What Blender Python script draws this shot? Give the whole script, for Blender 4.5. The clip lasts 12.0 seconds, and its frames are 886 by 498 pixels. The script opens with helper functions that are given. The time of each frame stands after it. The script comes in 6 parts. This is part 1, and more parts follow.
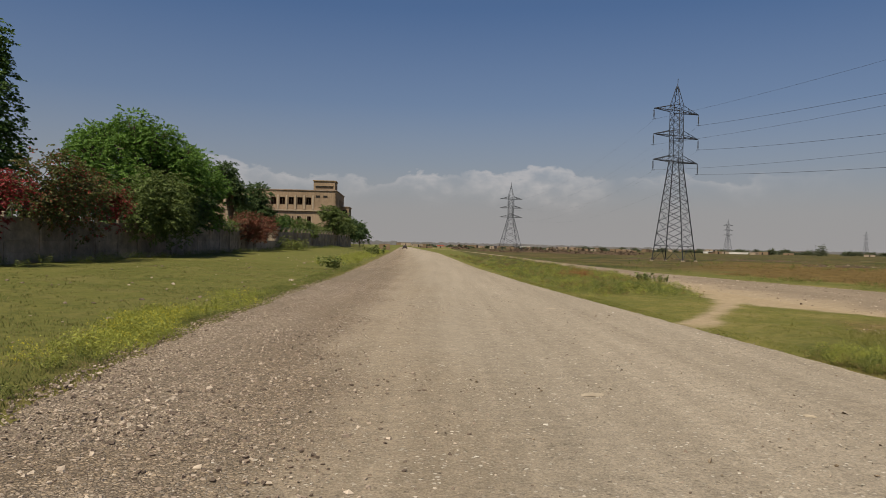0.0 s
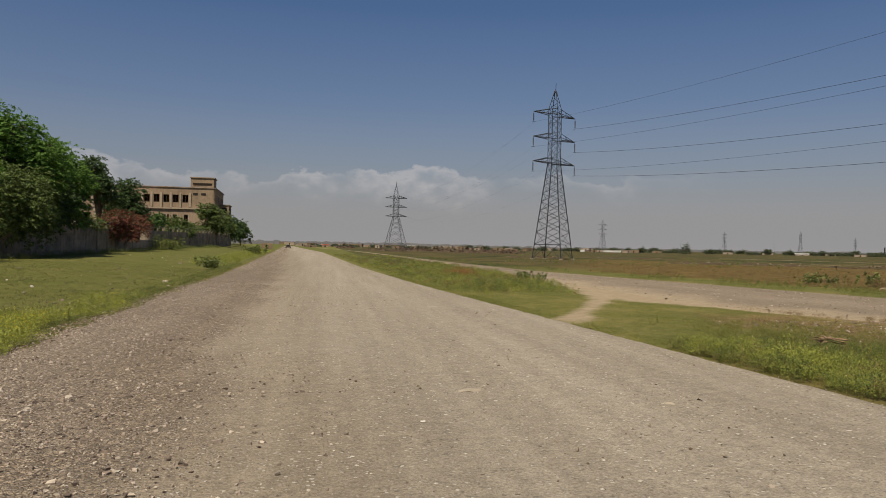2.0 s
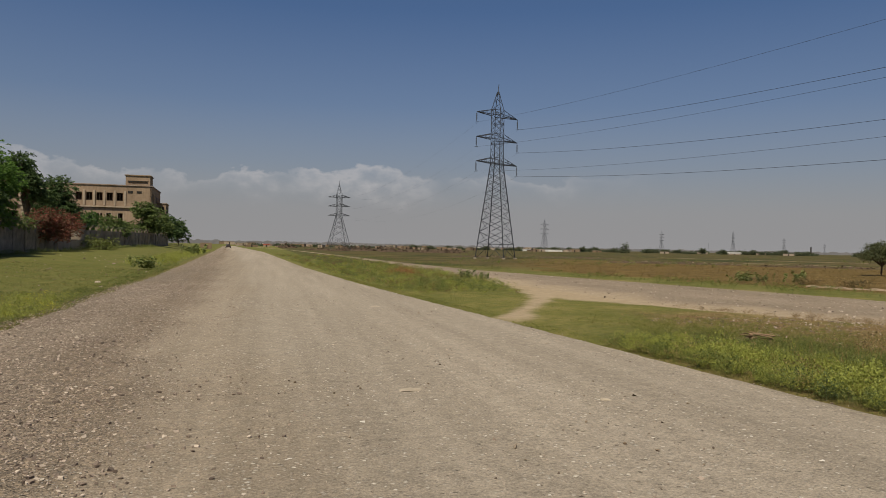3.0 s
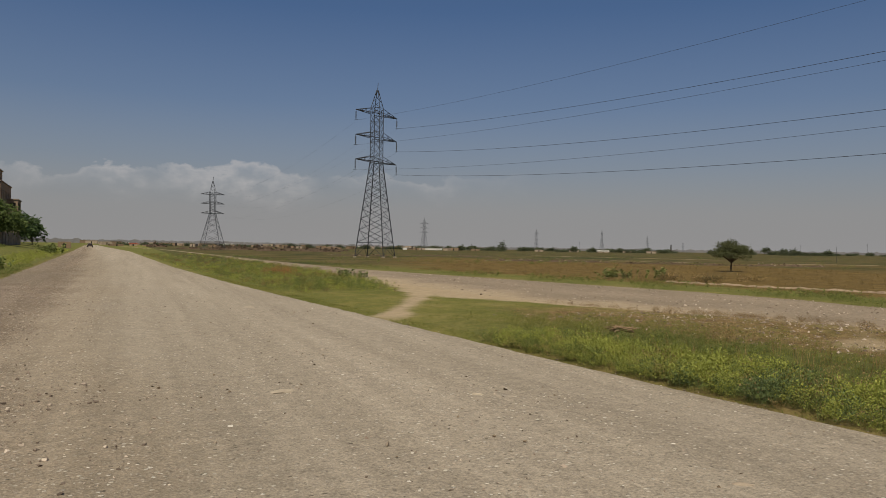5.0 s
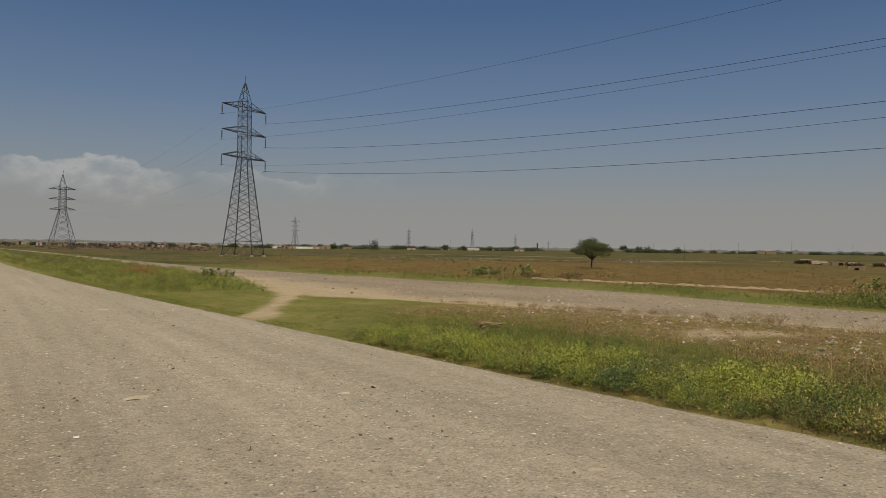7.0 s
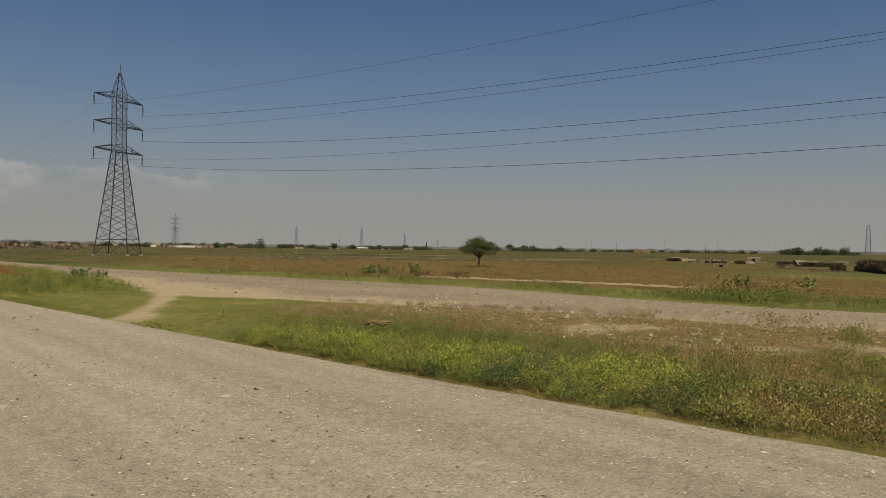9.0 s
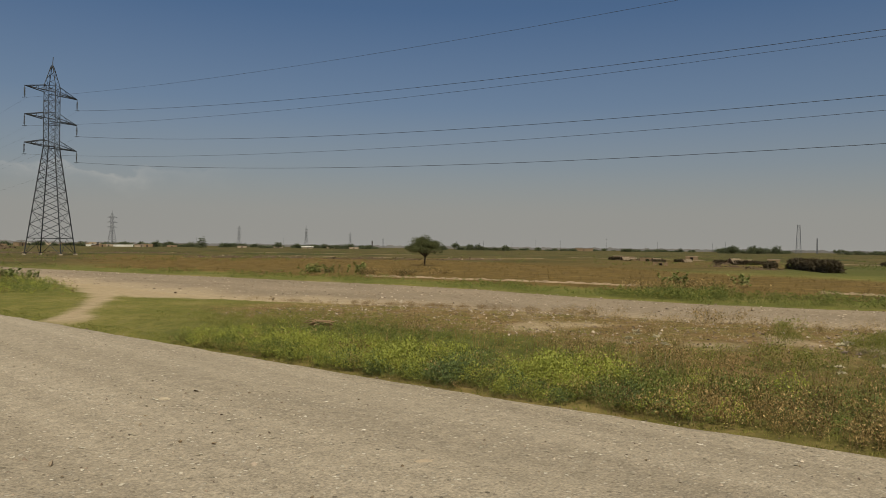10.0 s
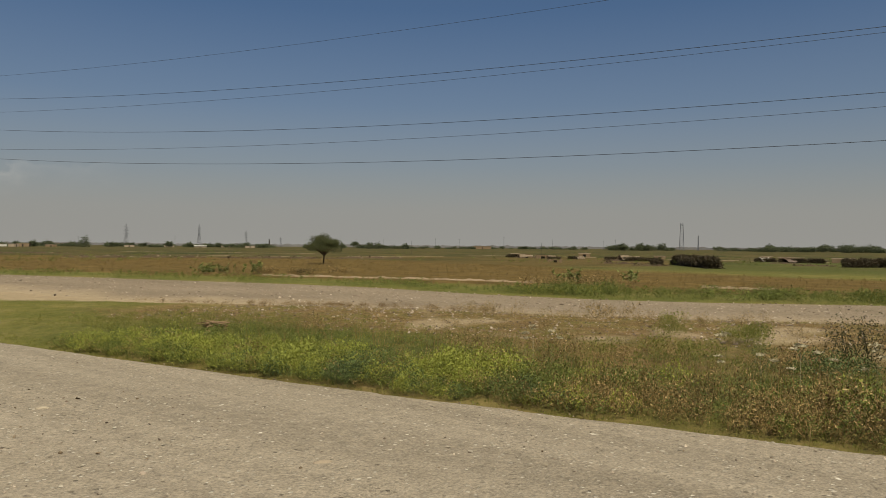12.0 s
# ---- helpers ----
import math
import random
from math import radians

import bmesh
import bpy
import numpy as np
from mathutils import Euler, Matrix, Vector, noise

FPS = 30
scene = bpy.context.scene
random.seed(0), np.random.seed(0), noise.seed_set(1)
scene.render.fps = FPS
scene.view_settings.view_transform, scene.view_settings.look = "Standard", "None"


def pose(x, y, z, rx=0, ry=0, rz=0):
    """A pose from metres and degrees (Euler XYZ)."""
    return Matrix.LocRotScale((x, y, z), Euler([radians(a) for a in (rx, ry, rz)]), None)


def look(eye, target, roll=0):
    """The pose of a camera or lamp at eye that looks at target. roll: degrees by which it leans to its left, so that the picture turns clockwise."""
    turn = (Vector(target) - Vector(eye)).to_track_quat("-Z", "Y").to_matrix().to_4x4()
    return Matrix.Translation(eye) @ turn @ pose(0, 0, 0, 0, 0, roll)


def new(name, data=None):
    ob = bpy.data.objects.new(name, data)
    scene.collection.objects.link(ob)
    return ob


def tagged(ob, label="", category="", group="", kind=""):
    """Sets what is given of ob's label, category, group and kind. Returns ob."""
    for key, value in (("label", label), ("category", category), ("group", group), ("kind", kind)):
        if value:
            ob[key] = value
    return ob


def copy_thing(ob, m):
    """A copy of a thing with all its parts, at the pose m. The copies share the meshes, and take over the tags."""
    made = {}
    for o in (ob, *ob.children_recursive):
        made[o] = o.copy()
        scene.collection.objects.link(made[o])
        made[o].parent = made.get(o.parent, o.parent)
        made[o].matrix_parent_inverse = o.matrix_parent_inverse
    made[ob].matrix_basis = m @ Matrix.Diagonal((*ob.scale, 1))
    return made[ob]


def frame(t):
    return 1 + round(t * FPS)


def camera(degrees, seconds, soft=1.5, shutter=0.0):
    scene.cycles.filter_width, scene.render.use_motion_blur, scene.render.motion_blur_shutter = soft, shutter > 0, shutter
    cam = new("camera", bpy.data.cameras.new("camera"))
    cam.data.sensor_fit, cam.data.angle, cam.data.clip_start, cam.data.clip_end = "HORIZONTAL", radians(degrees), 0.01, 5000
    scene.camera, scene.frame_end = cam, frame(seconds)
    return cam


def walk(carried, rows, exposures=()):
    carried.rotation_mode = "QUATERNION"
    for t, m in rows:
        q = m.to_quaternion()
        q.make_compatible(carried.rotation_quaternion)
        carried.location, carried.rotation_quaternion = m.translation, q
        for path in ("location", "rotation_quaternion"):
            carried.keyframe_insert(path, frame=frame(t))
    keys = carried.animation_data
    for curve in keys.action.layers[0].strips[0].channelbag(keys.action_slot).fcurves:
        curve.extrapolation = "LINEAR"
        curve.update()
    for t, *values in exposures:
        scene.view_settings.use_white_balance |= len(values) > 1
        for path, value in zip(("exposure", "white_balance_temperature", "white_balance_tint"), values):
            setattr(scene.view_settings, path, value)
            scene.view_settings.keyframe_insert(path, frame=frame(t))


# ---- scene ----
# ---------------------------------------------------------------- camera and its walk
cam = camera(62.89, 12.0, soft=0.55)
walk(cam, [
    (0, pose(0.0000, 0.0000, 1.6000, 89.737, -1.211, 0.000)),
    (0.5, pose(0.0176, -0.0021, 1.5992, 89.777, -1.132, -2.259)),
    (1, pose(0.0356, -0.0045, 1.5986, 89.799, -1.152, -4.479)),
    (1.5, pose(0.0539, -0.0074, 1.5982, 89.826, -1.123, -6.757)),
    (2, pose(0.0723, -0.0107, 1.5979, 89.845, -1.065, -9.038)),
    (2.5, pose(0.0906, -0.0142, 1.5975, 89.879, -1.034, -11.259)),
    (3, pose(0.1086, -0.0180, 1.5971, 89.890, -1.030, -13.482)),
    (5, pose(0.1750, -0.0348, 1.5939, 89.939, -0.889, -22.935)),
    (5.5, pose(0.1897, -0.0390, 1.5926, 89.942, -0.847, -25.468)),
    (6, pose(0.2034, -0.0433, 1.5911, 89.958, -0.849, -28.047)),
    (6.5, pose(0.2161, -0.0473, 1.5894, 89.950, -0.824, -30.616)),
    (7, pose(0.2278, -0.0512, 1.5875, 89.956, -0.773, -32.981)),
    (9, pose(0.2637, -0.0629, 1.5787, 89.965, -0.740, -41.712)),
    (9.5, pose(0.2700, -0.0645, 1.5764, 89.943, -0.694, -43.885)),
    (10, pose(0.2753, -0.0655, 1.5744, 89.936, -0.689, -45.983)),
    (10.5, pose(0.2797, -0.0657, 1.5725, 89.927, -0.657, -48.138)),
    (11, pose(0.2832, -0.0650, 1.5710, 89.918, -0.563, -50.157)),
    (11.5, pose(0.2859, -0.0634, 1.5699, 89.890, -0.521, -52.040)),
    (12, pose(0.2880, -0.0607, 1.5694, 89.875, -0.453, -53.885)),
], exposures=[(0.0, 0.05, 6500, 10), (3.0, -0.07, 6350, 10), (5.0, -0.13, 6420, 9), (7.0, -0.12, 6600, 6), (9.0, -0.06, 6780, 4), (12.0, -0.01, 6800, 4)])

# ---------------------------------------------------------------- world and sun
SUN_EL, SUN_AZ = 59.0, 210.0        # degrees; azimuth clockwise from +y
sun_dir = Vector((math.sin(radians(SUN_AZ)) * math.cos(radians(SUN_EL)),
                  math.cos(radians(SUN_AZ)) * math.cos(radians(SUN_EL)),
                  math.sin(radians(SUN_EL))))
sun = new("sun", bpy.data.lights.new("sun", "SUN"))
sun.data.energy, sun.data.angle, sun.data.color = 5.3, radians(0.6), (1.0, 0.90, 0.71)
sun.matrix_world = look(sun_dir * 200, (0, 0, 0))


def build_world():
    w = bpy.data.worlds.new("world")
    scene.world = w
    w.use_nodes = True
    nt = w.node_tree
    nt.nodes.clear()
    N, Lk = nt.nodes.new, nt.links.new
    out, bg, sky = N("ShaderNodeOutputWorld"), N("ShaderNodeBackground"), N("ShaderNodeTexSky")
    sky.sky_type, sky.sun_disc = "NISHITA", False
    sky.sun_elevation, sky.sun_rotation = radians(SUN_EL), radians(SUN_AZ)
    sky.air_density, sky.dust_density, sky.ozone_density = 1.0, 1.5, 2.0
    tc, sep = N("ShaderNodeTexCoord"), N("ShaderNodeSeparateXYZ")
    Lk(tc.outputs["Generated"], sep.inputs[0])
    # dusty haze low over the plain
    haze = N("ShaderNodeValToRGB")
    e = haze.color_ramp.elements
    e[0].position, e[0].color = 0.0, (1, 1, 1, 1)
    e[1].position, e[1].color = 0.31, (0.0, 0.0, 0.0, 1)
    for p_, v_ in ((0.05, 0.90), (0.11, 0.50), (0.19, 0.18)):
        k = haze.color_ramp.elements.new(p_)
        k.color = (v_, v_, v_, 1)
    Lk(sep.outputs["Z"], haze.inputs[0])
    tint = N("ShaderNodeMix")
    tint.data_type, tint.blend_type = "RGBA", "MULTIPLY"
    tint.inputs[0].default_value = 1.0
    tint.inputs[7].default_value = (0.46, 0.54, 0.66, 1)
    Lk(sky.outputs[0], tint.inputs[6])
    mix = N("ShaderNodeMix")
    mix.data_type = "RGBA"
    mix.inputs[7].default_value = (3.12, 3.02, 2.99, 1)
    Lk(haze.outputs[0], mix.inputs[0])
    Lk(tint.outputs[2], mix.inputs[6])
    # a bank of small cumulus above the haze
    def puffs(scale, shift, detail):
        mp, no = N("ShaderNodeMapping"), N("ShaderNodeTexNoise")
        mp.inputs["Scale"].default_value, mp.inputs["Location"].default_value = scale, shift
        Lk(tc.outputs["Generated"], mp.inputs[0])
        Lk(mp.outputs[0], no.inputs["Vector"])
        no.inputs["Scale"].default_value, no.inputs["Detail"].default_value, no.inputs["Roughness"].default_value = 1.0, detail, 0.55
        return no.outputs["Fac"]

    # uneven tops: the bank's height wavers
    waver = N("ShaderNodeMath")
    waver.operation = "MULTIPLY_ADD"
    waver.inputs[1].default_value = -0.11
    Lk(puffs((16, 16, 26), (2.3, 0.4, 0.0), 6.0), waver.inputs[0])
    Lk(sep.outputs["Z"], waver.inputs[2])
    band = N("ShaderNodeValToRGB")
    b = band.color_ramp.elements
    b[0].position, b[0].color = 0.0, (0, 0, 0, 1)
    b[1].position, b[1].color = 0.042, (0, 0, 0, 1)
    for p_, v_ in ((0.018, 0.10), (0.029, 0.30), (0.037, 0.52)):
        k = band.color_ramp.elements.new(p_)
        k.color = (v_, v_, v_, 1)
    Lk(waver.outputs[0], band.inputs[0])
    cl = N("ShaderNodeValToRGB")
    cl.color_ramp.elements[0].position, cl.color_ramp.elements[0].color = 0.36, (0, 0, 0, 1)
    cl.color_ramp.elements[1].position, cl.color_ramp.elements[1].color = 0.56, (1, 1, 1, 1)
    Lk(puffs((7, 7, 7), (0.7, 1.9, 0.3), 3.0), cl.inputs[0])
    # the bank lies in the north only
    side = N("ShaderNodeMapRange")
    side.inputs[1].default_value, side.inputs[2].default_value = 0.86, 0.98
    Lk(sep.outputs["Y"], side.inputs[0])
    m1, m2 = N("ShaderNodeMath"), N("ShaderNodeMath")
    m1.operation = m2.operation = "MULTIPLY"
    Lk(cl.outputs[0], m1.inputs[0])
    Lk(band.outputs[0], m1.inputs[1])
    Lk(m1.outputs[0], m2.inputs[0])
    Lk(side.outputs[0], m2.inputs[1])
    mix2 = N("ShaderNodeMix")
    mix2.data_type = "RGBA"
    mix2.inputs[7].default_value = (5.8, 5.4, 5.2, 1)
    Lk(m2.outputs[0], mix2.inputs[0])
    Lk(mix.outputs[2], mix2.inputs[6])
    Lk(mix2.outputs[2], bg.inputs[0])
    bg.inputs[1].default_value = 0.1
    Lk(bg.outputs[0], out.inputs[0])


build_world()

# ---------------------------------------------------------------- materials


def ramp_node(nt, stops, interp="LINEAR"):
    r = nt.nodes.new("ShaderNodeValToRGB")
    r.color_ramp.interpolation = interp
    el = r.color_ramp.elements
    while len(el) < len(stops):
        el.new(0.5)
    for e, (p_, c) in zip(el, stops):
        e.position, e.color = p_, (*c, 1)
    return r


class Mat:
    """A small wrapper to lay out node materials."""

    def __init__(self, name, rough=0.9, metal=0.0, spec=0.3):
        self.m = bpy.data.materials.new(name)
        self.m.use_nodes = True
        self.nt = self.m.node_tree
        self.b = self.nt.nodes["Principled BSDF"]
        self.out = self.nt.nodes["Material Output"]
        self.b.inputs["Roughness"].default_value = rough
        self.b.inputs["Metallic"].default_value = metal
        self.b.inputs["Specular IOR Level"].default_value = spec
        self.tc = self.nt.nodes.new("ShaderNodeTexCoord")
        self.geo = self.nt.nodes.new("ShaderNodeNewGeometry")

    def link(self, a, b):
        self.nt.links.new(a, b)

    def coords(self, scale=(1, 1, 1), world=True):
        mp = self.nt.nodes.new("ShaderNodeMapping")
        mp.inputs["Scale"].default_value = scale
        self.link(self.geo.outputs["Position"] if world else self.tc.outputs["Object"], mp.inputs[0])
        return mp.outputs[0]

    def noise(self, scale, detail=5, rough=0.6, stretch=(1, 1, 1), world=True):
        n = self.nt.nodes.new("ShaderNodeTexNoise")
        n.inputs["Scale"].default_value, n.inputs["Detail"].default_value = scale, detail
        n.inputs["Roughness"].default_value = rough
        self.link(self.coords(stretch, world), n.inputs["Vector"])
        return n.outputs["Fac"]

    def voronoi(self, scale, out="Distance", stretch=(1, 1, 1), world=True, feature="F1"):
        n = self.nt.nodes.new("ShaderNodeTexVoronoi")
        n.feature = feature
        n.inputs["Scale"].default_value = scale
        self.link(self.coords(stretch, world), n.inputs["Vector"])
        return n.outputs[out]

    def ramp(self, fac, *stops):
        r = ramp_node(self.nt, stops)
        self.link(fac, r.inputs[0])
        return r.outputs[0]

    def mix(self, fac, a, b, mode="MIX"):
        n = self.nt.nodes.new("ShaderNodeMix")
        n.data_type, n.blend_type = "RGBA", mode
        for s, v in ((0, fac), (6, a), (7, b)):
            if isinstance(v, (int, float)):
                n.inputs[s].default_value = v
            elif isinstance(v, tuple):
                n.inputs[s].default_value = (*v, 1)
            else:
                self.link(v, n.inputs[s])
        return n.outputs[2]

    def math(self, op, a, b=0.0, clamp=False):
        n = self.nt.nodes.new("ShaderNodeMath")
        n.operation, n.use_clamp = op, clamp
        for s, v in ((0, a), (1, b)):
            if isinstance(v, (int, float)):
                n.inputs[s].default_value = v
            else:
                self.link(v, n.inputs[s])
        return n.outputs[0]

    def attr(self, name):
        n = self.nt.nodes.new("ShaderNodeAttribute")
        n.attribute_name = name
        return n.outputs["Fac"]

    def color(self, c):
        if isinstance(c, tuple):
            self.b.inputs["Base Color"].default_value = (*c, 1)
        else:
            self.link(c, self.b.inputs["Base Color"])
        return self

    def bump(self, h, strength=0.4, dist=0.02):
        n = self.nt.nodes.new("ShaderNodeBump")
        n.inputs["Strength"].default_value, n.inputs["Distance"].default_value = strength, dist
        self.link(h, n.inputs["Height"])
        self.link(n.outputs[0], self.b.inputs["Normal"])
        return self

    def island(self):
        return self.geo.outputs["Random Per Island"]

    def object_random(self):
        return self.nt.nodes.new("ShaderNodeObjectInfo").outputs["Random"]

    def translucent(self, col, share=0.3):
        t, mx = self.nt.nodes.new("ShaderNodeBsdfTranslucent"), self.nt.nodes.new("ShaderNodeMixShader")
        self.link(col, t.inputs[0])
        mx.inputs[0].default_value = share
        self.link(self.b.outputs[0], mx.inputs[1])
        self.link(t.outputs[0], mx.inputs[2])
        self.link(mx.outputs[0], self.out.inputs[0])
        return self


def leaf_material(name, *stops, share=0.3, rough=0.6):
    m = Mat(name, rough, spec=0.25)
    c = m.ramp(m.island(), *stops)
    c = m.mix(0.45, c, m.ramp(m.noise(1.3, 3), (0.3, (0.75, 0.75, 0.7)), (0.7, (1.5, 1.45, 1.35))), "MULTIPLY")
    m.color(c)
    m.translucent(c, share)
    return m.m


def road_material():
    m = Mat("gravel_road", 0.95, spec=0.15)
    dust = m.ramp(m.noise(0.55, 6, 0.65, (1, 0.05, 1)), (0.28, (0.232, 0.195, 0.148)), (0.55, (0.300, 0.254, 0.196)), (0.75, (0.352, 0.300, 0.236)))
    dust = m.mix(0.22, dust, m.ramp(m.noise(0.28, 5, 0.6), (0.35, (0.88, 0.87, 0.86)), (0.65, (1.10, 1.10, 1.09))), "MULTIPLY")
    # a browner, packed lane beside the loose gravel
    dust = m.mix(m.attr("packed"), dust, m.mix(1.0, dust, (0.87, 0.84, 0.80), "MULTIPLY"))
    # wheel marks run along the road
    streak = m.noise(2.2, 4, 0.6, (1, 0.035, 1))
    dust = m.mix(0.55, dust, m.ramp(streak, (0.3, (0.80, 0.79, 0.78)), (0.65, (1.11, 1.11, 1.11))), "MULTIPLY")
    fine = m.noise(38, 6, 0.75)
    dust = m.mix(0.85, dust, m.ramp(fine, (0.32, (0.58, 0.58, 0.58)), (0.68, (1.46, 1.45, 1.43))), "MULTIPLY")
    dust = m.mix(0.6, dust, m.ramp(m.noise(7, 6, 0.75), (0.34, (0.72, 0.72, 0.72)), (0.66, (1.27, 1.26, 1.25))), "MULTIPLY")
    # stones pressed into the surface, pale and dark
    v = m.voronoi(15)
    vc = m.voronoi(15, "Color")
    tone = m.ramp(vc, (0.08, (0.08, 0.066, 0.05)), (0.3, (0.22, 0.18, 0.135)), (0.5, (0.38, 0.325, 0.255)), (0.85, (0.60, 0.54, 0.45)))
    ragged = m.math("ADD", v, m.math("MULTIPLY", m.noise(70, 4, 0.7), 0.55))
    spot = m.math("MULTIPLY", m.ramp(ragged, (0.46, (1, 1, 1)), (0.53, (0, 0, 0))), m.ramp(m.noise(2.6, 6, 0.8), (0.40, (0, 0, 0)), (0.50, (1, 1, 1))))
    col = m.mix(m.math("MULTIPLY", spot, 0.95), dust, tone)
    v2 = m.voronoi(46)
    tone2 = m.ramp(m.voronoi(46, "Color"), (0.2, (0.08, 0.068, 0.055)), (0.5, (0.28, 0.235, 0.18)), (0.85, (0.50, 0.45, 0.38)))
    loose = m.attr("loose")
    grit = m.math("MULTIPLY", m.ramp(v2, (0.32, (1, 1, 1)), (0.46, (0, 0, 0))), m.math("ADD", loose, 0.35, True))
    col = m.mix(m.math("MULTIPLY", grit, 0.8), col, tone2)
    pebble = m.ramp(m.voronoi(30, "Color"), (0.15, (0.55, 0.5, 0.48)), (0.5, (1.0, 0.93, 0.88)), (0.85, (1.5, 1.38, 1.28)))
    gap = m.ramp(m.voronoi(30, "Distance", (1, 1, 1), True, "DISTANCE_TO_EDGE"), (0.02, (0.35, 0.33, 0.32)), (0.16, (1, 1, 1)))
    col = m.mix(m.math("MULTIPLY", loose, 0.75), col, m.mix(1.0, pebble, gap, "MULTIPLY"), "MULTIPLY")
    m.color(col)
    grit = m.math("ADD", grit, m.math("MULTIPLY", m.math("MULTIPLY", loose, gap), 1.5))
    h = m.math("ADD", m.math("MULTIPLY", grit, 0.6), m.math("ADD", fine, m.math("MULTIPLY", spot, 0.7)))
    m.bump(h, 0.8, 0.018)
    return m.m


def track_material():
    m = Mat("dirt_track", 0.95, spec=0.15)
    c = m.ramp(m.noise(0.5, 6, 0.65, (0.6, 0.25, 1)), (0.3, (0.172, 0.134, 0.094)), (0.6, (0.228, 0.180, 0.130)), (0.8, (0.28, 0.222, 0.160)))
    c = m.mix(0.8, c, m.ramp(m.noise(9, 7, 0.8), (0.32, (0.55, 0.55, 0.55)), (0.68, (1.45, 1.43, 1.4))), "MULTIPLY")
    v = m.voronoi(12)
    tone = m.ramp(m.voronoi(12, "Color"), (0.2, (0.09, 0.08, 0.065)), (0.8, (0.40, 0.36, 0.30)))
    spot = m.math("MULTIPLY", m.ramp(v, (0.2, (1, 1, 1)), (0.32, (0, 0, 0))), m.ramp(m.noise(3, 4), (0.45, (0, 0, 0)), (0.6, (1, 1, 1))))
    sand = m.ramp(m.noise(3.5, 6, 0.7), (0.3, (0.265, 0.202, 0.126)), (0.7, (0.375, 0.295, 0.194)))
    c = m.mix(m.math("MULTIPLY", m.attr("sandy"), 0.75), c, sand)
    m.color(m.mix(m.math("MULTIPLY", spot, 0.7), c, tone))
    m.bump(m.math("ADD", m.noise(20, 6, 0.7), spot), 0.6, 0.03)
    return m.m


def ground_material():
    m = Mat("plain_ground", 0.95, spec=0.1)
    n1, n2, n3 = m.noise(0.35, 6, 0.65), m.noise(3.5, 6, 0.7), m.noise(26, 5, 0.75)
    far = m.noise(0.028, 8, 0.72)
    short = m.ramp(n1, (0.3, (0.098, 0.106, 0.028)), (0.5, (0.142, 0.136, 0.039)), (0.7, (0.215, 0.178, 0.070)))
    short = m.mix(0.7, short, m.ramp(n2, (0.3, (0.62, 0.68, 0.55)), (0.7, (1.3, 1.2, 1.15))), "MULTIPLY")
    plain = m.ramp(far, (0.36, (0.032, 0.040, 0.013)), (0.44, (0.066, 0.061, 0.022)), (0.50, (0.108, 0.080, 0.034)), (0.55, (0.042, 0.047, 0.016)), (0.64, (0.085, 0.069, 0.027)))
    plain = m.mix(0.6, plain, m.ramp(m.noise(0.11, 6, 0.7), (0.35, (0.5, 0.52, 0.45)), (0.65, (1.35, 1.3, 1.25))), "MULTIPLY")
    c = m.mix(m.attr("plain"), short, plain)
    lush = m.ramp(n2, (0.3, (0.040, 0.052, 0.013)), (0.7, (0.108, 0.120, 0.031)))
    c = m.mix(m.math("MULTIPLY", m.attr("lush"), m.ramp(n1, (0.25, (0.35, 0.35, 0.35)), (0.6, (1, 1, 1)))), c, lush)
    stub = m.ramp(m.noise(0.9, 6, 0.7, (1, 0.4, 1)), (0.3, (0.074, 0.050, 0.017)), (0.55, (0.135, 0.090, 0.031)), (0.75, (0.20, 0.138, 0.056)))
    stub = m.mix(0.6, stub, m.ramp(m.noise(6, 5, 0.75), (0.3, (0.6, 0.6, 0.6)), (0.7, (1.35, 1.35, 1.3))), "MULTIPLY")
    c = m.mix(m.attr("stubble"), c, stub)
    dry = m.ramp(n2, (0.3, (0.098, 0.066, 0.026)), (0.55, (0.180, 0.118, 0.054)), (0.72, (0.30, 0.206, 0.110)))
    dryf = m.math("MULTIPLY", m.attr("dry"), m.ramp(m.noise(0.9, 5, 0.7), (0.32, (0.25, 0.25, 0.25)), (0.58, (1, 1, 1))))
    c = m.mix(dryf, c, dry)
    sand = m.ramp(n2, (0.3, (0.275, 0.208, 0.128)), (0.7, (0.385, 0.302, 0.198)))
    c = m.mix(m.attr("sand"), c, sand)
    c = m.mix(0.5, c, m.ramp(n3, (0.3, (0.6, 0.6, 0.6)), (0.7, (1.4, 1.4, 1.4))), "MULTIPLY")
    m.color(c)
    m.bump(m.math("ADD", n3, m.math("MULTIPLY", n2, 2.0)), 0.7, 0.05)
    return m.m


def stone_material(name, a, b, c):
    m = Mat(name, 0.9, spec=0.2)
    col = m.ramp(m.island(), (0.0, a), (0.5, b), (1.0, c))
    col = m.mix(0.6, col, m.ramp(m.noise(45, 4), (0.3, (0.7, 0.7, 0.7)), (0.7, (1.25, 1.25, 1.25))), "MULTIPLY")
    return m.color(col).bump(m.noise(60, 4), 0.4, 0.01).m


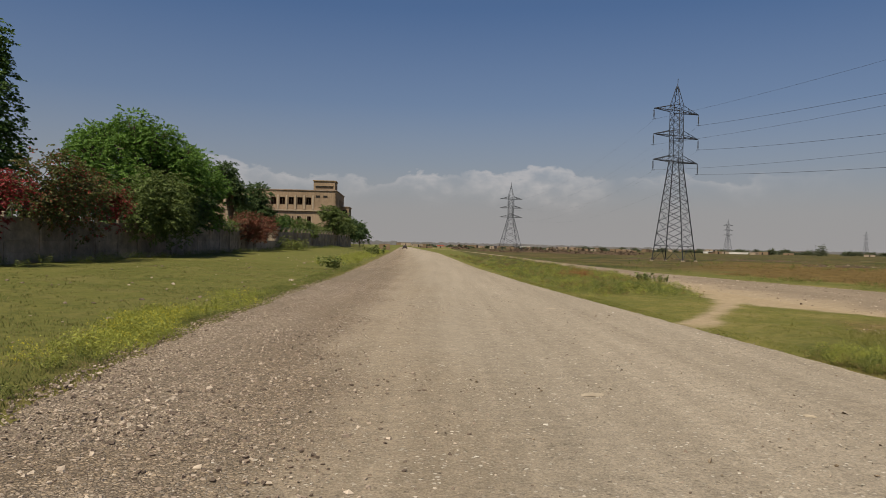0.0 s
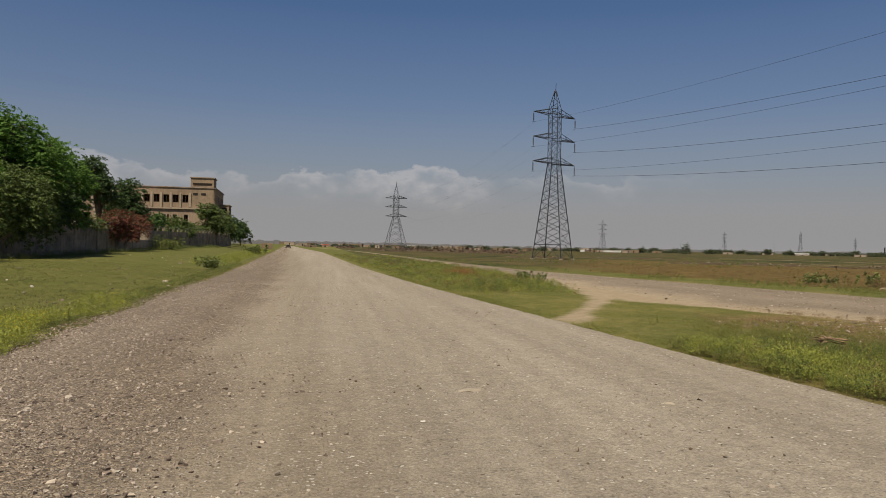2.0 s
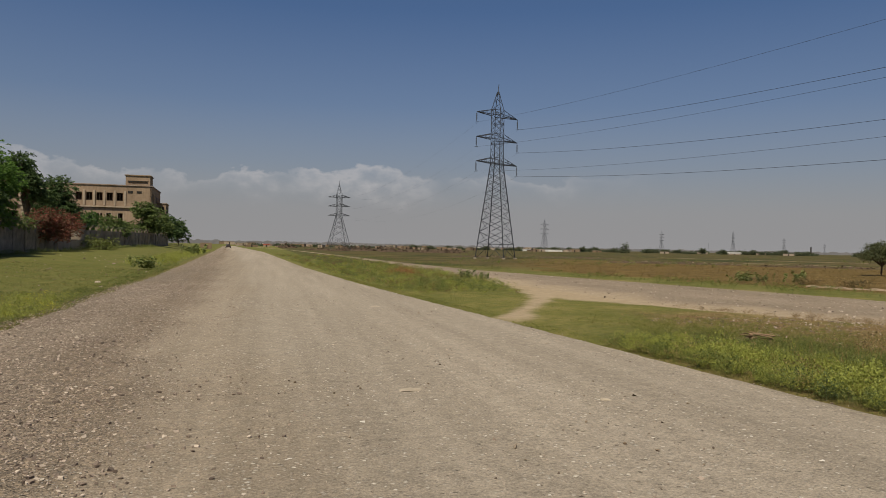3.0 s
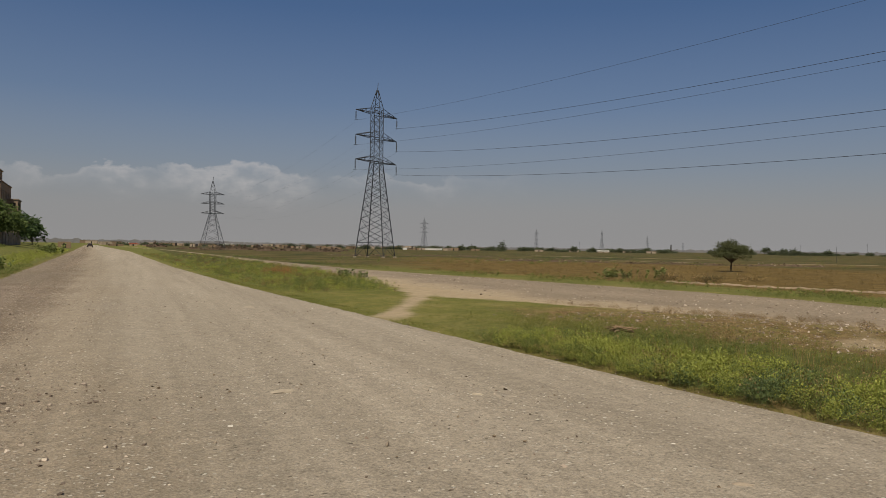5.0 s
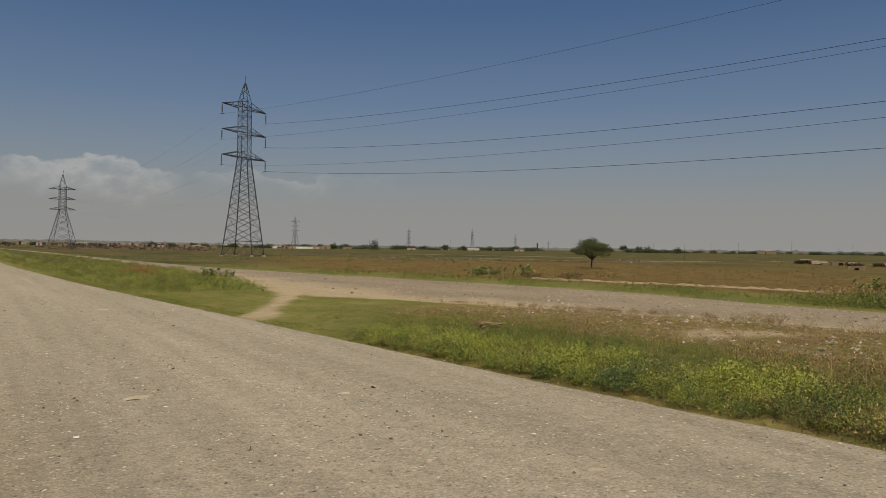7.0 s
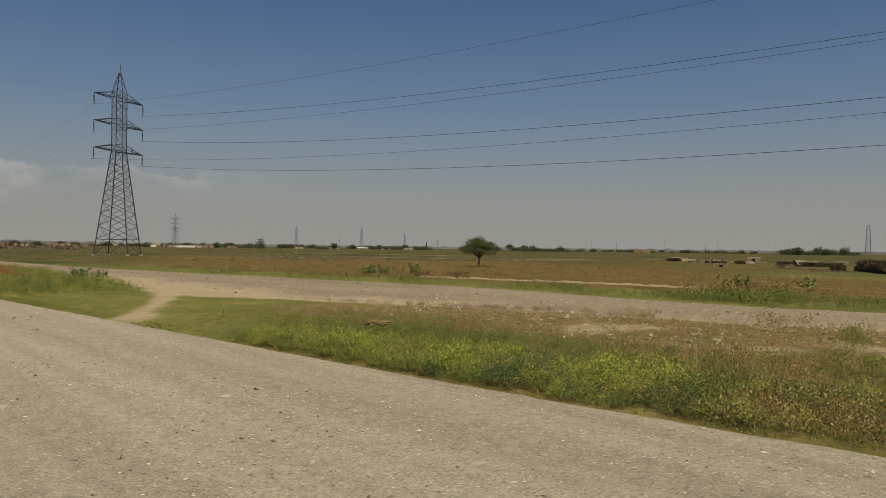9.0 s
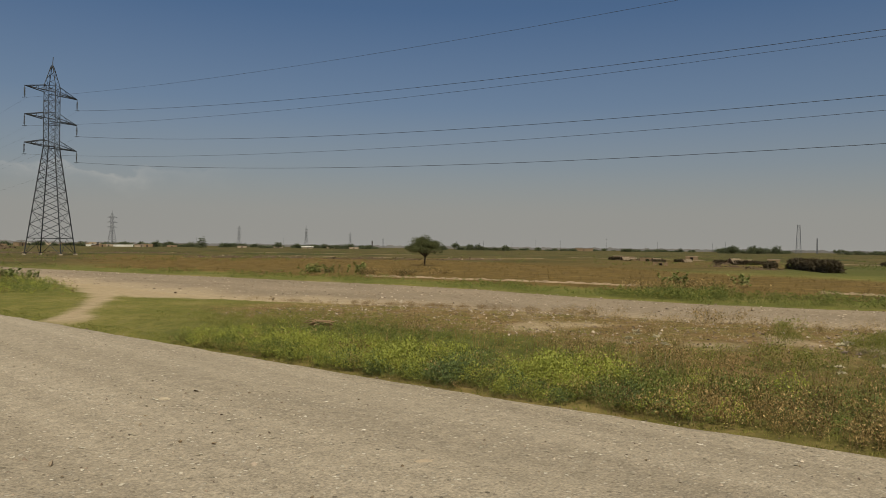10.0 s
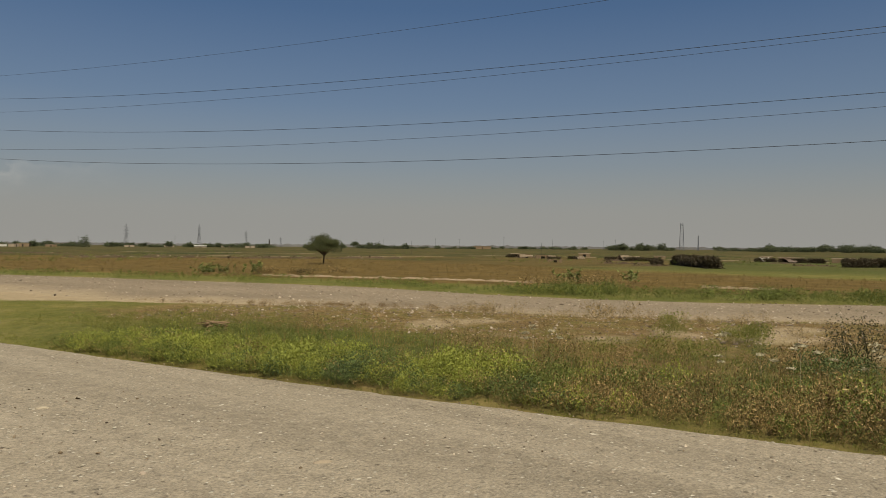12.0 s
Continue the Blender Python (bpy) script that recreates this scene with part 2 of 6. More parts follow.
def plaster_material(name, base, dirt, scale=0.6, rnd=False, bump=0.3):
    m = Mat(name, 0.9, spec=0.2)
    n = m.noise(scale, 6, 0.65)
    c = m.mix(m.ramp(n, (0.35, (0, 0, 0)), (0.7, (1, 1, 1))), base, dirt)
    c = m.mix(0.5, c, m.ramp(m.noise(scale * 9, 5, 0.7), (0.3, (0.75, 0.75, 0.75)), (0.7, (1.2, 1.2, 1.2))), "MULTIPLY")
    # rain streaks
    c = m.mix(0.35, c, m.ramp(m.noise(2.0, 4, 0.6, (1, 1, 0.08)), (0.35, (0.7, 0.68, 0.65)), (0.6, (1.1, 1.1, 1.1))), "MULTIPLY")
    if rnd:
        c = m.mix(0.5, c, m.ramp(m.object_random(), (0, (0.72, 0.72, 0.72)), (1, (1.2, 1.18, 1.15))), "MULTIPLY")
    return m.color(c).bump(m.noise(12, 5, 0.7), bump, 0.02).m


MAT_ROAD, MAT_TRACK, MAT_GROUND = road_material(), track_material(), ground_material()
MAT_STONE = stone_material("gravel_stone", (0.098, 0.073, 0.056), (0.255, 0.196, 0.151), (0.50, 0.415, 0.33))
MAT_PALESTONE = stone_material("pale_chips", (0.33, 0.285, 0.225), (0.42, 0.37, 0.30), (0.54, 0.49, 0.42))
MAT_FLAT = plaster_material("flat_stone", (0.40, 0.335, 0.25), (0.30, 0.25, 0.185), 9.0)
MAT_RUBBLE = stone_material("rubble_stone", (0.09, 0.065, 0.042), (0.17, 0.125, 0.082), (0.30, 0.24, 0.175))
MAT_CONCRETE = plaster_material("precast_concrete", (0.315, 0.260, 0.198), (0.120, 0.097, 0.073), 0.8, True)
MAT_BUFF = plaster_material("buff_plaster", (0.305, 0.222, 0.150), (0.22, 0.157, 0.105), 0.15)
MAT_TRIM = plaster_material("pale_plaster", (0.38, 0.30, 0.22), (0.28, 0.22, 0.16), 0.2)
MAT_MUD = plaster_material("mud_wall", (0.25, 0.175, 0.11), (0.17, 0.12, 0.075), 0.5)
MAT_WHITE = plaster_material("white_wash", (0.62, 0.60, 0.56), (0.45, 0.42, 0.38), 0.4)
MAT_TIN = plaster_material("rusty_tin", (0.30, 0.24, 0.20), (0.20, 0.13, 0.09), 0.5)
MAT_RED = plaster_material("red_cloth_roof", (0.50, 0.12, 0.08), (0.38, 0.10, 0.07), 0.5)
MAT_DARKBRICK = plaster_material("sooty_brick", (0.05, 0.04, 0.033), (0.03, 0.025, 0.02), 0.5)
MAT_DARK = Mat("dark_interior", 0.8).color((0.02, 0.017, 0.014)).m
MAT_INSIDE = plaster_material("dim_brown_interior", (0.10, 0.055, 0.036), (0.06, 0.034, 0.024), 0.4)
MAT_BARK = plaster_material("bark", (0.12, 0.09, 0.065), (0.06, 0.045, 0.035), 3.0)


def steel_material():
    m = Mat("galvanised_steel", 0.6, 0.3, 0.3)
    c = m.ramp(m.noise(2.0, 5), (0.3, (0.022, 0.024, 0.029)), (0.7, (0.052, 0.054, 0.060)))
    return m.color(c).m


MAT_STEEL = steel_material()
# pale bluish steel for far pylons and masts: distance haze put into the colour
MAT_HAZED_STEEL = plaster_material("hazed_steel", (0.115, 0.12, 0.135), (0.085, 0.09, 0.105), 0.5)
MAT_WIRE = Mat("conductor", 0.5, 0.5).color((0.05, 0.055, 0.065)).m
MAT_INSUL = Mat("insulator_glass", 0.25, 0.0, 0.5).color((0.055, 0.06, 0.07)).m
MAT_TREE = leaf_material("tree_leaves", (0.0, (0.080, 0.150, 0.028)), (0.55, (0.108, 0.205, 0.036)), (1.0, (0.158, 0.270, 0.046)))
MAT_TREE_MID = leaf_material("mid_tree_leaves", (0.0, (0.045, 0.085, 0.022)), (0.55, (0.068, 0.125, 0.030)), (1.0, (0.12, 0.19, 0.045)))
MAT_TREE_DARK = leaf_material("dark_tree_leaves", (0.0, (0.044, 0.074, 0.026)), (0.6, (0.066, 0.108, 0.036)), (1.0, (0.105, 0.150, 0.050)))
MAT_HEDGE = leaf_material("hedge_leaves", (0.0, (0.068, 0.098, 0.026)), (0.5, (0.108, 0.148, 0.040)), (1.0, (0.165, 0.205, 0.068)))
MAT_RUSSET = leaf_material("russet_bracts", (0.0, (0.048, 0.068, 0.020)), (0.5, (0.095, 0.110, 0.034)), (0.78, (0.125, 0.098, 0.040)), (0.88, (0.17, 0.065, 0.036)), (1.0, (0.30, 0.045, 0.04)))
MAT_REDFLOWER = leaf_material("red_bracts", (0.0, (0.045, 0.060, 0.020)), (0.4, (0.15, 0.035, 0.03)), (1.0, (0.34, 0.035, 0.045)))
MAT_ACACIA = leaf_material("acacia_leaves", (0.0, (0.072, 0.082, 0.034)), (0.6, (0.102, 0.114, 0.048)), (1.0, (0.15, 0.155, 0.072)))
# horizon trees: leaf tones raised to put distance haze into the colour
MAT_FAR = leaf_material("hazy_tree_leaves", (0.0, (0.059, 0.072, 0.038)), (1.0, (0.101, 0.114, 0.059)))
MAT_GRASS = leaf_material("grass_blades", (0.0, (0.062, 0.084, 0.022)), (0.4, (0.128, 0.138, 0.036)), (0.75, (0.210, 0.195, 0.064)), (1.0, (0.340, 0.278, 0.130)), share=0.35)
MAT_LUSH = leaf_material("green_grass", (0.0, (0.105, 0.118, 0.024)), (0.5, (0.172, 0.180, 0.040)), (1.0, (0.26, 0.245, 0.072)), share=0.35)
MAT_YELLOW = leaf_material("mustard_weed", (0.0, (0.178, 0.202, 0.036)), (0.5, (0.228, 0.250, 0.045)), (1.0, (0.285, 0.292, 0.058)), share=0.12)
MAT_BLOOM = leaf_material("yellow_petals", (0.0, (0.22, 0.23, 0.03)), (0.4, (0.48, 0.42, 0.04)), (1.0, (0.62, 0.54, 0.06)), share=0.4)
MAT_GREENWEED = leaf_material("green_weed", (0.0, (0.064, 0.078, 0.018)), (0.5, (0.110, 0.130, 0.029)), (1.0, (0.180, 0.200, 0.047)), share=0.1)
MAT_DRYWEED = leaf_material("dry_weed", (0.0, (0.085, 0.066, 0.024)), (0.4, (0.160, 0.114, 0.042)), (0.8, (0.265, 0.178, 0.072)), (1.0, (0.46, 0.33, 0.165)), share=0.1)
MAT_TEALWEED = leaf_material("blue_green_weed", (0.0, (0.038, 0.056, 0.019)), (0.5, (0.080, 0.110, 0.036)), (1.0, (0.140, 0.175, 0.06)), share=0.1)
MAT_DARKTWIG = leaf_material("dark_twigs", (0.0, (0.030, 0.028, 0.012)), (0.6, (0.060, 0.056, 0.022)), (1.0, (0.105, 0.098, 0.04)), share=0.1)
MAT_REDWEED = leaf_material("red_weed", (0.0, (0.15, 0.065, 0.028)), (1.0, (0.36, 0.16, 0.065)), share=0.15)
MAT_STRAW = leaf_material("pale_straw", (0.0, (0.17, 0.13, 0.05)), (0.5, (0.27, 0.20, 0.09)), (1.0, (0.42, 0.33, 0.18)), share=0.3)
MAT_STUBBLE = leaf_material("stubble_stalks", (0.0, (0.062, 0.048, 0.017)), (0.5, (0.130, 0.090, 0.030)), (1.0, (0.22, 0.160, 0.06)), share=0.2)
MAT_RUST = leaf_material("rust_bracts", (0.0, (0.062, 0.062, 0.026)), (0.4, (0.130, 0.066, 0.038)), (1.0, (0.26, 0.072, 0.055)))
MAT_RUSTWEED = leaf_material("rust_weed", (0.0, (0.095, 0.066, 0.028)), (1.0, (0.235, 0.145, 0.062)), share=0.3)
MAT_BROADLEAF = leaf_material("broad_leaves", (0.0, (0.060, 0.085, 0.022)), (0.5, (0.135, 0.165, 0.045)), (1.0, (0.29, 0.31, 0.12)), share=0.25)
MAT_UMBEL = leaf_material("pale_seed_heads", (0.0, (0.29, 0.26, 0.17)), (1.0, (0.42, 0.38, 0.275)), share=0.2)
MAT_BRUSHWOOD = leaf_material("brushwood", (0.0, (0.034, 0.026, 0.014)), (0.6, (0.056, 0.042, 0.023)), (1.0, (0.082, 0.063, 0.035)), share=0.05)

# ---------------------------------------------------------------- mesh helpers
rng = np.random.default_rng(7)


def bm_mesh(name, bm, material, smooth=False):
    me = bpy.data.meshes.new(name)
    bm.to_mesh(me)
    bm.free()
    me.materials.append(material)
    if smooth:
        me.shade_smooth()
    return me


def part(name, bm, material, parent=None, label="", smooth=False):
    ob = new(name, bm_mesh(name, bm, material, smooth))
    ob.parent = parent
    return tagged(ob, label)


def box(bm, cx, cy, cz, sx, sy, sz, turn=0.0):
    """A box by its centre and its size."""
    m = pose(cx, cy, cz, 0, 0, turn) @ Matrix.Diagonal((sx, sy, sz, 1))
    bmesh.ops.create_cube(bm, size=1.0, matrix=m)


def beam(bm, a, b, w, sides=4):
    """A bar from a to b."""
    a, b = Vector(a), Vector(b)
    d = b - a
    m = Matrix.Translation((a + b) / 2) @ d.to_track_quat("Z", "Y").to_matrix().to_4x4()
    bmesh.ops.create_cone(bm, cap_ends=True, segments=sides, radius1=w * 0.7, radius2=w * 0.7, depth=d.length, matrix=m)


def array_mesh(name, verts, faces, material, smooth=False):
    """A mesh from numpy arrays of equal-sided faces."""
    me = bpy.data.meshes.new(name)
    v, f = np.asarray(verts, np.float32), np.asarray(faces, np.int32)
    me.vertices.add(len(v))
    me.vertices.foreach_set("co", v.ravel())
    k = f.shape[1]
    me.loops.add(f.size)
    me.loops.foreach_set("vertex_index", f.ravel())
    me.polygons.add(len(f))
    me.polygons.foreach_set("loop_start", np.arange(0, f.size, k, dtype=np.int32))
    me.update(calc_edges=True)
    me.materials.append(material)
    if smooth:
        me.shade_smooth()
    else:
        me.shade_flat()
    return me


def unit(v):
    return v / np.maximum(np.linalg.norm(v, axis=-1, keepdims=True), 1e-9)


def leaf_quads(base, way, length, width, r, tilt=0.6, face=None):
    """Kite-shaped leaves from base along way, turned towards face; (n, 4, 3)."""
    face = np.array([0, 0, 1.0]) if face is None else face
    side = unit(np.cross(way, unit(r.normal(size=base.shape) * tilt + face)))
    up = np.cross(side, way)
    L, W = np.asarray(length).reshape(-1, 1), np.asarray(width).reshape(-1, 1)
    mid = base + way * L * 0.45 + up * W * 0.12
    return np.stack([base, mid + side * W / 2, base + way * L, mid - side * W / 2], 1)


def quad_mesh(name, q, material):
    q = np.concatenate(q) if isinstance(q, list) else q
    return array_mesh(name, q.reshape(-1, 3), np.arange(len(q) * 4).reshape(-1, 4), material)


def scatter(templates, xy, z, scale, r, tall=None):
    """Copies of leaf templates joined into one (n, 4, 3) array."""
    out = []
    kind = r.integers(0, len(templates), len(xy))
    turn = r.uniform(0, 2 * np.pi, len(xy))
    tall = np.ones(len(xy)) if tall is None else tall
    for k, t in enumerate(templates):
        i = np.where(kind == k)[0]
        if not len(i):
            continue
        c, s = np.cos(turn[i])[:, None, None], np.sin(turn[i])[:, None, None]
        sc = scale[i][:, None, None]
        x, y, h = t[None, :, :, 0], t[None, :, :, 1], t[None, :, :, 2]
        v = np.stack([(x * c - y * s) * sc + xy[i, 0][:, None, None], (x * s + y * c) * sc + xy[i, 1][:, None, None],
                      h * sc * tall[i][:, None, None] + z[i][:, None, None]], -1)
        out.append(v.reshape(-1, 4, 3))
    return np.concatenate(out)


# ---------------------------------------------------------------- plan of the ground
def edge(*pts):
    """x of a line in the plan as a function of y."""
    ys, xs = np.array([p[1] for p in pts], float), np.array([p[0] for p in pts], float)
    return lambda y: np.interp(y, ys, xs)


ROAD_L = edge((-3.0, -60), (-3.5, -10), (-3.9, 6), (-4.3, 9.5), (-4.6, 14), (-4.8, 22), (-5.3, 37), (-6.2, 57), (-10.8, 148), (-20, 320), (-33, 560))
ROAD_R = edge((10.0, -60), (7.7, -8), (6.85, 1.5), (6.35, 5), (6.0, 8), (5.6, 13), (4.9, 20.5), (4.0, 31), (2.7, 53), (-0.9, 157), (-11, 320), (-25, 560))
TRACK_N = edge((34, -60), (20.5, -5), (18.1, 2.5), (16.7, 5.2), (15.8, 8), (15.2, 11), (14.2, 14), (12.6, 16.5), (11.4, 20), (11.0, 27), (11.1, 38), (11.3, 48), (11.2, 70), (10.4, 125), (6.0, 230), (-8, 400))
TRACK_F = edge((41, -60), (28, -5), (24, 3), (22.3, 6), (21.2, 9), (20.9, 13), (21.4, 18), (20.9, 23), (19.4, 30), (16.8, 41), (14.8, 52), (13.0, 81), (11.9, 125), (8.0, 212), (-5.5, 400))
BANK = edge((0.15, -60), (0.2, 0), (0.35, 31), (0.55, 61), (1.0, 127), (1.3, 200), (1.3, 600), (0.6, 2500))


def smooth(a, b, x):
    t = np.clip((x - a) / (b - a), 0, 1)
    return t * t * (3 - 2 * t)


def wobble(x, y, s, seed=0.0):
    """Cheap layered waves, about -1 to 1."""
    a = np.sin(x * s + 1.7 * np.sin(y * s * 0.7 + seed)) + np.sin(y * s * 1.3 + 2.1 * np.sin(x * s * 0.6 + 2 * seed) + seed)
    b = np.sin(x * s * 2.7 + 1.3 * np.sin(y * s * 2.1) + 3 * seed) + np.sin(y * s * 3.1 + seed * 5 + 1.1 * np.sin(x * s * 2.3))
    return a * 0.33 + b * 0.17


def road_mask(x, y, grow=0.0):
    main = np.minimum(x - ROAD_L(y), ROAD_R(y) - x)
    second = np.minimum(x - TRACK_N(y), TRACK_F(y) - x)
    return smooth(-0.3 - grow, 0.3 - grow, main), smooth(-0.3 - grow, 0.3 - grow, second)


def ground_z(x, y):
    x, y = np.asarray(x, float), np.asarray(y, float)
    left = smooth(0.3, 10.0, ROAD_L(y) - x) * BANK(y)
    a, b = road_mask(x, y)
    off = 1 - np.maximum(a, b)
    rough = (wobble(x, y, 0.9, 0.4) * 0.025 + wobble(x, y, 3.1, 1.2) * 0.012) * smooth(0.0, 2.5, np.abs(x) * 0 + off * 3)
    verge = 0.06 * smooth(0.2, 1.4, x - ROAD_R(y)) * smooth(0.2, 1.4, TRACK_N(y) - x)
    near = np.clip(1.2 - np.hypot(x, y) / 250, 0, 1)
    return left + (rough + verge) * near * off - 0.035 * (1 - off)


def zones(x, y):
    """Shares of the kinds of ground cover."""
    d_r, d_t, d_f = x - ROAD_R(y), TRACK_N(y) - x, x - TRACK_F(y)
    mid = smooth(0.15, 0.6, d_r) * smooth(-0.2, 0.3, d_t)
    w = wobble(x, y, 0.55, 0.8)
    lush = mid * smooth(2.2, 4.2, 6.4 - np.abs(d_r - 2.0) - 0 + w * 1.2) * smooth(14.5, 11.5, y + w)
    lush = np.maximum(lush, mid * smooth(22, 27, y) * 0.45)
    lush = np.maximum(lush, 0.33 * smooth(0.0, 0.8, d_f + 0.5 * w) * smooth(4.6, 2.2, d_f + 1.6 * w))
    dry = mid * smooth(2.3, 3.8, d_r + w * 1.3) * smooth(17.5, 15, y + w)
    sand = (0.75 * mid * smooth(1.7, 0.3, d_t + 0.7 * w) * smooth(7.5, 11, y + w) * smooth(19, 16, y))
    blot = smooth(0.15, 0.5, wobble(x, y, 1.1, 2.2)) * mid * smooth(4.0, 5.6, d_r) * smooth(12, 8, y)
    sand = np.maximum(sand, 0.8 * blot)
    # a trodden path from the road over to the track, and the sandy apron it opens into
    px = np.interp(y, [14.6, 16.9, 18.3, 21.0, 23.0, 25.8], [5.2, 6.1, 6.95, 8.3, 9.2, 9.7])
    pw = np.interp(y, [14.6, 16, 17.2, 19, 21, 24], [0.1, 0.34, 0.20, 0.17, 0.24, 0.5])
    path = smooth(pw + 0.22, pw - 0.12, np.abs(x - px) * 0.86 + 0.14 * wobble(x, y, 2.2)) * smooth(14.6, 16.2, y) * smooth(26.5, 25, y)
    ex = np.interp(y, [16.4, 17.6, 19, 21, 23.1, 25.2, 30, 36, 42, 46], [12.6, 11.0, 10.3, 9.1, 8.7, 9.2, 9.7, 10.5, 11.0, 11.6])
    apron = smooth(-0.15, 0.35, x - ex + 0.22 * wobble(x, y, 1.7, 0.4)) * smooth(16.2, 17.4, y) * smooth(46, 42, y) * (x < TRACK_N(y) + 1)
    sand = np.maximum(sand, np.maximum(path, apron))
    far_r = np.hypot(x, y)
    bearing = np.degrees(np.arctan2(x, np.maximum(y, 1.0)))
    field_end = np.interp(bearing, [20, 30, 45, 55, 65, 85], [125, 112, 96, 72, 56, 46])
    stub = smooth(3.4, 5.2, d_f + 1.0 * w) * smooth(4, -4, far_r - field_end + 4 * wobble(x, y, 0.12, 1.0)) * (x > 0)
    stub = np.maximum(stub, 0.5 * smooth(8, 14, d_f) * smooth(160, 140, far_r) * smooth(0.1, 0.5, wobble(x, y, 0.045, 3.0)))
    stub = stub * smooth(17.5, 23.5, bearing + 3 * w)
    green = smooth(50, 60, x + 3 * w) * smooth(26, 19, y + 2 * w) * smooth(120, 100, x)
    stub = stub * (1 - green)
    lush = np.maximum(lush, green * 0.75)
    plain = smooth(45, 72, far_r) * (x > 5)
    lawn_lush = smooth(2.2, 0.6, ROAD_L(y) - x + 0.5 * w) * (x < ROAD_L(y)) * 0.55
    lush = np.maximum(lush, np.maximum(lawn_lush, 0.45 * smooth(0.5, 2.0, ROAD_L(y) - x)))
    dry = np.maximum(dry, smooth(-0.5, -0.1, d_r) * smooth(0.55, 0.1, d_r + 0.2 * w) * 0.55 * smooth(11.5, 9.5, y))
    bare = smooth(0.5, 0.0, ROAD_L(y) - x) * (x < ROAD_L(y)) * 0.6
    dry = np.maximum(dry, bare)
    return dict(lush=lush * (1 - sand), dry=dry, sand=sand, stubble=stub, plain=plain)


def graded(*runs):
    """Grid lines: runs of (start, end, step)."""
    return np.concatenate([np.arange(a, b, s) for a, b, s in runs])


def build_ground():
    xs = graded((-4600, -600, 400), (-600, -100, 50), (-100, -30, 6), (-30, -12, 1.0), (-12, 24, 0.26), (24, 60, 1.0), (60, 120, 3), (120, 600, 30), (600, 4601, 400))
    ys = graded((-4600, -600, 400), (-600, -60, 60), (-60, -6, 4), (-6, 32, 0.26), (32, 70, 0.8), (70, 160, 3), (160, 600, 20), (600, 4601, 400))
    X, Y = np.meshgrid(xs, ys)
    Z = ground_z(X, Y)
    nx, ny = len(xs), len(ys)
    i = (np.arange(ny - 1)[:, None] * nx + np.arange(nx - 1)[None]).ravel()
    me = array_mesh("ground", np.stack([X, Y, Z], -1).reshape(-1, 3), np.stack([i, i + 1, i + nx + 1, i + nx], 1), MAT_GROUND, True)
    for k, v in zones(X.ravel(), Y.ravel()).items():
        a = me.attributes.new(k, "FLOAT", "POINT")
        a.data.foreach_set("value", v.astype(np.float32))
    return tagged(new("ground", me), "open plain of short grass, weeds, dry earth and stubble", "ground", kind="structure")


def build_road(name, left, right, ys, cols, material, label, loose_band=0.0, crown=0.04, sandy=False):
    Y = np.repeat(ys[:, None], cols, 1)
    u = np.linspace(0, 1, cols)[None]
    ragl = 0.16 * wobble(Y[:, :1] * 0.3, Y[:, :1], 2.6, 0.3) + 0.10 * wobble(Y[:, :1], Y[:, :1], 7.0, 1.3)
    ragr = 0.035 * wobble(Y[:, :1] * 0.4, Y[:, :1], 2.2, 2.3) + 0.03 * wobble(Y[:, :1], Y[:, :1], 6.1, 3.3)
    l, r = left(Y[:, :1]) - 0.1 + ragl, right(Y[:, :1]) + 0.1 + ragr
    X = l + (r - l) * u
    e = np.minimum(u, 1 - u) * (r - l)
    Z = 0.006 + crown * smooth(0, 2.5, e) + 0.008 * wobble(X, Y * 0.5, 1.7, 0.5) * smooth(0.2, 1, e) - 0.10 * smooth(0.30, 0.0, e)
    ny = len(ys)
    i = (np.arange(ny - 1)[:, None] * cols + np.arange(cols - 1)[None]).ravel()
    me = array_mesh(name, np.stack([X, Y, Z], -1).reshape(-1, 3), np.stack([i, i + 1, i + cols + 1, i + cols], 1), material, True)
    if loose_band:
        v = smooth(loose_band, loose_band - 1.6, X - l + 0.5 * wobble(X, Y, 0.8, 1.0))
        a = me.attributes.new("loose", "FLOAT", "POINT")
        a.data.foreach_set("value", v.ravel().astype(np.float32))
        w = 0.5 * wobble(X, Y, 0.5, 2.0)
        v = smooth(1.4, 2.6, X - l + w) * smooth(5.2, 3.6, X - l + w)
        v = np.maximum(v, smooth(0.25, 0.75, wobble(X, Y, 0.75, 1.6)) * smooth(0.3, 1.0, X - l) * smooth(5.0, 4.0, X - l))
        a = me.attributes.new("packed", "FLOAT", "POINT")
        a.data.foreach_set("value", v.ravel().astype(np.float32))
    if sandy:
        w = wobble(X, Y, 0.9, 0.8)
        v = smooth(2.6, 0.2, X - l + 0.9 * w) * smooth(12, 16, Y + w) * smooth(44, 34, Y + w)
        v = np.maximum(v, 0.55 * smooth(1.5, 0.2, X - l + 0.6 * w))
        a = me.attributes.new("sandy", "FLOAT", "POINT")
        a.data.foreach_set("value", v.ravel().astype(np.float32))
    return tagged(new(name, me), label, "road", kind="structure")


build_ground()
YS = graded((-60, -4, 2), (-4, 34, 0.18), (34, 80, 0.7), (80, 160, 3), (160, 561, 20))
road = build_road("road", ROAD_L, ROAD_R, YS, 64, MAT_ROAD, "wide pale gravel road with loose stones along one side", 3.7)
track = build_road("dirt_track", TRACK_N, TRACK_F, YS[YS < 400], 40, MAT_TRACK, "rough grey dirt track beyond the weedy verge", 0.0, 0.03, True)

# ---------------------------------------------------------------- loose stones
ICO = bmesh.new()
bmesh.ops.create_icosphere(ICO, subdivisions=1, radius=1.0)
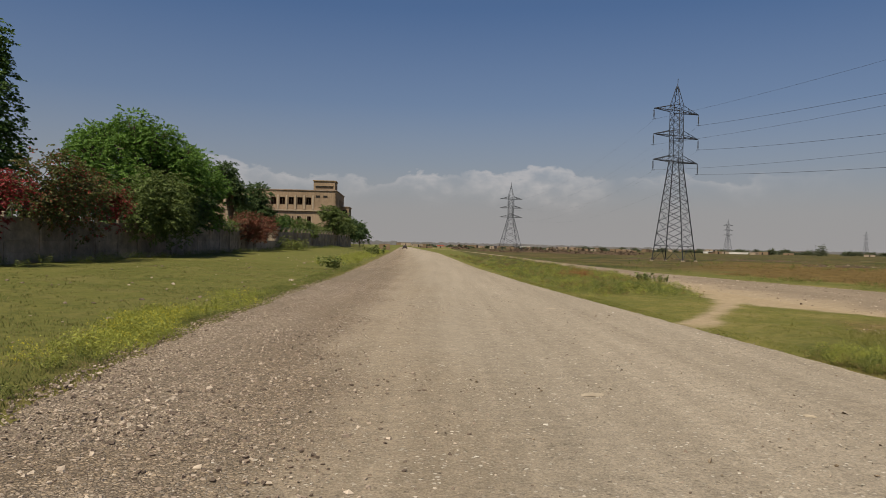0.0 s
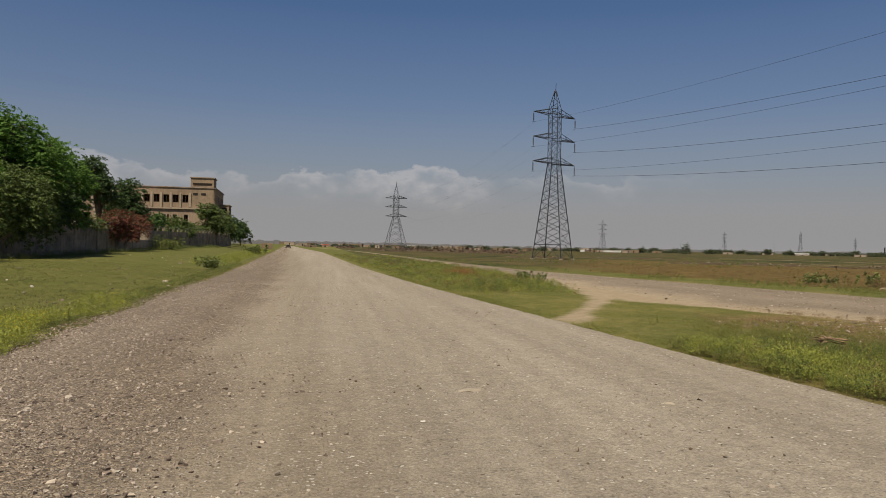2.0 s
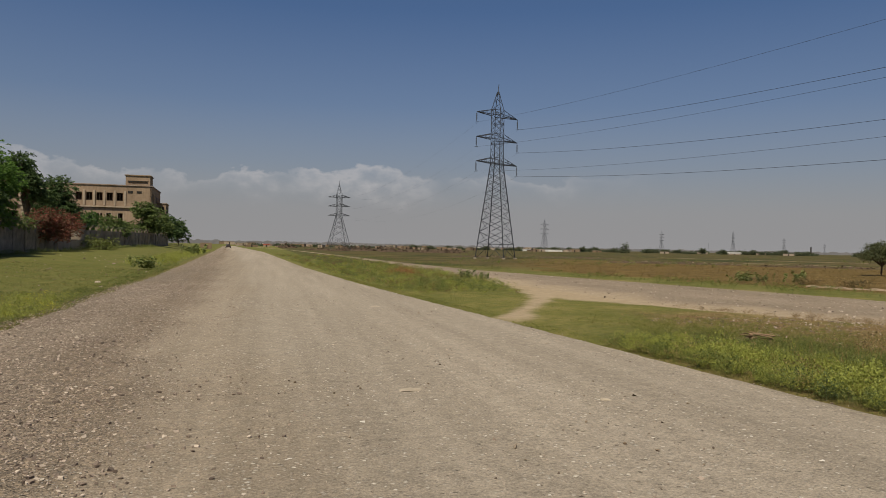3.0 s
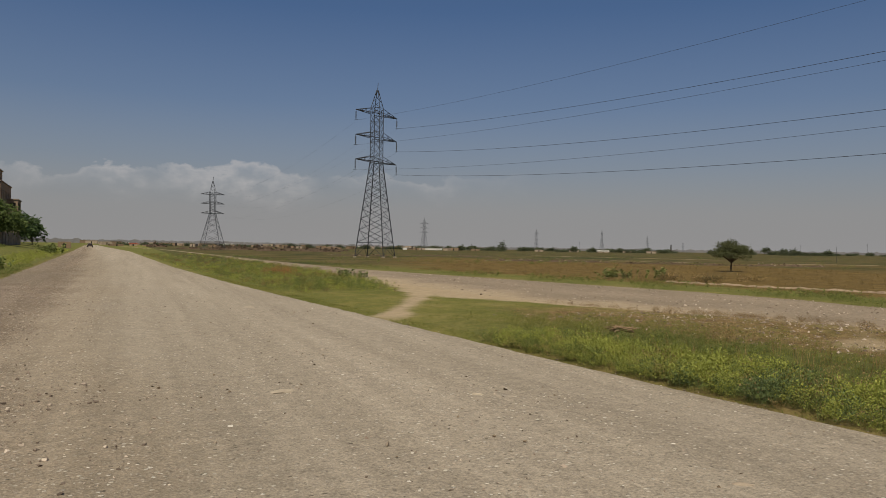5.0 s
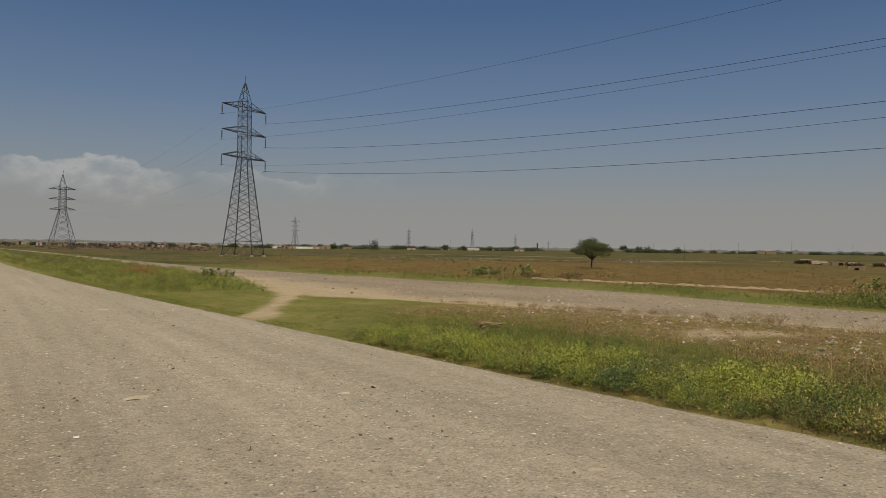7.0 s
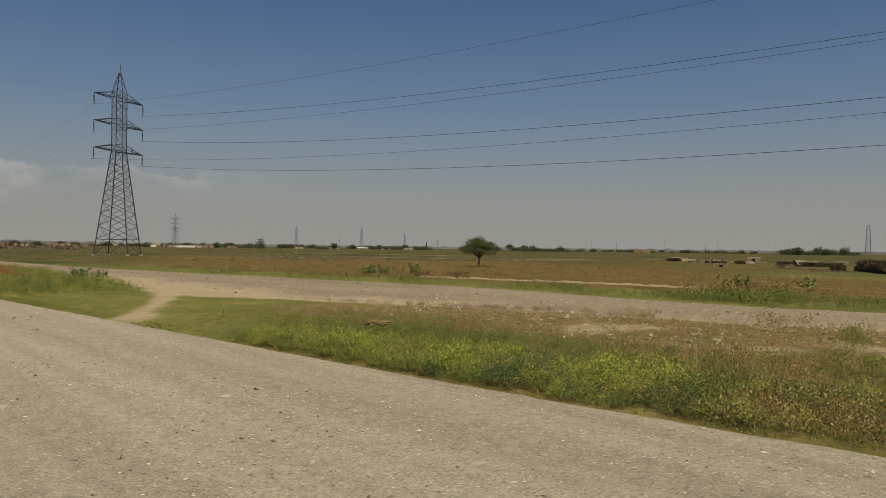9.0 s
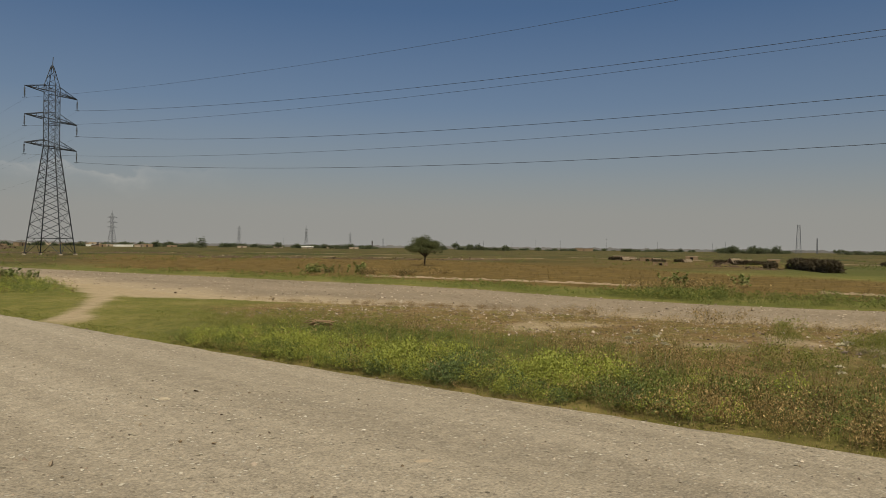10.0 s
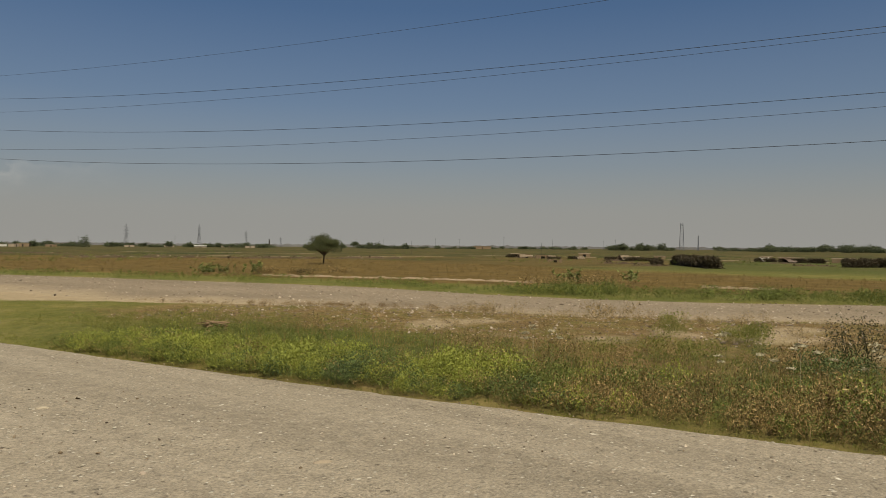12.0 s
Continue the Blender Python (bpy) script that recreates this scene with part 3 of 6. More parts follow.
ICO_V = np.array([v.co[:] for v in ICO.verts])
ICO_F = np.array([[v.index for v in f.verts] for f in ICO.faces])
ICO.free()


CUBE_V = np.array([(a, b, c) for c in (-1, 1) for a, b in ((-1, -1), (1, -1), (1, 1), (-1, 1))], float) * 0.78
CUBE_F = np.array([(3, 2, 1, 0), (4, 5, 6, 7), (0, 1, 5, 4), (1, 2, 6, 5), (2, 3, 7, 6), (3, 0, 4, 7)])
OCTA_V = np.array([(1, 0, 0), (-1, 0, 0), (0, 1, 0), (0, -1, 0), (0, 0, 1), (0, 0, -1)], float) * 1.15
OCTA_F = np.array([(0, 2, 4), (2, 1, 4), (1, 3, 4), (3, 0, 4), (2, 0, 5), (1, 2, 5), (3, 1, 5), (0, 3, 5)])


def chips(name, xy, z, size, material, label, blocky=False, flat=1.0):
    """Angular broken stones, lying every way."""
    n = len(xy)
    V, F = (CUBE_V, CUBE_F) if blocky else (OCTA_V, OCTA_F)
    v = V[None] * rng.uniform(0.6, 1.3, (n, len(V), 1)) + rng.normal(0, 0.17, (n, len(V), 3))
    v *= np.stack([rng.uniform(0.7, 1.4, n), rng.uniform(0.6, 1.2, n), rng.uniform(0.4, 0.9, n) * flat], 1)[:, None, :]
    a, t = rng.uniform(0, 6.28, n)[:, None], rng.normal(0, 0.45 * flat, n)[:, None]
    y, h = v[..., 1] * np.cos(t) - v[..., 2] * np.sin(t), v[..., 1] * np.sin(t) + v[..., 2] * np.cos(t)
    v = np.stack([v[..., 0] * np.cos(a) - y * np.sin(a), v[..., 0] * np.sin(a) + y * np.cos(a), h], -1) * size[:, None, None]
    v += np.concatenate([xy, (z + size * 0.22)[:, None]], 1)[:, None, :]
    f = (F[None] + (np.arange(n) * len(V))[:, None, None]).reshape(-1, F.shape[1])
    return tagged(new(name, array_mesh(name, v.reshape(-1, 3), f, material)), label, "stones", kind="stuff")


def stones(name, xy, z, size, material, label, flat=0.55, sink=0.25):
    n = len(xy)
    v = np.repeat(ICO_V[None], n, 0) * rng.uniform(0.55, 1.3, (n, len(ICO_V), 1))
    v *= np.stack([rng.uniform(0.7, 1.3, n), rng.uniform(0.7, 1.3, n), rng.uniform(flat * 0.7, flat * 1.3, n)], 1)[:, None, :]
    a = rng.uniform(0, 6.28, n)
    c, s = np.cos(a)[:, None], np.sin(a)[:, None]
    x, y = v[..., 0] * c - v[..., 1] * s, v[..., 0] * s + v[..., 1] * c
    v = np.stack([x, y, v[..., 2]], -1) * size[:, None, None]
    v[..., 0] += xy[:, :1]
    v[..., 1] += xy[:, 1:]
    v[..., 2] += (z + size * flat * (1 - 2 * sink))[:, None]
    f = (ICO_F[None] + (np.arange(n) * len(ICO_V))[:, None, None]).reshape(-1, 3)
    return tagged(new(name, array_mesh(name, v.reshape(-1, 3), f, material)), label, "stones", kind="stuff")


def road_gravel():
    n = 115000
    y = np.where(rng.random(n) < 0.30, -14 + 17.5 * rng.random(n) ** 0.6, 1.3 + 30 * rng.random(n) ** 1.55)
    y = y + rng.normal(0, 0.7, n)
    t = rng.random(n)
    x = ROAD_L(y) - 0.25 + t * 4.4
    keep = rng.random(n) < np.clip(1.9 - 2.3 * t, 0.04, 1) * np.clip(0.86 + 0.75 * wobble(x, y, 0.75, 4.6), 0.2, 1)
    x, y = x[keep], y[keep]
    size = np.clip(rng.lognormal(-4.74, 0.44, len(x)), 0.004, 0.025)
    for near in (True, False):
        k = ((y > 1) & (y < 9) & (size > 0.011)) == near
        chips("gravel", np.stack([x[k], y[k]], 1), 0.006 + 0.04 * smooth(0, 2.5, x[k] - ROAD_L(y[k])), size[k], MAT_STONE, "loose grey-brown gravel lying along the road edge", near)
    n = 7500
    y = -3 + 30 * rng.random(n) ** 1.4
    x = ROAD_L(y) + 2.5 + (ROAD_R(y) - ROAD_L(y) - 2.6) * rng.random(n)
    size = np.clip(rng.lognormal(-5.1, 0.45, n), 0.003, 0.022)
    chips("gravel", np.stack([x, y], 1), 0.004 + 0.04 * smooth(0, 2.5, np.minimum(x - ROAD_L(y), ROAD_R(y) - x)), size, MAT_STONE, "scattered small stones on the packed road")
    n = 11000
    y = -3 + 32 * rng.random(n) ** 1.2
    x = ROAD_L(y) + 2.2 + (ROAD_R(y) - ROAD_L(y) - 2.4) * rng.random(n)
    k = rng.random(n) < 0.55 + 0.6 * wobble(x, y, 0.9, 1.4)
    x, y = x[k], y[k]
    size = np.clip(rng.lognormal(-4.75, 0.40, len(x)), 0.005, 0.022)
    chips("gravel", np.stack([x, y], 1), 0.005 + 0.04 * smooth(0, 2.5, np.minimum(x - ROAD_L(y), ROAD_R(y) - x)), size, MAT_PALESTONE, "pale flat chips trodden into the road", False, 0.4)
    n = 260
    y = rng.uniform(-2, 22, n)
    x = ROAD_L(y) + 3.5 + (ROAD_R(y) - ROAD_L(y) - 3.7) * rng.random(n)
    chips("gravel", np.stack([x, y], 1), 0.008 + 0.04 * smooth(0, 2.5, np.minimum(x - ROAD_L(y), ROAD_R(y) - x)), np.clip(rng.lognormal(-4.5, 0.35, n), 0.008, 0.022), MAT_RUBBLE, "few dark pebbles lying on the road")
    n = 4600
    y = rng.uniform(-2, 45, n)
    x = TRACK_N(y) + (TRACK_F(y) - TRACK_N(y)) * rng.random(n)
    chips("gravel", np.stack([x, y], 1), 0.004 + 0.028 * smooth(0, 2.5, np.minimum(x - TRACK_N(y), TRACK_F(y) - x)), np.clip(rng.lognormal(-4.1, 0.42, n), 0.01, 0.05), MAT_STONE, "loose stones strewn over the dirt track")
    n = 4200
    y = rng.uniform(0, 15, n)
    x = TRACK_N(y) - 0.3 - 5.5 * rng.random(n) ** 1.3
    chips("gravel", np.stack([x, y], 1), ground_z(x, y), np.clip(rng.lognormal(-4.3, 0.45, n), 0.008, 0.045), MAT_STONE, "pale stones on the dry earth of the verge")
    n = 160
    y = 8 + 60 * rng.random(n)
    x = ROAD_L(y) - 0.6 - 9 * rng.random(n)
    stones("gravel", np.stack([x, y], 1), ground_z(x, y), np.clip(rng.lognormal(-3.2, 0.4, n), 0.02, 0.1), MAT_STONE, "few pale stones lying in the short grass")


road_gravel()


def flat_stone(x, y, sx, sy, turn, material=MAT_FLAT, label="pale flat stone bedded in the gravel road"):
    bm = bmesh.new()
    bmesh.ops.create_icosphere(bm, subdivisions=2, radius=1.0)
    for v in bm.verts:
        k = 1 + 0.28 * noise.noise(v.co * 1.7 + Vector((x, y, 0)))
        v.co = Vector((v.co.x * sx * k, v.co.y * sy * k, v.co.z * 0.02))
    ob = part("flat_stone", bm, material)
    ob.matrix_basis = pose(x, y, 0.045, 0, 0, turn)
    tagged(ob, label, "stone")


for q in ((1.62, 7.7, 0.14, 0.09, 20), (3.53, 6.9, 0.06, 0.025, -30), (2.78, 18.5, 0.16, 0.08, 160)):
    flat_stone(*q)
flat_stone(3.91, 3.62, 0.075, 0.032, -35, MAT_RUBBLE, "flat brown stone bedded in the gravel road")

# ---------------------------------------------------------------- electricity pylons


def pylon(arms, arm_len, top, base_half, body_half, drop=1.5, gauge=1.0, label="", steel=None, twist=0.0):
    """A square lattice tower. arms: heights of the three pairs of crossarms; it stands on its own origin, arms along x."""
    root = tagged(new("electricity_pylon"), label or "tall dark steel lattice electricity pylon with three crossarms", "pylon", "electricity pylons")
    low, high = arms[0], arms[-1] + 0.9
    peak = high + (top - high) * 0.12

    def half(z):
        return base_half + (body_half - base_half) * min(z / low, 1.0)

    ct, st = math.cos(radians(twist)), math.sin(radians(twist))
    corners = [(x * ct - y * st, x * st + y * ct) for x, y in ((-1, -1), (1, -1), (1, 1), (-1, 1))]
    for sx, sy in corners:
        bm = bmesh.new()
        for a, b, w in ((0.0, low, 0.112), (low, high, 0.09)):
            beam(bm, (sx * half(a), sy * half(a), a), (sx * half(b), sy * half(b), b), w * gauge)
        part("leg", bm, steel or MAT_STEEL, root)
    # panels shorten with height
    levels, z = [0.0, low * 0.155], low * 0.155
    while z < low - 0.7:
        z += max(0.95 * half(z) * 0.95, 0.9)
        levels.append(min(z, low))
    levels[-1] = low
    n_up = 8
    levels += [low + (high - low) * (i + 1) / n_up for i in range(n_up)]
    for k in range(4):
        (ax, ay), (bx, by) = corners[k], corners[(k + 1) % 4]
        bm = bmesh.new()
        for i, (z0, z1) in enumerate(zip(levels, levels[1:])):
            h0, h1 = half(z0), half(z1)
            a0, b0, a1, b1 = (ax * h0, ay * h0, z0), (bx * h0, by * h0, z0), (ax * h1, ay * h1, z1), (bx * h1, by * h1, z1)
            w = (0.056 if z0 < low else 0.042) * gauge
            if i == 0:
                mid = ((a1[0] + b1[0]) / 2, (a1[1] + b1[1]) / 2, z1)
                beam(bm, a0, mid, w)
                beam(bm, b0, mid, w)
                beam(bm, a1, b1, w)
            else:
                beam(bm, a0, b1, w)
                beam(bm, b0, a1, w)
                if z1 >= low and (i % 3 == 0 or abs(z1 - low) < 0.01):
                    beam(bm, a1, b1, w)
        part("lattice", bm, steel or MAT_STEEL, root)
    bm = bmesh.new()
    join = high + (top - high) * 0.78

    def slim(f):
        return body_half + (0.10 - body_half) * f, high + (join - high) * f

    for sx, sy in corners:
        beam(bm, (sx * body_half, sy * body_half, high), (sx * 0.10, sy * 0.10, join), 0.07 * gauge)
    for k in range(4):
        (ax, ay), (bx, by) = corners[k], corners[(k + 1) % 4]
        for f in (0.0, 0.35, 0.65):
            (h0, z0), (h1, z1) = slim(f), slim(f + 0.3)
            beam(bm, (ax * h0, ay * h0, z0), (bx * h1, by * h1, z1), 0.04 * gauge)
    beam(bm, (0, 0, join - 0.3), (0.12, 0, top + 0.35), 0.09 * gauge)
    part("peak", bm, steel or MAT_STEEL, root)
    for z in arms:
        for s in (-1, 1):
            bm = bmesh.new()
            tip = (s * arm_len, 0, z + 0.05)
            for cx, cy in (corners[1:3] if s > 0 else (corners[0], corners[3])):
                lo, hi = (cx * body_half, cy * body_half, z), (cx * body_half, cy * body_half, z + 0.95)
                beam(bm, lo, tip, 0.085 * gauge)
                beam(bm, hi, tip, 0.07 * gauge)
                for f in (0.3, 0.62):
                    p0 = Vector(lo).lerp(Vector(tip), f)
                    p1 = Vector(hi).lerp(Vector(tip), f)
                    p2 = Vector(lo).lerp(Vector(tip), f + 0.2)
                    beam(bm, p0, p1, 0.045 * gauge)
                    beam(bm, p1, p2, 0.045 * gauge)
            for f in (0.3, 0.62):
                y = body_half * (1 - f)
                x = s * (body_half + (arm_len - body_half) * f)
                beam(bm, (x, -y, z + 0.02), (x, y, z + 0.02), 0.045 * gauge)
            part("crossarm", bm, steel or MAT_STEEL, root)
            if drop:
                bm = bmesh.new()
                beam(bm, (s * arm_len, 0, z), (s * arm_len, 0, z - drop), 0.045 * gauge, 6)
                n = 9
                for i in range(n):
                    m = pose(s * arm_len, 0, z - 0.25 - (drop - 0.4) * i / n)
                    bmesh.ops.create_cone(bm, cap_ends=True, segments=8, radius1=0.11 * gauge, radius2=0.06 * gauge, depth=0.09, matrix=m)
                beam(bm, (s * arm_len, -0.35, z - drop), (s * arm_len, 0.35, z - drop), 0.05 * gauge, 6)
                part("insulator", bm, MAT_INSUL, root)
    for sx, sy in corners:
        bm = bmesh.new()
        bmesh.ops.create_cone(bm, cap_ends=True, segments=10, radius1=0.30, radius2=0.22, depth=0.3, matrix=pose(sx * base_half, sy * base_half, 0.05))
        part("footing", bm, MAT_CONCRETE, root, "low concrete footing")
    return root


ARM_TURN = math.degrees(math.atan2(4.78, 8.09))
T1 = (34.0, 106.7)
ARMS = (14.64, 18.31, 21.99)
near_pylon = pylon(ARMS, 4.70, 26.55, 2.35, 0.74, twist=18.7)
near_pylon.matrix_basis = pose(T1[0], T1[1], 0.0, 0, 0, ARM_TURN)
T2 = (25.45, 274.9)
second_pylon = pylon((12.9, 16.4, 19.8), 4.2, 25.8, 3.9, 0.95, 0.0, 1.15, "dark steel lattice electricity pylon on wide splayed legs")
second_pylon.matrix_basis = pose(T2[0], T2[1], 0.0, 0, 0, 8)
T0 = (62.3, -149.9)
back_pylon = pylon((20.8, 23.3, 26.2), 4.70, 31.0, 2.6, 0.85)
back_pylon.matrix_basis = pose(T0[0], T0[1], 0.0, 0, 0, 28)
far_pylon = pylon(ARMS, 4.4, 26.8, 2.6, 0.85, 0.0, 1.15, "distant grey steel electricity pylon on the plain", MAT_HAZED_STEEL)


def at_range(az, r):
    return r * math.sin(radians(az)), r * math.cos(radians(az))


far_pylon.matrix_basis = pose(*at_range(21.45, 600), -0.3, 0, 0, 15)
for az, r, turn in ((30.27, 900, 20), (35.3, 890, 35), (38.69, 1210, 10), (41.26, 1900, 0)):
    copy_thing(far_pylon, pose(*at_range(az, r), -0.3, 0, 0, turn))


def wire(a, b, sag, radius, label):
    a, b = Vector(a), Vector(b)
    n, k = 48, 5
    side = Vector((b.y - a.y, a.x - b.x, 0)).normalized()
    verts, faces = [], []
    for i in range(n + 1):
        t = i / n
        c = a.lerp(b, t) - Vector((0, 0, 4 * sag * t * (1 - t)))
        for j in range(k):
            w = 2 * math.pi * j / k
            verts.append(c + side * (radius * math.cos(w)) + Vector((0, 0, radius * math.sin(w))))
    for i in range(n):
        for j in range(k):
            faces.append((i * k + j, i * k + (j + 1) % k, (i + 1) * k + (j + 1) % k, (i + 1) * k + j))
    tagged(new("power_line", array_mesh("power_line", verts, faces, MAT_WIRE, True)), label, "cable", "power lines")


for z, zl, zr, sl, sr in ((20.49, 26.11, 23.34, 7.23, 7.15), (16.81, 21.99, 21.65, 7.05, 8.18), (13.14, 20.08, 18.49, 7.69, 7.53)):
    wire((30.2, 104.2, z), (57.9, -152.3, zl), sl, 0.011, "thin dark power line sagging between two pylons")
    wire((38.3, 109.0, z), (66.7, -147.4, zr), sr, 0.018, "dark power line sagging between two pylons")
for z, z2 in zip((20.49, 16.81, 13.14), (19.8, 16.4, 12.9)):
    for (x, y), s in (((30.2, 104.2), -1), ((38.3, 109.0), 1)):
        wire((x, y, z), (T2[0] + s * 4.15, T2[1] + s * 0.58, z2), 4.2, 0.006, "thin power line running on to the second pylon")

# ---------------------------------------------------------------- boundary wall of precast concrete
WALL_X, BAY, WALL_H = -19.4, 2.8, 2.15


def boundary_wall(y0, y1):
    root = tagged(new("wall_west"), "weathered grey precast concrete panel boundary wall beside the grass", "wall", kind="structure")
    bm = bmesh.new()
    box(bm, 0, 0, 0, 0.17, 0.17, WALL_H + 0.5)
    bmesh.ops.create_cone(bm, cap_ends=True, segments=4, radius1=0.13, radius2=0.04, depth=0.08, matrix=pose(0, 0, (WALL_H + 0.5) / 2 + 0.04, 0, 0, 45))
    bmesh.ops.bevel(bm, geom=[e for e in bm.edges if abs(e.verts[0].co.z - e.verts[1].co.z) > 1], offset=0.015, segments=1, affect="EDGES")
    post = bm_mesh("post", bm, MAT_CONCRETE)
    rows, h = 4, WALL_H / 4
    bm = bmesh.new()
    box(bm, 0, 0, 0, 0.055, BAY - 0.1, h - 0.002)
    for s in (-1, 1):
        box(bm, 0.04, 0, s * (h / 2 - 0.045), 0.03, BAY - 0.14, 0.06)
    panel = bm_mesh("panel", bm, MAT_CONCRETE)
    bm = bmesh.new()
    beam(bm, (0, 0, 0), (0.32, 0, 0.36), 0.045)
    arm = bm_mesh("wire_arm", bm, MAT_CONCRETE)
    for k in range(3):
        bm = bmesh.new()
        for i in range(int((y1 - y0) / BAY)):
            p = [(WALL_X + 0.1 + 0.1 * k, y0 + (i + f) * BAY, float(ground_z(WALL_X, y0 + (i + f) * BAY)) + WALL_H + 0.3 + 0.11 * k) for f in (0, 1)]
            beam(bm, p[0], p[1], 0.012, 3)
        part("barbed_wire", bm, MAT_WIRE, root)
    y, r = y0, random.Random(3)
    while y < y1:
        o = new("wire_arm", arm)
        o.parent = root
        o.matrix_basis = pose(WALL_X, y, float(ground_z(WALL_X, y)) - 0.05 + WALL_H + 0.2)
        z = float(ground_z(WALL_X, y)) - 0.05
        o = new("post", post)
        o.parent = root
        o.matrix_basis = pose(WALL_X + r.uniform(-0.02, 0.02), y, z + WALL_H / 2 - 0.05, r.uniform(-0.6, 0.6), r.uniform(-0.8, 0.8), 0)
        if not 74.5 < y < 84.5:
            for i in range(rows):
                o = new("panel", panel)
                o.parent = root
                o.matrix_basis = pose(WALL_X + r.uniform(-0.006, 0.006), y + BAY / 2, z + 0.03 + h * (i + 0.5), r.uniform(-0.2, 0.2), r.uniform(-0.5, 0.5), 0)
        y += BAY


boundary_wall(18.0, 150.0)


def balustrade(y0, y1):
    """The open railing where the wall steps down."""
    root = tagged(new("railing"), "pale concrete railing with upright bars on a low wall", "railing")
    z = float(ground_z(WALL_X, (y0 + y1) / 2))
    for nm, dz, hh, w in (("plinth", 0.45, 0.95, 0.16), ("rail", 2.5, 0.16, 0.2), ("rail", 1.02, 0.1, 0.18)):
        bm = bmesh.new()
        box(bm, WALL_X, (y0 + y1) / 2, z + dz, w, y1 - y0, hh)
        part(nm, bm, MAT_TRIM, root)
    bm = bmesh.new()
    box(bm, 0, 0, 0, 0.07, 0.09, 1.42)
    bar = bm_mesh("bar", bm, MAT_TRIM)
    n = int((y1 - y0) / 0.42)
    for i in range(n):
        o = new("bar", bar)
        o.parent = root
        o.matrix_basis = pose(WALL_X, y0 + 0.2 + i * (y1 - y0 - 0.4) / (n - 1), z + 1.75)


balustrade(75.0, 86.0)

# ---------------------------------------------------------------- trees and hedges


def tube(bm, pts, radii, sides=7):
    """A tapered limb through points."""
    rings = []
    for i, (p, r) in enumerate(zip(pts, radii)):
        d = (pts[min(i + 1, len(pts) - 1)] - pts[max(i - 1, 0)]).normalized()
        q = d.to_track_quat("Z", "Y")
        rings.append([bm.verts.new(p + q @ Vector((math.cos(6.2832 * k / sides) * r, math.sin(6.2832 * k / sides) * r, 0))) for k in range(sides)])
    for a, b in zip(rings, rings[1:]):
        for k in range(sides):
            bm.faces.new((a[k], a[(k + 1) % sides], b[(k + 1) % sides], b[k]))


def crown_leaves(blobs, n, leaf, r, droop=0.25, shell=0.75, per=14):
    """Leaves in flat drooping sprays over a set of ellipsoid clumps (x, y, z, rx, ry, rz)."""
    b = np.array(blobs, float)
    vol = b[:, 3] * b[:, 4] + b[:, 3] * b[:, 5] + b[:, 4] * b[:, 5]
    m = n // per
    k = r.choice(len(b), m, p=vol / vol.sum())
    d = unit(r.normal(size=(m, 3)) + np.array([0, 0, 0.15]))
    rad = np.where(r.random(m) < shell, r.normal(0.95, 0.09, m), r.random(m) ** 0.5)
    lump = 1 + 0.16 * np.sin(d[:, 0] * 7 + k * 2.1) * np.sin(d[:, 1] * 6 + k) + 0.10 * np.sin(d[:, 2] * 13 + d[:, 0] * 9)
    c = b[k, :3] + d * b[k, 3:] * (rad * lump)[:, None]
    out = unit(d * np.array([1, 1, 0.35]) + r.normal(size=(m, 3)) * 0.25)
    span = leaf * 2.5 * r.uniform(0.6, 1.4, m)
    c, out, span, face = np.repeat(c, per, 0), np.repeat(out, per, 0), np.repeat(span, per), np.repeat(d + np.array([0, 0, 0.35]), per, 0)
    t = r.random(n // per * per)
    side = unit(np.cross(out, np.array([0, 0, 1.0])))
    p = c + out * (t * span)[:, None] + side * (r.normal(0, 0.3, len(t)) * span * (1.1 - t))[:, None]
    p[:, 2] += -0.35 * t * t * span + r.normal(0, 0.12, len(t)) * leaf
    way = unit(out * 0.8 + side * r.normal(0, 0.7, len(t))[:, None] + r.normal(size=(len(t), 3)) * 0.3 + np.array([0, 0, -droop]))
    s = leaf * r.uniform(0.7, 1.3, len(t))
    return leaf_quads(p, way, s, s * r.uniform(0.45, 0.75, len(t)), r, 0.45, face)


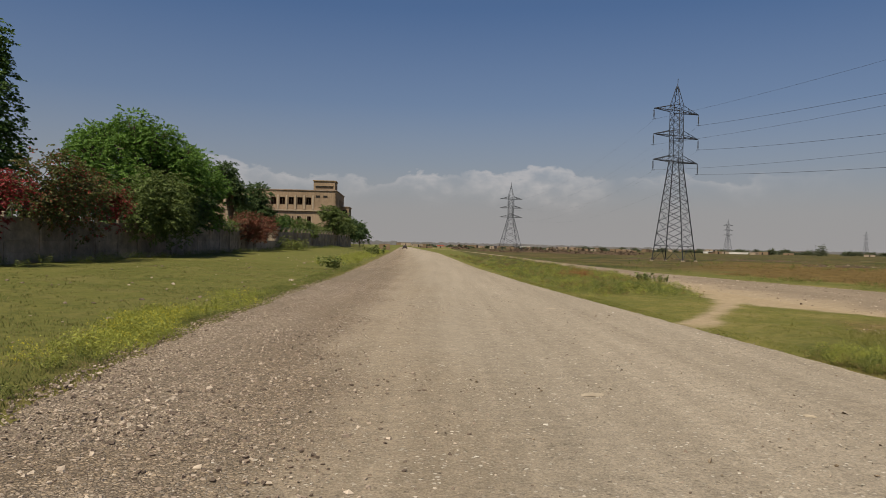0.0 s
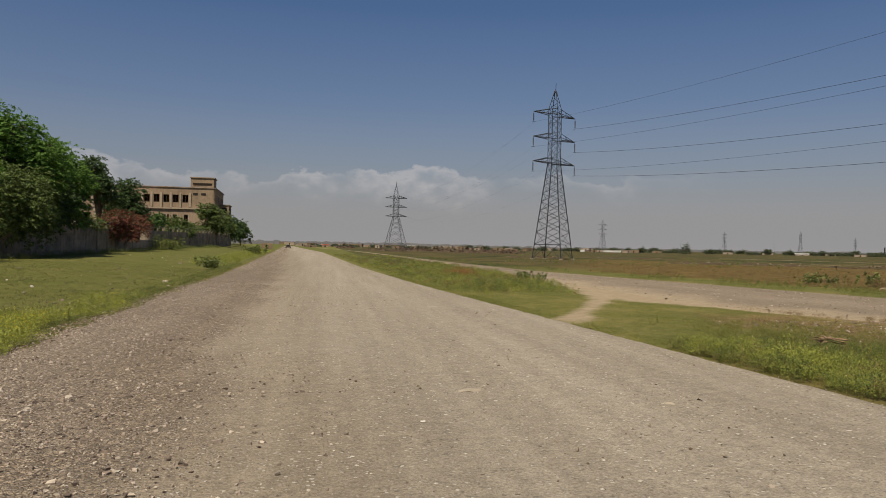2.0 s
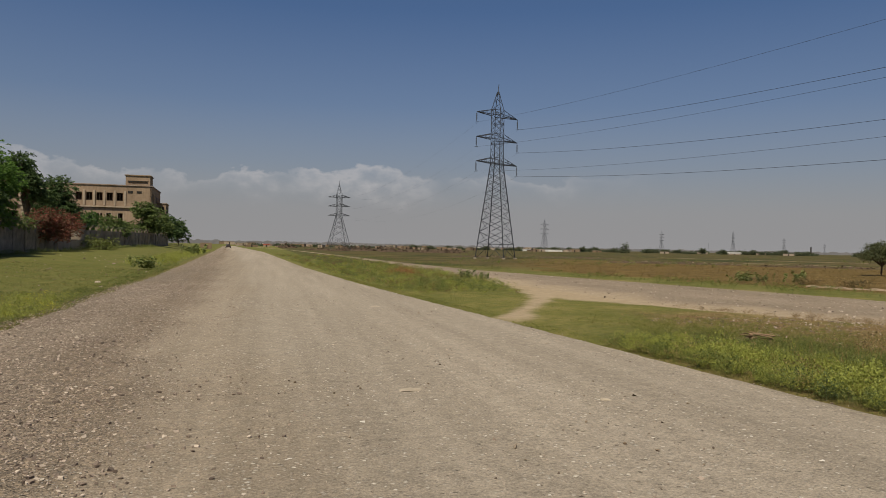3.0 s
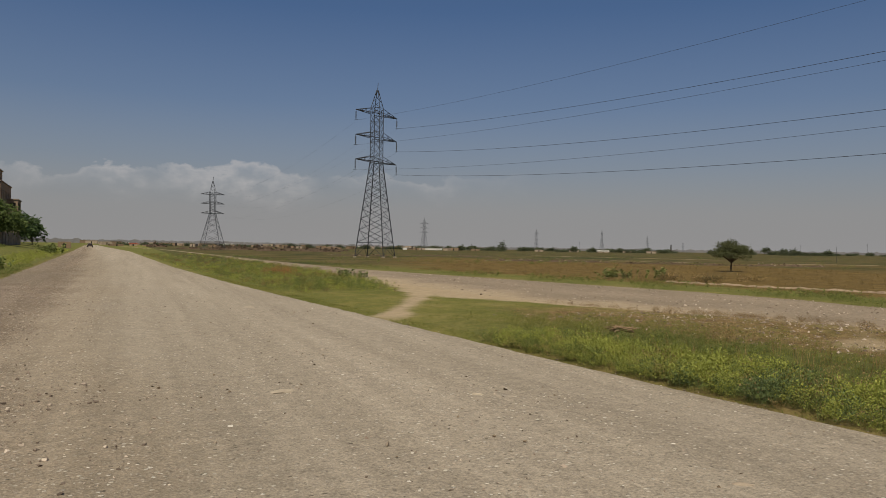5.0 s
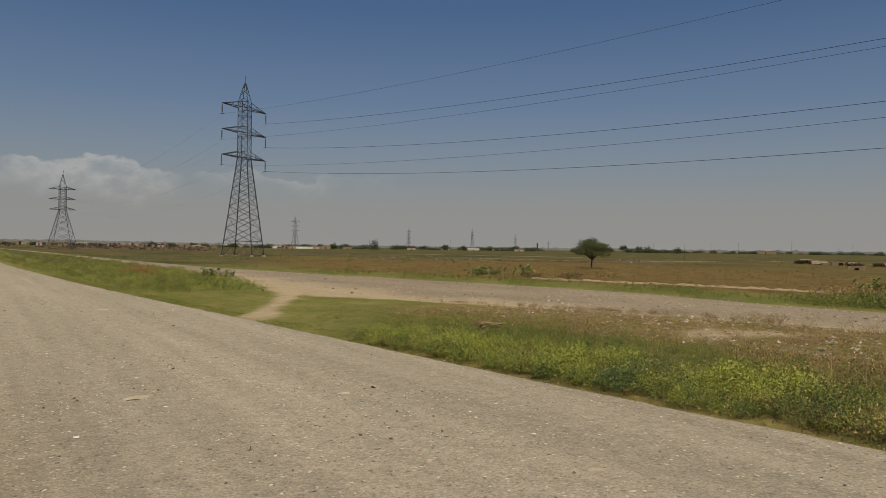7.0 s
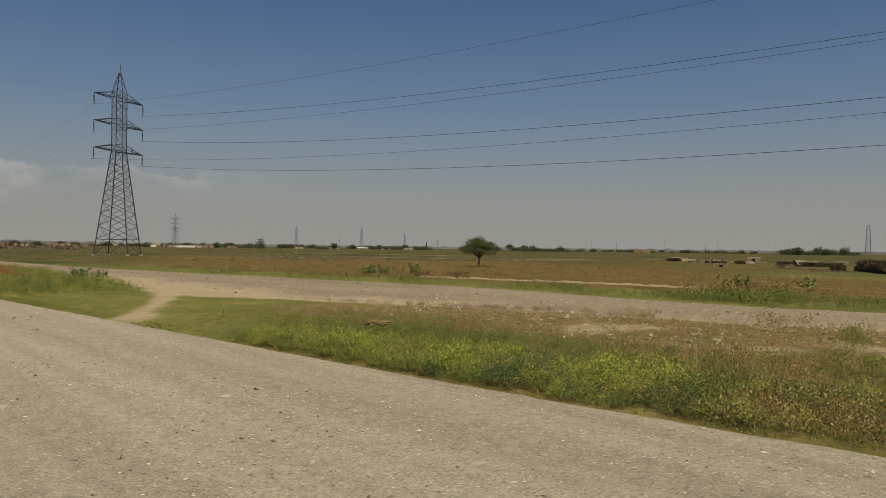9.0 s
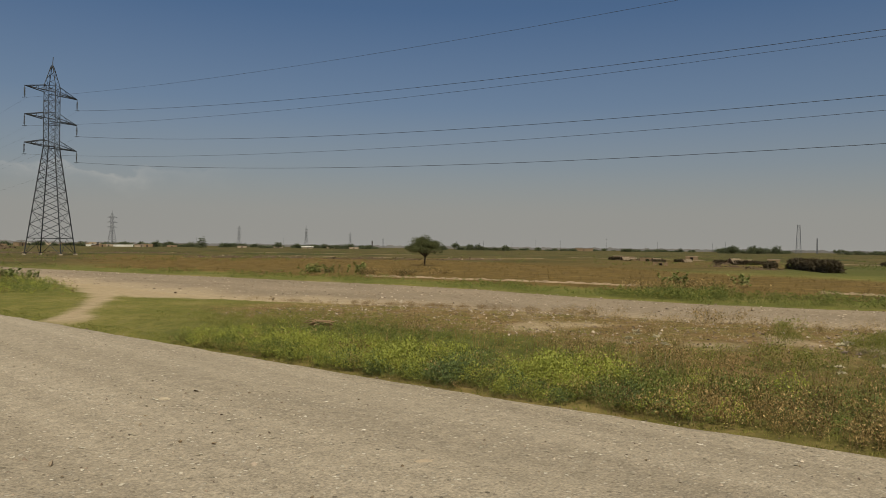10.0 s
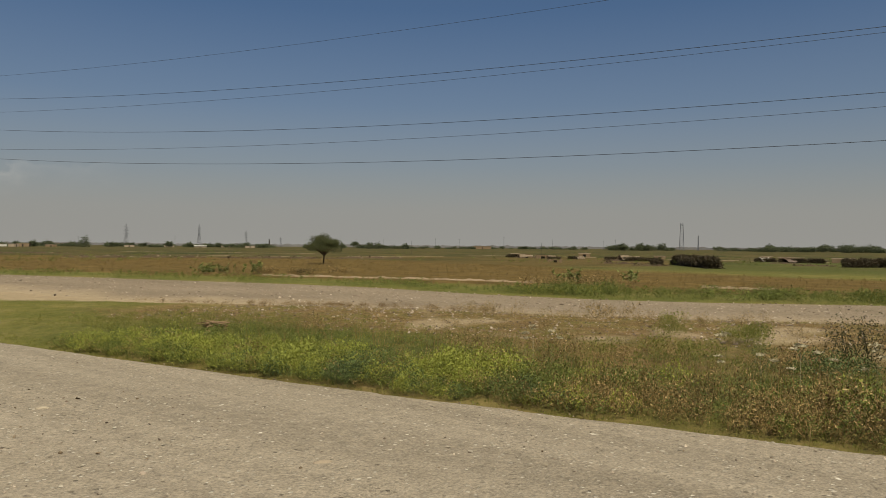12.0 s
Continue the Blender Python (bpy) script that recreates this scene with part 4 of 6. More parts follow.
def tree(name, x, y, trunk_h, trunk_r, blobs, leaves, leaf, material, label, seed, spread=1.0, shell=0.75):
    """blobs are given relative to the foot of the tree."""
    r, pr = np.random.default_rng(seed), random.Random(seed)
    root = tagged(new(name), label, "tree")
    root.matrix_basis = pose(x, y, float(ground_z(x, y)) - 0.05)
    bm = bmesh.new()
    top = Vector((pr.uniform(-0.2, 0.2), pr.uniform(-0.2, 0.2), trunk_h))
    tube(bm, [Vector((0, 0, -0.2)), Vector((0.04, 0.02, trunk_h * 0.3)), top * 0.7, top], [trunk_r * 1.35, trunk_r, trunk_r * 0.9, trunk_r * 0.8], 9)
    part("trunk", bm, MAT_BARK, root, smooth=True)
    for bx, by, bz, rx, ry, rz in blobs:
        bm = bmesh.new()
        end = Vector((bx, by, bz))
        midp = top.lerp(end, 0.5) + Vector((pr.uniform(-0.3, 0.3), pr.uniform(-0.3, 0.3), 0.15)) * spread
        tube(bm, [top * 0.85, midp, end], [trunk_r * 0.6, trunk_r * 0.38, trunk_r * 0.12], 6)
        for _ in range(4):
            tip = end + Vector((pr.uniform(-rx, rx), pr.uniform(-ry, ry), pr.uniform(-0.3 * rz, rz))) * 0.8
            tube(bm, [midp.lerp(end, pr.uniform(0.3, 1)), tip], [trunk_r * 0.18, trunk_r * 0.05], 4)
        part("limb", bm, MAT_BARK, root)
    me = quad_mesh("crown", crown_leaves(blobs, leaves, leaf, r, shell=shell), material)
    c = new("crown", me)
    c.parent = root
    return root


def clumps(seed, n, cx, cy, cz, sx, sy, sz, r0, r1, flat=0.8, floor=-9):
    """Clumps spread through an ellipsoid."""
    pr = random.Random(seed)
    out = []
    while len(out) < n:
        a, b, c = (pr.uniform(-1, 1) for _ in range(3))
        if a * a + b * b + c * c > 1 or cz + c * sz < floor:
            continue
        q = pr.uniform(r0, r1)
        out.append((cx + a * sx, cy + b * sy, cz + c * sz, q, q, q * flat))
    return out


def bush(name, x, y, blobs, leaves, leaf, material, label, seed, category="shrub", z=None):
    r = np.random.default_rng(seed)
    root = tagged(new(name), label, category)
    root.matrix_basis = pose(x, y, (float(ground_z(x, y)) if z is None else z) - 0.03)
    pr = random.Random(seed)
    for bx, by, bz, rx, ry, rz in blobs:
        bm = bmesh.new()
        tube(bm, [Vector((pr.uniform(-0.2, 0.0), by * 0.8, -0.1)), Vector((0.05, by * 0.9, bz * 0.75)), Vector((bx, by, bz))], [0.05, 0.035, 0.012], 5)
        part("stem", bm, MAT_BARK, root)
    me = quad_mesh("foliage", crown_leaves(blobs, leaves, leaf, r), material)
    c = new("foliage", me)
    c.parent = root
    return root


# the broad green tree behind the wall
tree("tree", -21.7, 50.5, 3.2, 0.32, clumps(11, 60, 0, 0, 5.95, 4.0, 3.8, 3.3, 0.75, 1.35), 120000, 0.14, MAT_TREE, "broad round-crowned green tree behind the concrete wall", 11)
tree("tree", -20.9, 58.5, 3.0, 0.28, clumps(12, 46, 0, 0, 5.1, 3.1, 3.6, 2.9, 0.75, 1.3), 90000, 0.14, MAT_TREE, "leafy green tree leaning over the concrete wall", 12)
CONE = [(math.cos(i * 2.4) * 0.8 * (3.3 - 0.22 * z), math.sin(i * 2.4) * 0.8 * (3.3 - 0.22 * z), z, 1.25, 1.25, 0.8) for i, z in ((k, 2.6 + 0.27 * k) for k in range(40))]
tree("tree", -27.2, 41.5, 5.0, 0.3, CONE, 46000, 0.2, MAT_TREE_MID, "tall dark green tree with drooping branches", 13)
tree("tree", -22.2, 76.0, 3.5, 0.22, clumps(14, 12, 0, 0, 6.8, 1.5, 1.5, 2.6, 0.7, 1.1), 16000, 0.19, MAT_TREE_DARK, "dark narrow tree standing behind the wall", 14)
tree("tree", -22.0, 84.0, 3.0, 0.2, clumps(15, 10, 0, 0, 5.2, 2.2, 1.8, 1.8, 0.8, 1.3), 18000, 0.19, MAT_TREE_DARK, "dark leafy tree beside the narrow one", 15)
# bushes spilling over the wall
bush("bougainvillea", -20.1, 29.5, clumps(21, 12, 1.5, 0, 3.0, 1.0, 2.0, 1.5, 0.5, 0.8, 0.9, 1.5), 8500, 0.12, MAT_REDFLOWER, "bougainvillea with crimson bracts hanging over the wall", 21)
bush("bougainvillea", -20.1, 37.0, clumps(22, 30, 1.0, 0, 3.5, 1.2, 4.2, 1.5, 0.7, 1.1, 0.9, 2.0), 17000, 0.14, MAT_RUSSET, "russet and green bougainvillea tumbling over the wall", 22)
bush("bougainvillea", -20.0, 40.2, clumps(23, 10, 1.9, 0, 3.3, 0.5, 0.9, 1.6, 0.3, 0.5, 1.0, 1.8), 3200, 0.11, MAT_REDFLOWER, "red flowering bougainvillea branch over the wall", 23)
bush("climbing_shrub", -20.1, 47.5, clumps(24, 34, 1.6, 0, 3.3, 1.2, 4.6, 1.8, 0.8, 1.2, 0.9, 1.6), 22000, 0.16, MAT_HEDGE, "olive green climbing shrub hanging over the wall", 24)
bush("climbing_shrub", -20.1, 55.5, clumps(25, 16, 0.6, 0, 3.6, 1.0, 3.8, 1.3, 0.7, 1.1, 0.9, 2.3), 14000, 0.15, MAT_TREE_DARK, "dark green creeper shading the concrete wall", 25)
bush("hedge", -21.6, 45.0, clumps(36, 44, 0, 0, 2.6, 0.9, 17.0, 1.8, 0.9, 1.4, 0.9, 0.8), 16000, 0.22, MAT_TREE_DARK, "dense dark hedge growing behind the concrete wall", 36)
bush("creeper", -19.8, 63.5, clumps(35, 12, 0.4, 0, 2.55, 0.2, 3.6, 0.3, 0.25, 0.45, 0.9, 2.3), 3600, 0.12, MAT_HEDGE, "thin creeper along the top of the wall", 35)
bush("bougainvillea", -20.1, 72.5, clumps(26, 18, 1.3, 0, 2.5, 1.1, 4.0, 1.3, 0.6, 1.0, 0.9, 1.5), 13000, 0.15, MAT_RUST, "rust red bougainvillea bush against the wall", 26)
bush("shrub", -17.8, 85.0, clumps(27, 9, 0, 0, 0.6, 1.6, 3.2, 0.5, 0.5, 0.8), 5200, 0.13, MAT_GREENWEED, "low grey green shrub before the railing", 27)
tree("tree", -20.8, 108.0, 2.2, 0.2, clumps(28, 12, 0, 0, 2.9, 1.5, 2.2, 1.2, 0.6, 1.0), 9000, 0.24, MAT_HEDGE, "small olive green tree at the wall", 28)
tree("tree", -20.2, 131.0, 2.4, 0.2, clumps(29, 18, 0.6, 0, 4.3, 2.2, 3.4, 2.6, 0.8, 1.3), 15000, 0.26, MAT_HEDGE, "small round tree at the wall", 29)
tree("tree", -20.2, 152.0, 2.4, 0.2, clumps(30, 9, 0, 0, 3.7, 1.8, 4.0, 1.4, 1.0, 1.5), 6500, 0.34, MAT_TREE_DARK, "dark green tree at the end of the wall", 30)
tree("tree", -19.8, 172.0, 2.2, 0.2, clumps(31, 8, 0, 0, 3.2, 1.6, 4.0, 1.2, 1.0, 1.4), 5500, 0.36, MAT_TREE_DARK, "dark green tree far along the road", 31)
bush("garden_shrub", -21.6, 92.0, clumps(32, 14, 0, 0, 3.2, 1.4, 4.0, 1.0, 0.6, 0.95), 8000, 0.2, MAT_TREE_MID, "green garden shrub behind the railing", 32)

# ---------------------------------------------------------------- the large building
def building():
    root = tagged(new("college_building"), "three storey buff plaster building with a flat roof", "building")
    root.matrix_basis = pose(-26.2, 176.0, 1.2, 0, 0, 3)
    # local: front wall on y = 0 facing -y, x from -34 to 0
    W, D, H = 34.0, 22.0, 13.1
    floors = (0.0, 4.0, 8.1)

    def wall_with_openings(name, x0, x1, ops, turn=None, parent=root):
        """A wall with holes: piers and bands round each row of openings (sill, head, list of centres, width)."""
        bm = bmesh.new()
        th = 0.35
        z = 0.0
        for sill, head, centres, w in ops:
            box(bm, (x0 + x1) / 2, th / 2, (z + sill) / 2, x1 - x0, th, sill - z)
            px = x0
            for c in centres:
                box(bm, (px + c - w / 2) / 2, th / 2, (sill + head) / 2, c - w / 2 - px, th, head - sill)
                px = c + w / 2
            box(bm, (px + x1) / 2, th / 2, (sill + head) / 2, x1 - px, th, head - sill)
            z = head
        box(bm, (x0 + x1) / 2, th / 2, (z + H) / 2, x1 - x0, th, H - z)
        o = part(name, bm, MAT_BUFF, parent)
        if turn:
            o.matrix_basis = turn
        return o

    front = [-6.6 - 2.1 * i for i in range(12)][::-1]
    rows = [(0.9, 2.8, front, 1.25), (4.9, 6.8, front, 1.25), (9.6, 11.4, front, 1.25)]
    wall_with_openings("wall", -W, 0, rows)
    side_c = [2.2, 5.0, 9.0, 12.5, 16.0, 19.5]
    side = pose(0, 0, 0, 0, 0, 90)
    wall_with_openings("wall", 0, D, [(0.9, 2.8, side_c, 1.3), (4.9, 6.8, side_c, 1.3), (9.2, 11.6, side_c, 1.3)], side)
    bm = bmesh.new()
    box(bm, -W / 2, D, H / 2, W, 0.3, H)
    box(bm, -W, D / 2, H / 2, 0.3, D, H)
    part("wall", bm, MAT_BUFF, root)
    bm = bmesh.new()
    box(bm, -W / 2, D / 2, H - 0.65, W - 0.8, D - 0.8, 0.2)
    part("roof", bm, MAT_TRIM, root)
    bm = bmesh.new()
    for z in (4.0, 8.1):
        box(bm, -W / 2, D / 2 + 0.2, z, W - 0.9, D - 0.9, 0.25)
    box(bm, -W / 2, 3.2, 6.0, W - 1.0, 0.2, 11.0)
    part("inner_floor", bm, MAT_INSIDE, root)
    bm = bmesh.new()
    box(bm, -W / 2, 0.1, H + 0.06, W + 0.2, 0.6, 0.2)
    box(bm, -0.1, D / 2 + 0.42, H + 0.06, 0.6, D, 0.2)
    part("coping", bm, MAT_TIN, root, "dark stained coping")
    bm = bmesh.new()
    box(bm, -W / 2, -0.12, 8.25, W + 0.3, 0.5, 0.32)
    box(bm, 0.12, D / 2, 8.25, 0.5, D, 0.32)
    part("ledge", bm, MAT_TRIM, root)
    # pilasters between the upper windows
    pil = bmesh.new()
    box(pil, 0, -0.1, 10.2, 0.4, 0.24, 3.4)
    me = bm_mesh("pilaster", pil, MAT_TRIM)
    for c in front:
        o = new("pilaster", me)
        o.parent = root
        o.matrix_basis = pose(c + 1.05, 0, 0)
    # window frames set back in the openings
    wf = bmesh.new()
    for s in (-1, 1):
        box(wf, s * 0.59, 0.2, 0, 0.07, 0.07, 1.8)
        box(wf, 0, 0.2, s * 0.87, 1.2, 0.07, 0.07)
    box(wf, 0, 0.2, 0, 0.06, 0.06, 1.8)
    wm = bm_mesh("window_frame", wf, MAT_BARK)
    for zc in (5.85, 10.5):
        for c in front:
            o = new("window_frame", wm)
            o.parent = root
            o.matrix_basis = pose(c, 0, zc)
    # small high openings in the blank end bay
    for x in (-4.4, -2.6):
        bm = bmesh.new()
        box(bm, x, -0.03, 11.7, 1.0, 0.12, 0.45)
        part("vent", bm, MAT_DARK, root)
    # stair head above the roof
    bm = bmesh.new()
    box(bm, -3.0, 4.0, H + 1.2, 5.2, 6.0, 2.5)
    box(bm, -3.0, 4.0, H + 2.5, 5.6, 6.4, 0.2)
    box(bm, -3.0, 0.95, H + 1.3, 4.4, 0.1, 0.14)
    head = part("stair_head", bm, MAT_BUFF, root)
    bm = bmesh.new()
    box(bm, -3.0, 0.9, H + 1.05, 4.2, 0.16, 0.18)
    part("slot", bm, MAT_DARK, head)
    # lower wing at the far side
    bm = bmesh.new()
    box(bm, 1.0, 16.0, 4.9, 2.4, 8.0, 9.8)
    box(bm, 1.0, 16.0, 9.9, 2.7, 8.3, 0.2)
    wing = part("wing", bm, MAT_BUFF, root)
    for z in (5.6, 8.4):
        for y in (13.5, 16.5):
            bm = bmesh.new()
            box(bm, 2.2, y, z, 0.1, 1.2, 1.5)
            part("window", bm, MAT_DARK, wing)
        bm = bmesh.new()
        box(bm, 1.2, 11.98, z, 1.2, 0.1, 1.5)
        part("window", bm, MAT_DARK, wing)
    # porch block in front, open between pale posts
    bm = bmesh.new()
    box(bm, -19.0, -6.5, 7.0, 9.5, 9.0, 0.7)
    porch = part("porch_roof", bm, MAT_TRIM, root)
    for x in (-23.4, -14.6):
        for y in (-10.6, -2.5):
            bm = bmesh.new()
            box(bm, x, y, 3.3, 0.5, 0.5, 6.7)
            part("post", bm, MAT_TRIM, porch)
    bm = bmesh.new()
    box(bm, -19.0, -6.0, 2.6, 8.2, 7.5, 5.2)
    part("porch_room", bm, MAT_BUFF, root)
    bm = bmesh.new()
    box(bm, -9.0, -3.2, 5.0, 8.6, 0.2, 0.4)
    box(bm, -9.0, -3.2, 2.0, 8.6, 0.2, 4.0)
    rail = part("gallery", bm, MAT_BUFF, root)
    for i in range(7):
        bm = bmesh.new()
        box(bm, -12.6 + i * 1.2, -3.2, 5.9, 0.25, 0.25, 1.6)
        part("post", bm, MAT_TRIM, rail)


building()

# ---------------------------------------------------------------- lone acacia, posts and shrubs on the plain
ACACIA = [(math.cos(k * 2.4) * q, math.sin(k * 2.4) * q, 2.42 - 0.36 * q * q - 0.22 * (k % 3), 0.48, 0.48, 0.31) for k, q in ((k, 1.32 * (k / 25) ** 0.5) for k in range(26))]
tree("acacia_tree", 46.0, 46.4, 0.95, 0.07, ACACIA, 56000, 0.05, MAT_ACACIA, "small umbrella-crowned olive green acacia tree in stubble", 41, 0.25, 0.5)


def leafy_stalks(n, height, leaf, r, spread=0.5):
    """A clump of upright stalks with broad leaves in pairs."""
    q = []
    for _ in range(n):
        foot = np.array([r.normal(0, spread * 0.5), r.normal(0, spread * 0.5), 0])
        tip = foot + np.array([r.normal(0, spread * 0.45), r.normal(0, spread * 0.45), height * r.uniform(0.6, 1.1)])
        m = 9
        t = np.linspace(0.2, 1, m)[:, None]
        base = foot + (tip - foot) * t
        for s in (0, 1):
            a = np.arange(m) * 1.57 + s * np.pi + r.uniform(0, 6)
            way = unit(np.stack([np.cos(a), np.sin(a), np.full(m, 0.55)], 1))
            L = leaf * r.uniform(0.7, 1.2, m)
            q.append(leaf_quads(base, way, L, L * 0.62, r))
        st = leaf_quads(foot[None], unit((tip - foot)[None]), np.linalg.norm(tip - foot)[None], np.array([0.02]), r)
        q.append(st)
    return np.concatenate(q)


def broadleaf(x, y, size, n, seed, label="broad-leaved pale green wild shrub at the roadside"):
    r = np.random.default_rng(seed)
    q = leafy_stalks(n, 0.62 * size, 0.15 * size, r, 0.5 * size)
    ob = new("broadleaf_shrub", quad_mesh("broadleaf_shrub", q, MAT_BROADLEAF))
    ob.matrix_basis = pose(x, y, float(ground_z(x, y)))
    tagged(ob, label, "shrub", "broad-leaved shrubs")


for i, (x, y, s, n) in enumerate(((-6.7, 44.5, 1.2, 30), (9.75, 35.0, 0.68, 18), (10.4, 34.3, 0.6, 12), (25.3, 34.6, 0.9, 18), (26.1, 34.2, 0.8, 10),
                                  (26.9, 32.4, 1.0, 14), (28.7, 13.8, 1.0, 14), (32.4, 12.6, 0.9, 10), (-9.6, 104.0, 2.0, 22), (-10.8, 108.0, 1.8, 16))):
    broadleaf(x, y, s, n, 60 + i)


def tuft_templates(n, blades, height, lean, width, r, spread=0.06):
    out = []
    for _ in range(n):
        a = r.uniform(0, 6.28, blades)
        base = np.stack([r.normal(0, spread, blades), r.normal(0, spread, blades), np.zeros(blades)], 1)
        l = np.abs(r.normal(0, lean, blades))
        way = unit(np.stack([np.cos(a) * l, np.sin(a) * l, np.ones(blades)], 1))
        L = height * r.uniform(0.5, 1.2, blades)
        out.append(leaf_quads(base, way, L, np.full(blades, width), r))
    return out


def weed_templates(n, stems, leaves, height, spread, leaf, r, top_heavy=0.6, droop=0.0, stalk=0.008):
    """Bushy weeds: thin stems with many small leaves, denser at the top."""
    out = []
    for _ in range(n):
        q = []
        for _ in range(stems):
            foot = np.array([r.normal(0, spread * 0.3), r.normal(0, spread * 0.3), 0])
            tip = foot + np.array([r.normal(0, spread * 0.6), r.normal(0, spread * 0.6), height * r.uniform(0.6, 1.1)])
            t = r.random(leaves) ** top_heavy
            base = foot + (tip - foot) * t[:, None] + r.normal(0, spread * 0.12, (leaves, 3)) * np.array([1, 1, 0.6])
            way = unit(r.normal(size=(leaves, 3)) + np.array([0, 0, 0.35 - droop]))
            L = leaf * r.uniform(0.5, 1.3, leaves)
            q.append(leaf_quads(base, way, L, L * r.uniform(0.35, 0.65, leaves), r, 1.1))
            q.append(leaf_quads(foot[None], unit((tip - foot)[None]), np.linalg.norm(tip - foot)[None] * 0.85, np.array([stalk]), r))
        out.append(np.concatenate(q))
    return out


def dome_templates(n, leaves, radius, height, leaf, r, ragged=0.12, slim=0.55):
    """Rounded bushy weeds: a lumpy cap of small leaves facing outwards over bare lower stems."""
    out = []
    for _ in range(n):
        a, c = r.uniform(0, 6.28, leaves), r.random(leaves) ** 0.75 * 1.25 - 0.25
        q = np.sqrt(1 - np.clip(c, -1, 1) ** 2)
        ph = r.uniform(0, 6.28, 3)
        lump = 1 + 0.16 * np.sin(3 * a + ph[0]) + 0.12 * np.sin(5 * a + 4 * c + ph[1]) + 0.10 * np.sin(9 * c + ph[2])
        rad = lump * np.clip(r.normal(0.93, ragged, leaves), 0.35, 1.35)
        base = np.stack([radius * q * np.cos(a) * rad, radius * q * np.sin(a) * rad, height * (0.42 + 0.58 * c * rad)], 1)
        face = np.stack([q * np.cos(a), q * np.sin(a), c + 0.25], 1)
        way = unit(r.normal(size=(leaves, 3)) * 0.8 + face * 0.5 + np.array([0, 0, 0.3]))
        L = leaf * r.uniform(0.55, 1.35, leaves)
        quads = [leaf_quads(base, way, L, L * r.uniform(0.7, 1.2, leaves) * slim, r, 0.5, face)]
        m = 9
        foot = np.stack([r.normal(0, radius * 0.3, m), r.normal(0, radius * 0.3, m), np.zeros(m)], 1)
        tip = base[r.integers(0, leaves, m)]
        quads.append(leaf_quads(foot, unit(tip - foot), np.linalg.norm(tip - foot, axis=1) * 1.05, np.full(m, 0.007), r))
        out.append(np.concatenate(quads))
    return out


def plant_stuff(name, templates, x, y, scale, material, label, category, r, tall=None, sink=0.0):
    xy = np.stack([x, y], 1)
    q = scatter(templates, xy, ground_z(x, y) - sink, scale, r, tall)
    tagged(new(name, quad_mesh(name, q, material)), label, category, kind="stuff")


def verge_plants():
    r = np.random.default_rng(77)
    weed = weed_templates(9, 6, 22, 0.30, 0.24, 0.037, r, 0.5)
    dry = weed_templates(9, 6, 14, 0.31, 0.24, 0.038, r, 0.5)
    low = weed_templates(8, 4, 12, 0.31, 0.28, 0.062, r, 0.5)
    low_dry = weed_templates(8, 4, 9, 0.32, 0.25, 0.055, r, 0.55)
    straw = tuft_templates(8, 7, 0.26, 0.4, 0.016, r, 0.08)
    grass = tuft_templates(8, 8, 0.09, 0.8, 0.011, r, 0.05)
    tall = tuft_templates(8, 10, 0.26, 0.4, 0.013, r, 0.07)

    def band(n, y0, y1, d0, d1, side="R"):
        y = r.uniform(y0, y1, n)
        d = r.uniform(d0, d1, n)
        return (ROAD_R(y) + d if side == "R" else ROAD_L(y) - d), y, d

    # thin grass creeping over the road edge
    x, y, d = band(3200, -4, 40, -0.22, 0.3)
    k = zones(x, y)["sand"] < 0.25
    x, y = x[k], y[k]
    plant_stuff("short_grass", grass, x, y, r.uniform(0.2, 0.6, len(x)), MAT_LUSH, "thin yellowing grass creeping over the road edge", "grass", r)
    # belt of bushy weeds right by the road: two yellow-green humps, dark green between, brown at the near end
    dome = dome_templates(12, 250, 0.23, 0.34, 0.031, r)
    loose = dome_templates(12, 140, 0.23, 0.35, 0.037, r, 0.26, 0.42)
    y = np.concatenate([r.uniform(3.4, 11.3, 430), r.uniform(-3.5, 3.6, 400)])
    d = np.where(y > 3.4, -0.06 + 1.2 * r.random(len(y)), -0.06 + 1.35 * r.random(len(y)))
    d = d * np.clip(1.15 - 0.10 * np.clip(y - 7, 0, 9), 0.5, 1)
    x = ROAD_R(y) + d
    wob = wobble(x, y, 2.4, 0.6)
    d[::4] *= 0.3
    x = ROAD_R(y) + d
    size = np.where(d < 0.35, 0.84, 1.0) * (0.80 + 0.22 * wob) * r.uniform(0.6, 1.2, len(y))
    size *= 0.93 + 0.34 * np.exp(-((y - 4.75) / 0.55) ** 2) * (d > 0.2) - 0.2 * smooth(8.8, 11.0, y)
    yellow = 1.0 * np.exp(-((y - 7.9) / 1.6) ** 4) + np.exp(-((y - 4.75) / 0.62) ** 4) + 0.30 * np.exp(-((y - 3.4) / 0.4) ** 2) + 0.45 * (y > 9.4)
    yellow = yellow * np.where(d < 0.25, 0.55, 1.1) + 0.15 * wob
    teal = 0.8 * np.exp(-((y - 5.85) / 0.28) ** 2) + np.where(d < 0.32, 0.4, 0.04) * smooth(3.0, 3.6, y) * smooth(8.5, 5.5, y)
    u = r.random(len(y))
    kind = np.where(u < yellow, 0, np.where(u < yellow + teal, 1, np.where(y > 3.4 + 0.8 * wob, 2, 3)))
    kind = np.where((kind == 2) & (r.random(len(y)) < 0.35), 3, kind)
    kind = np.where((kind == 3) & (y < 3.4) & (r.random(len(y)) < 0.10), 2, kind)
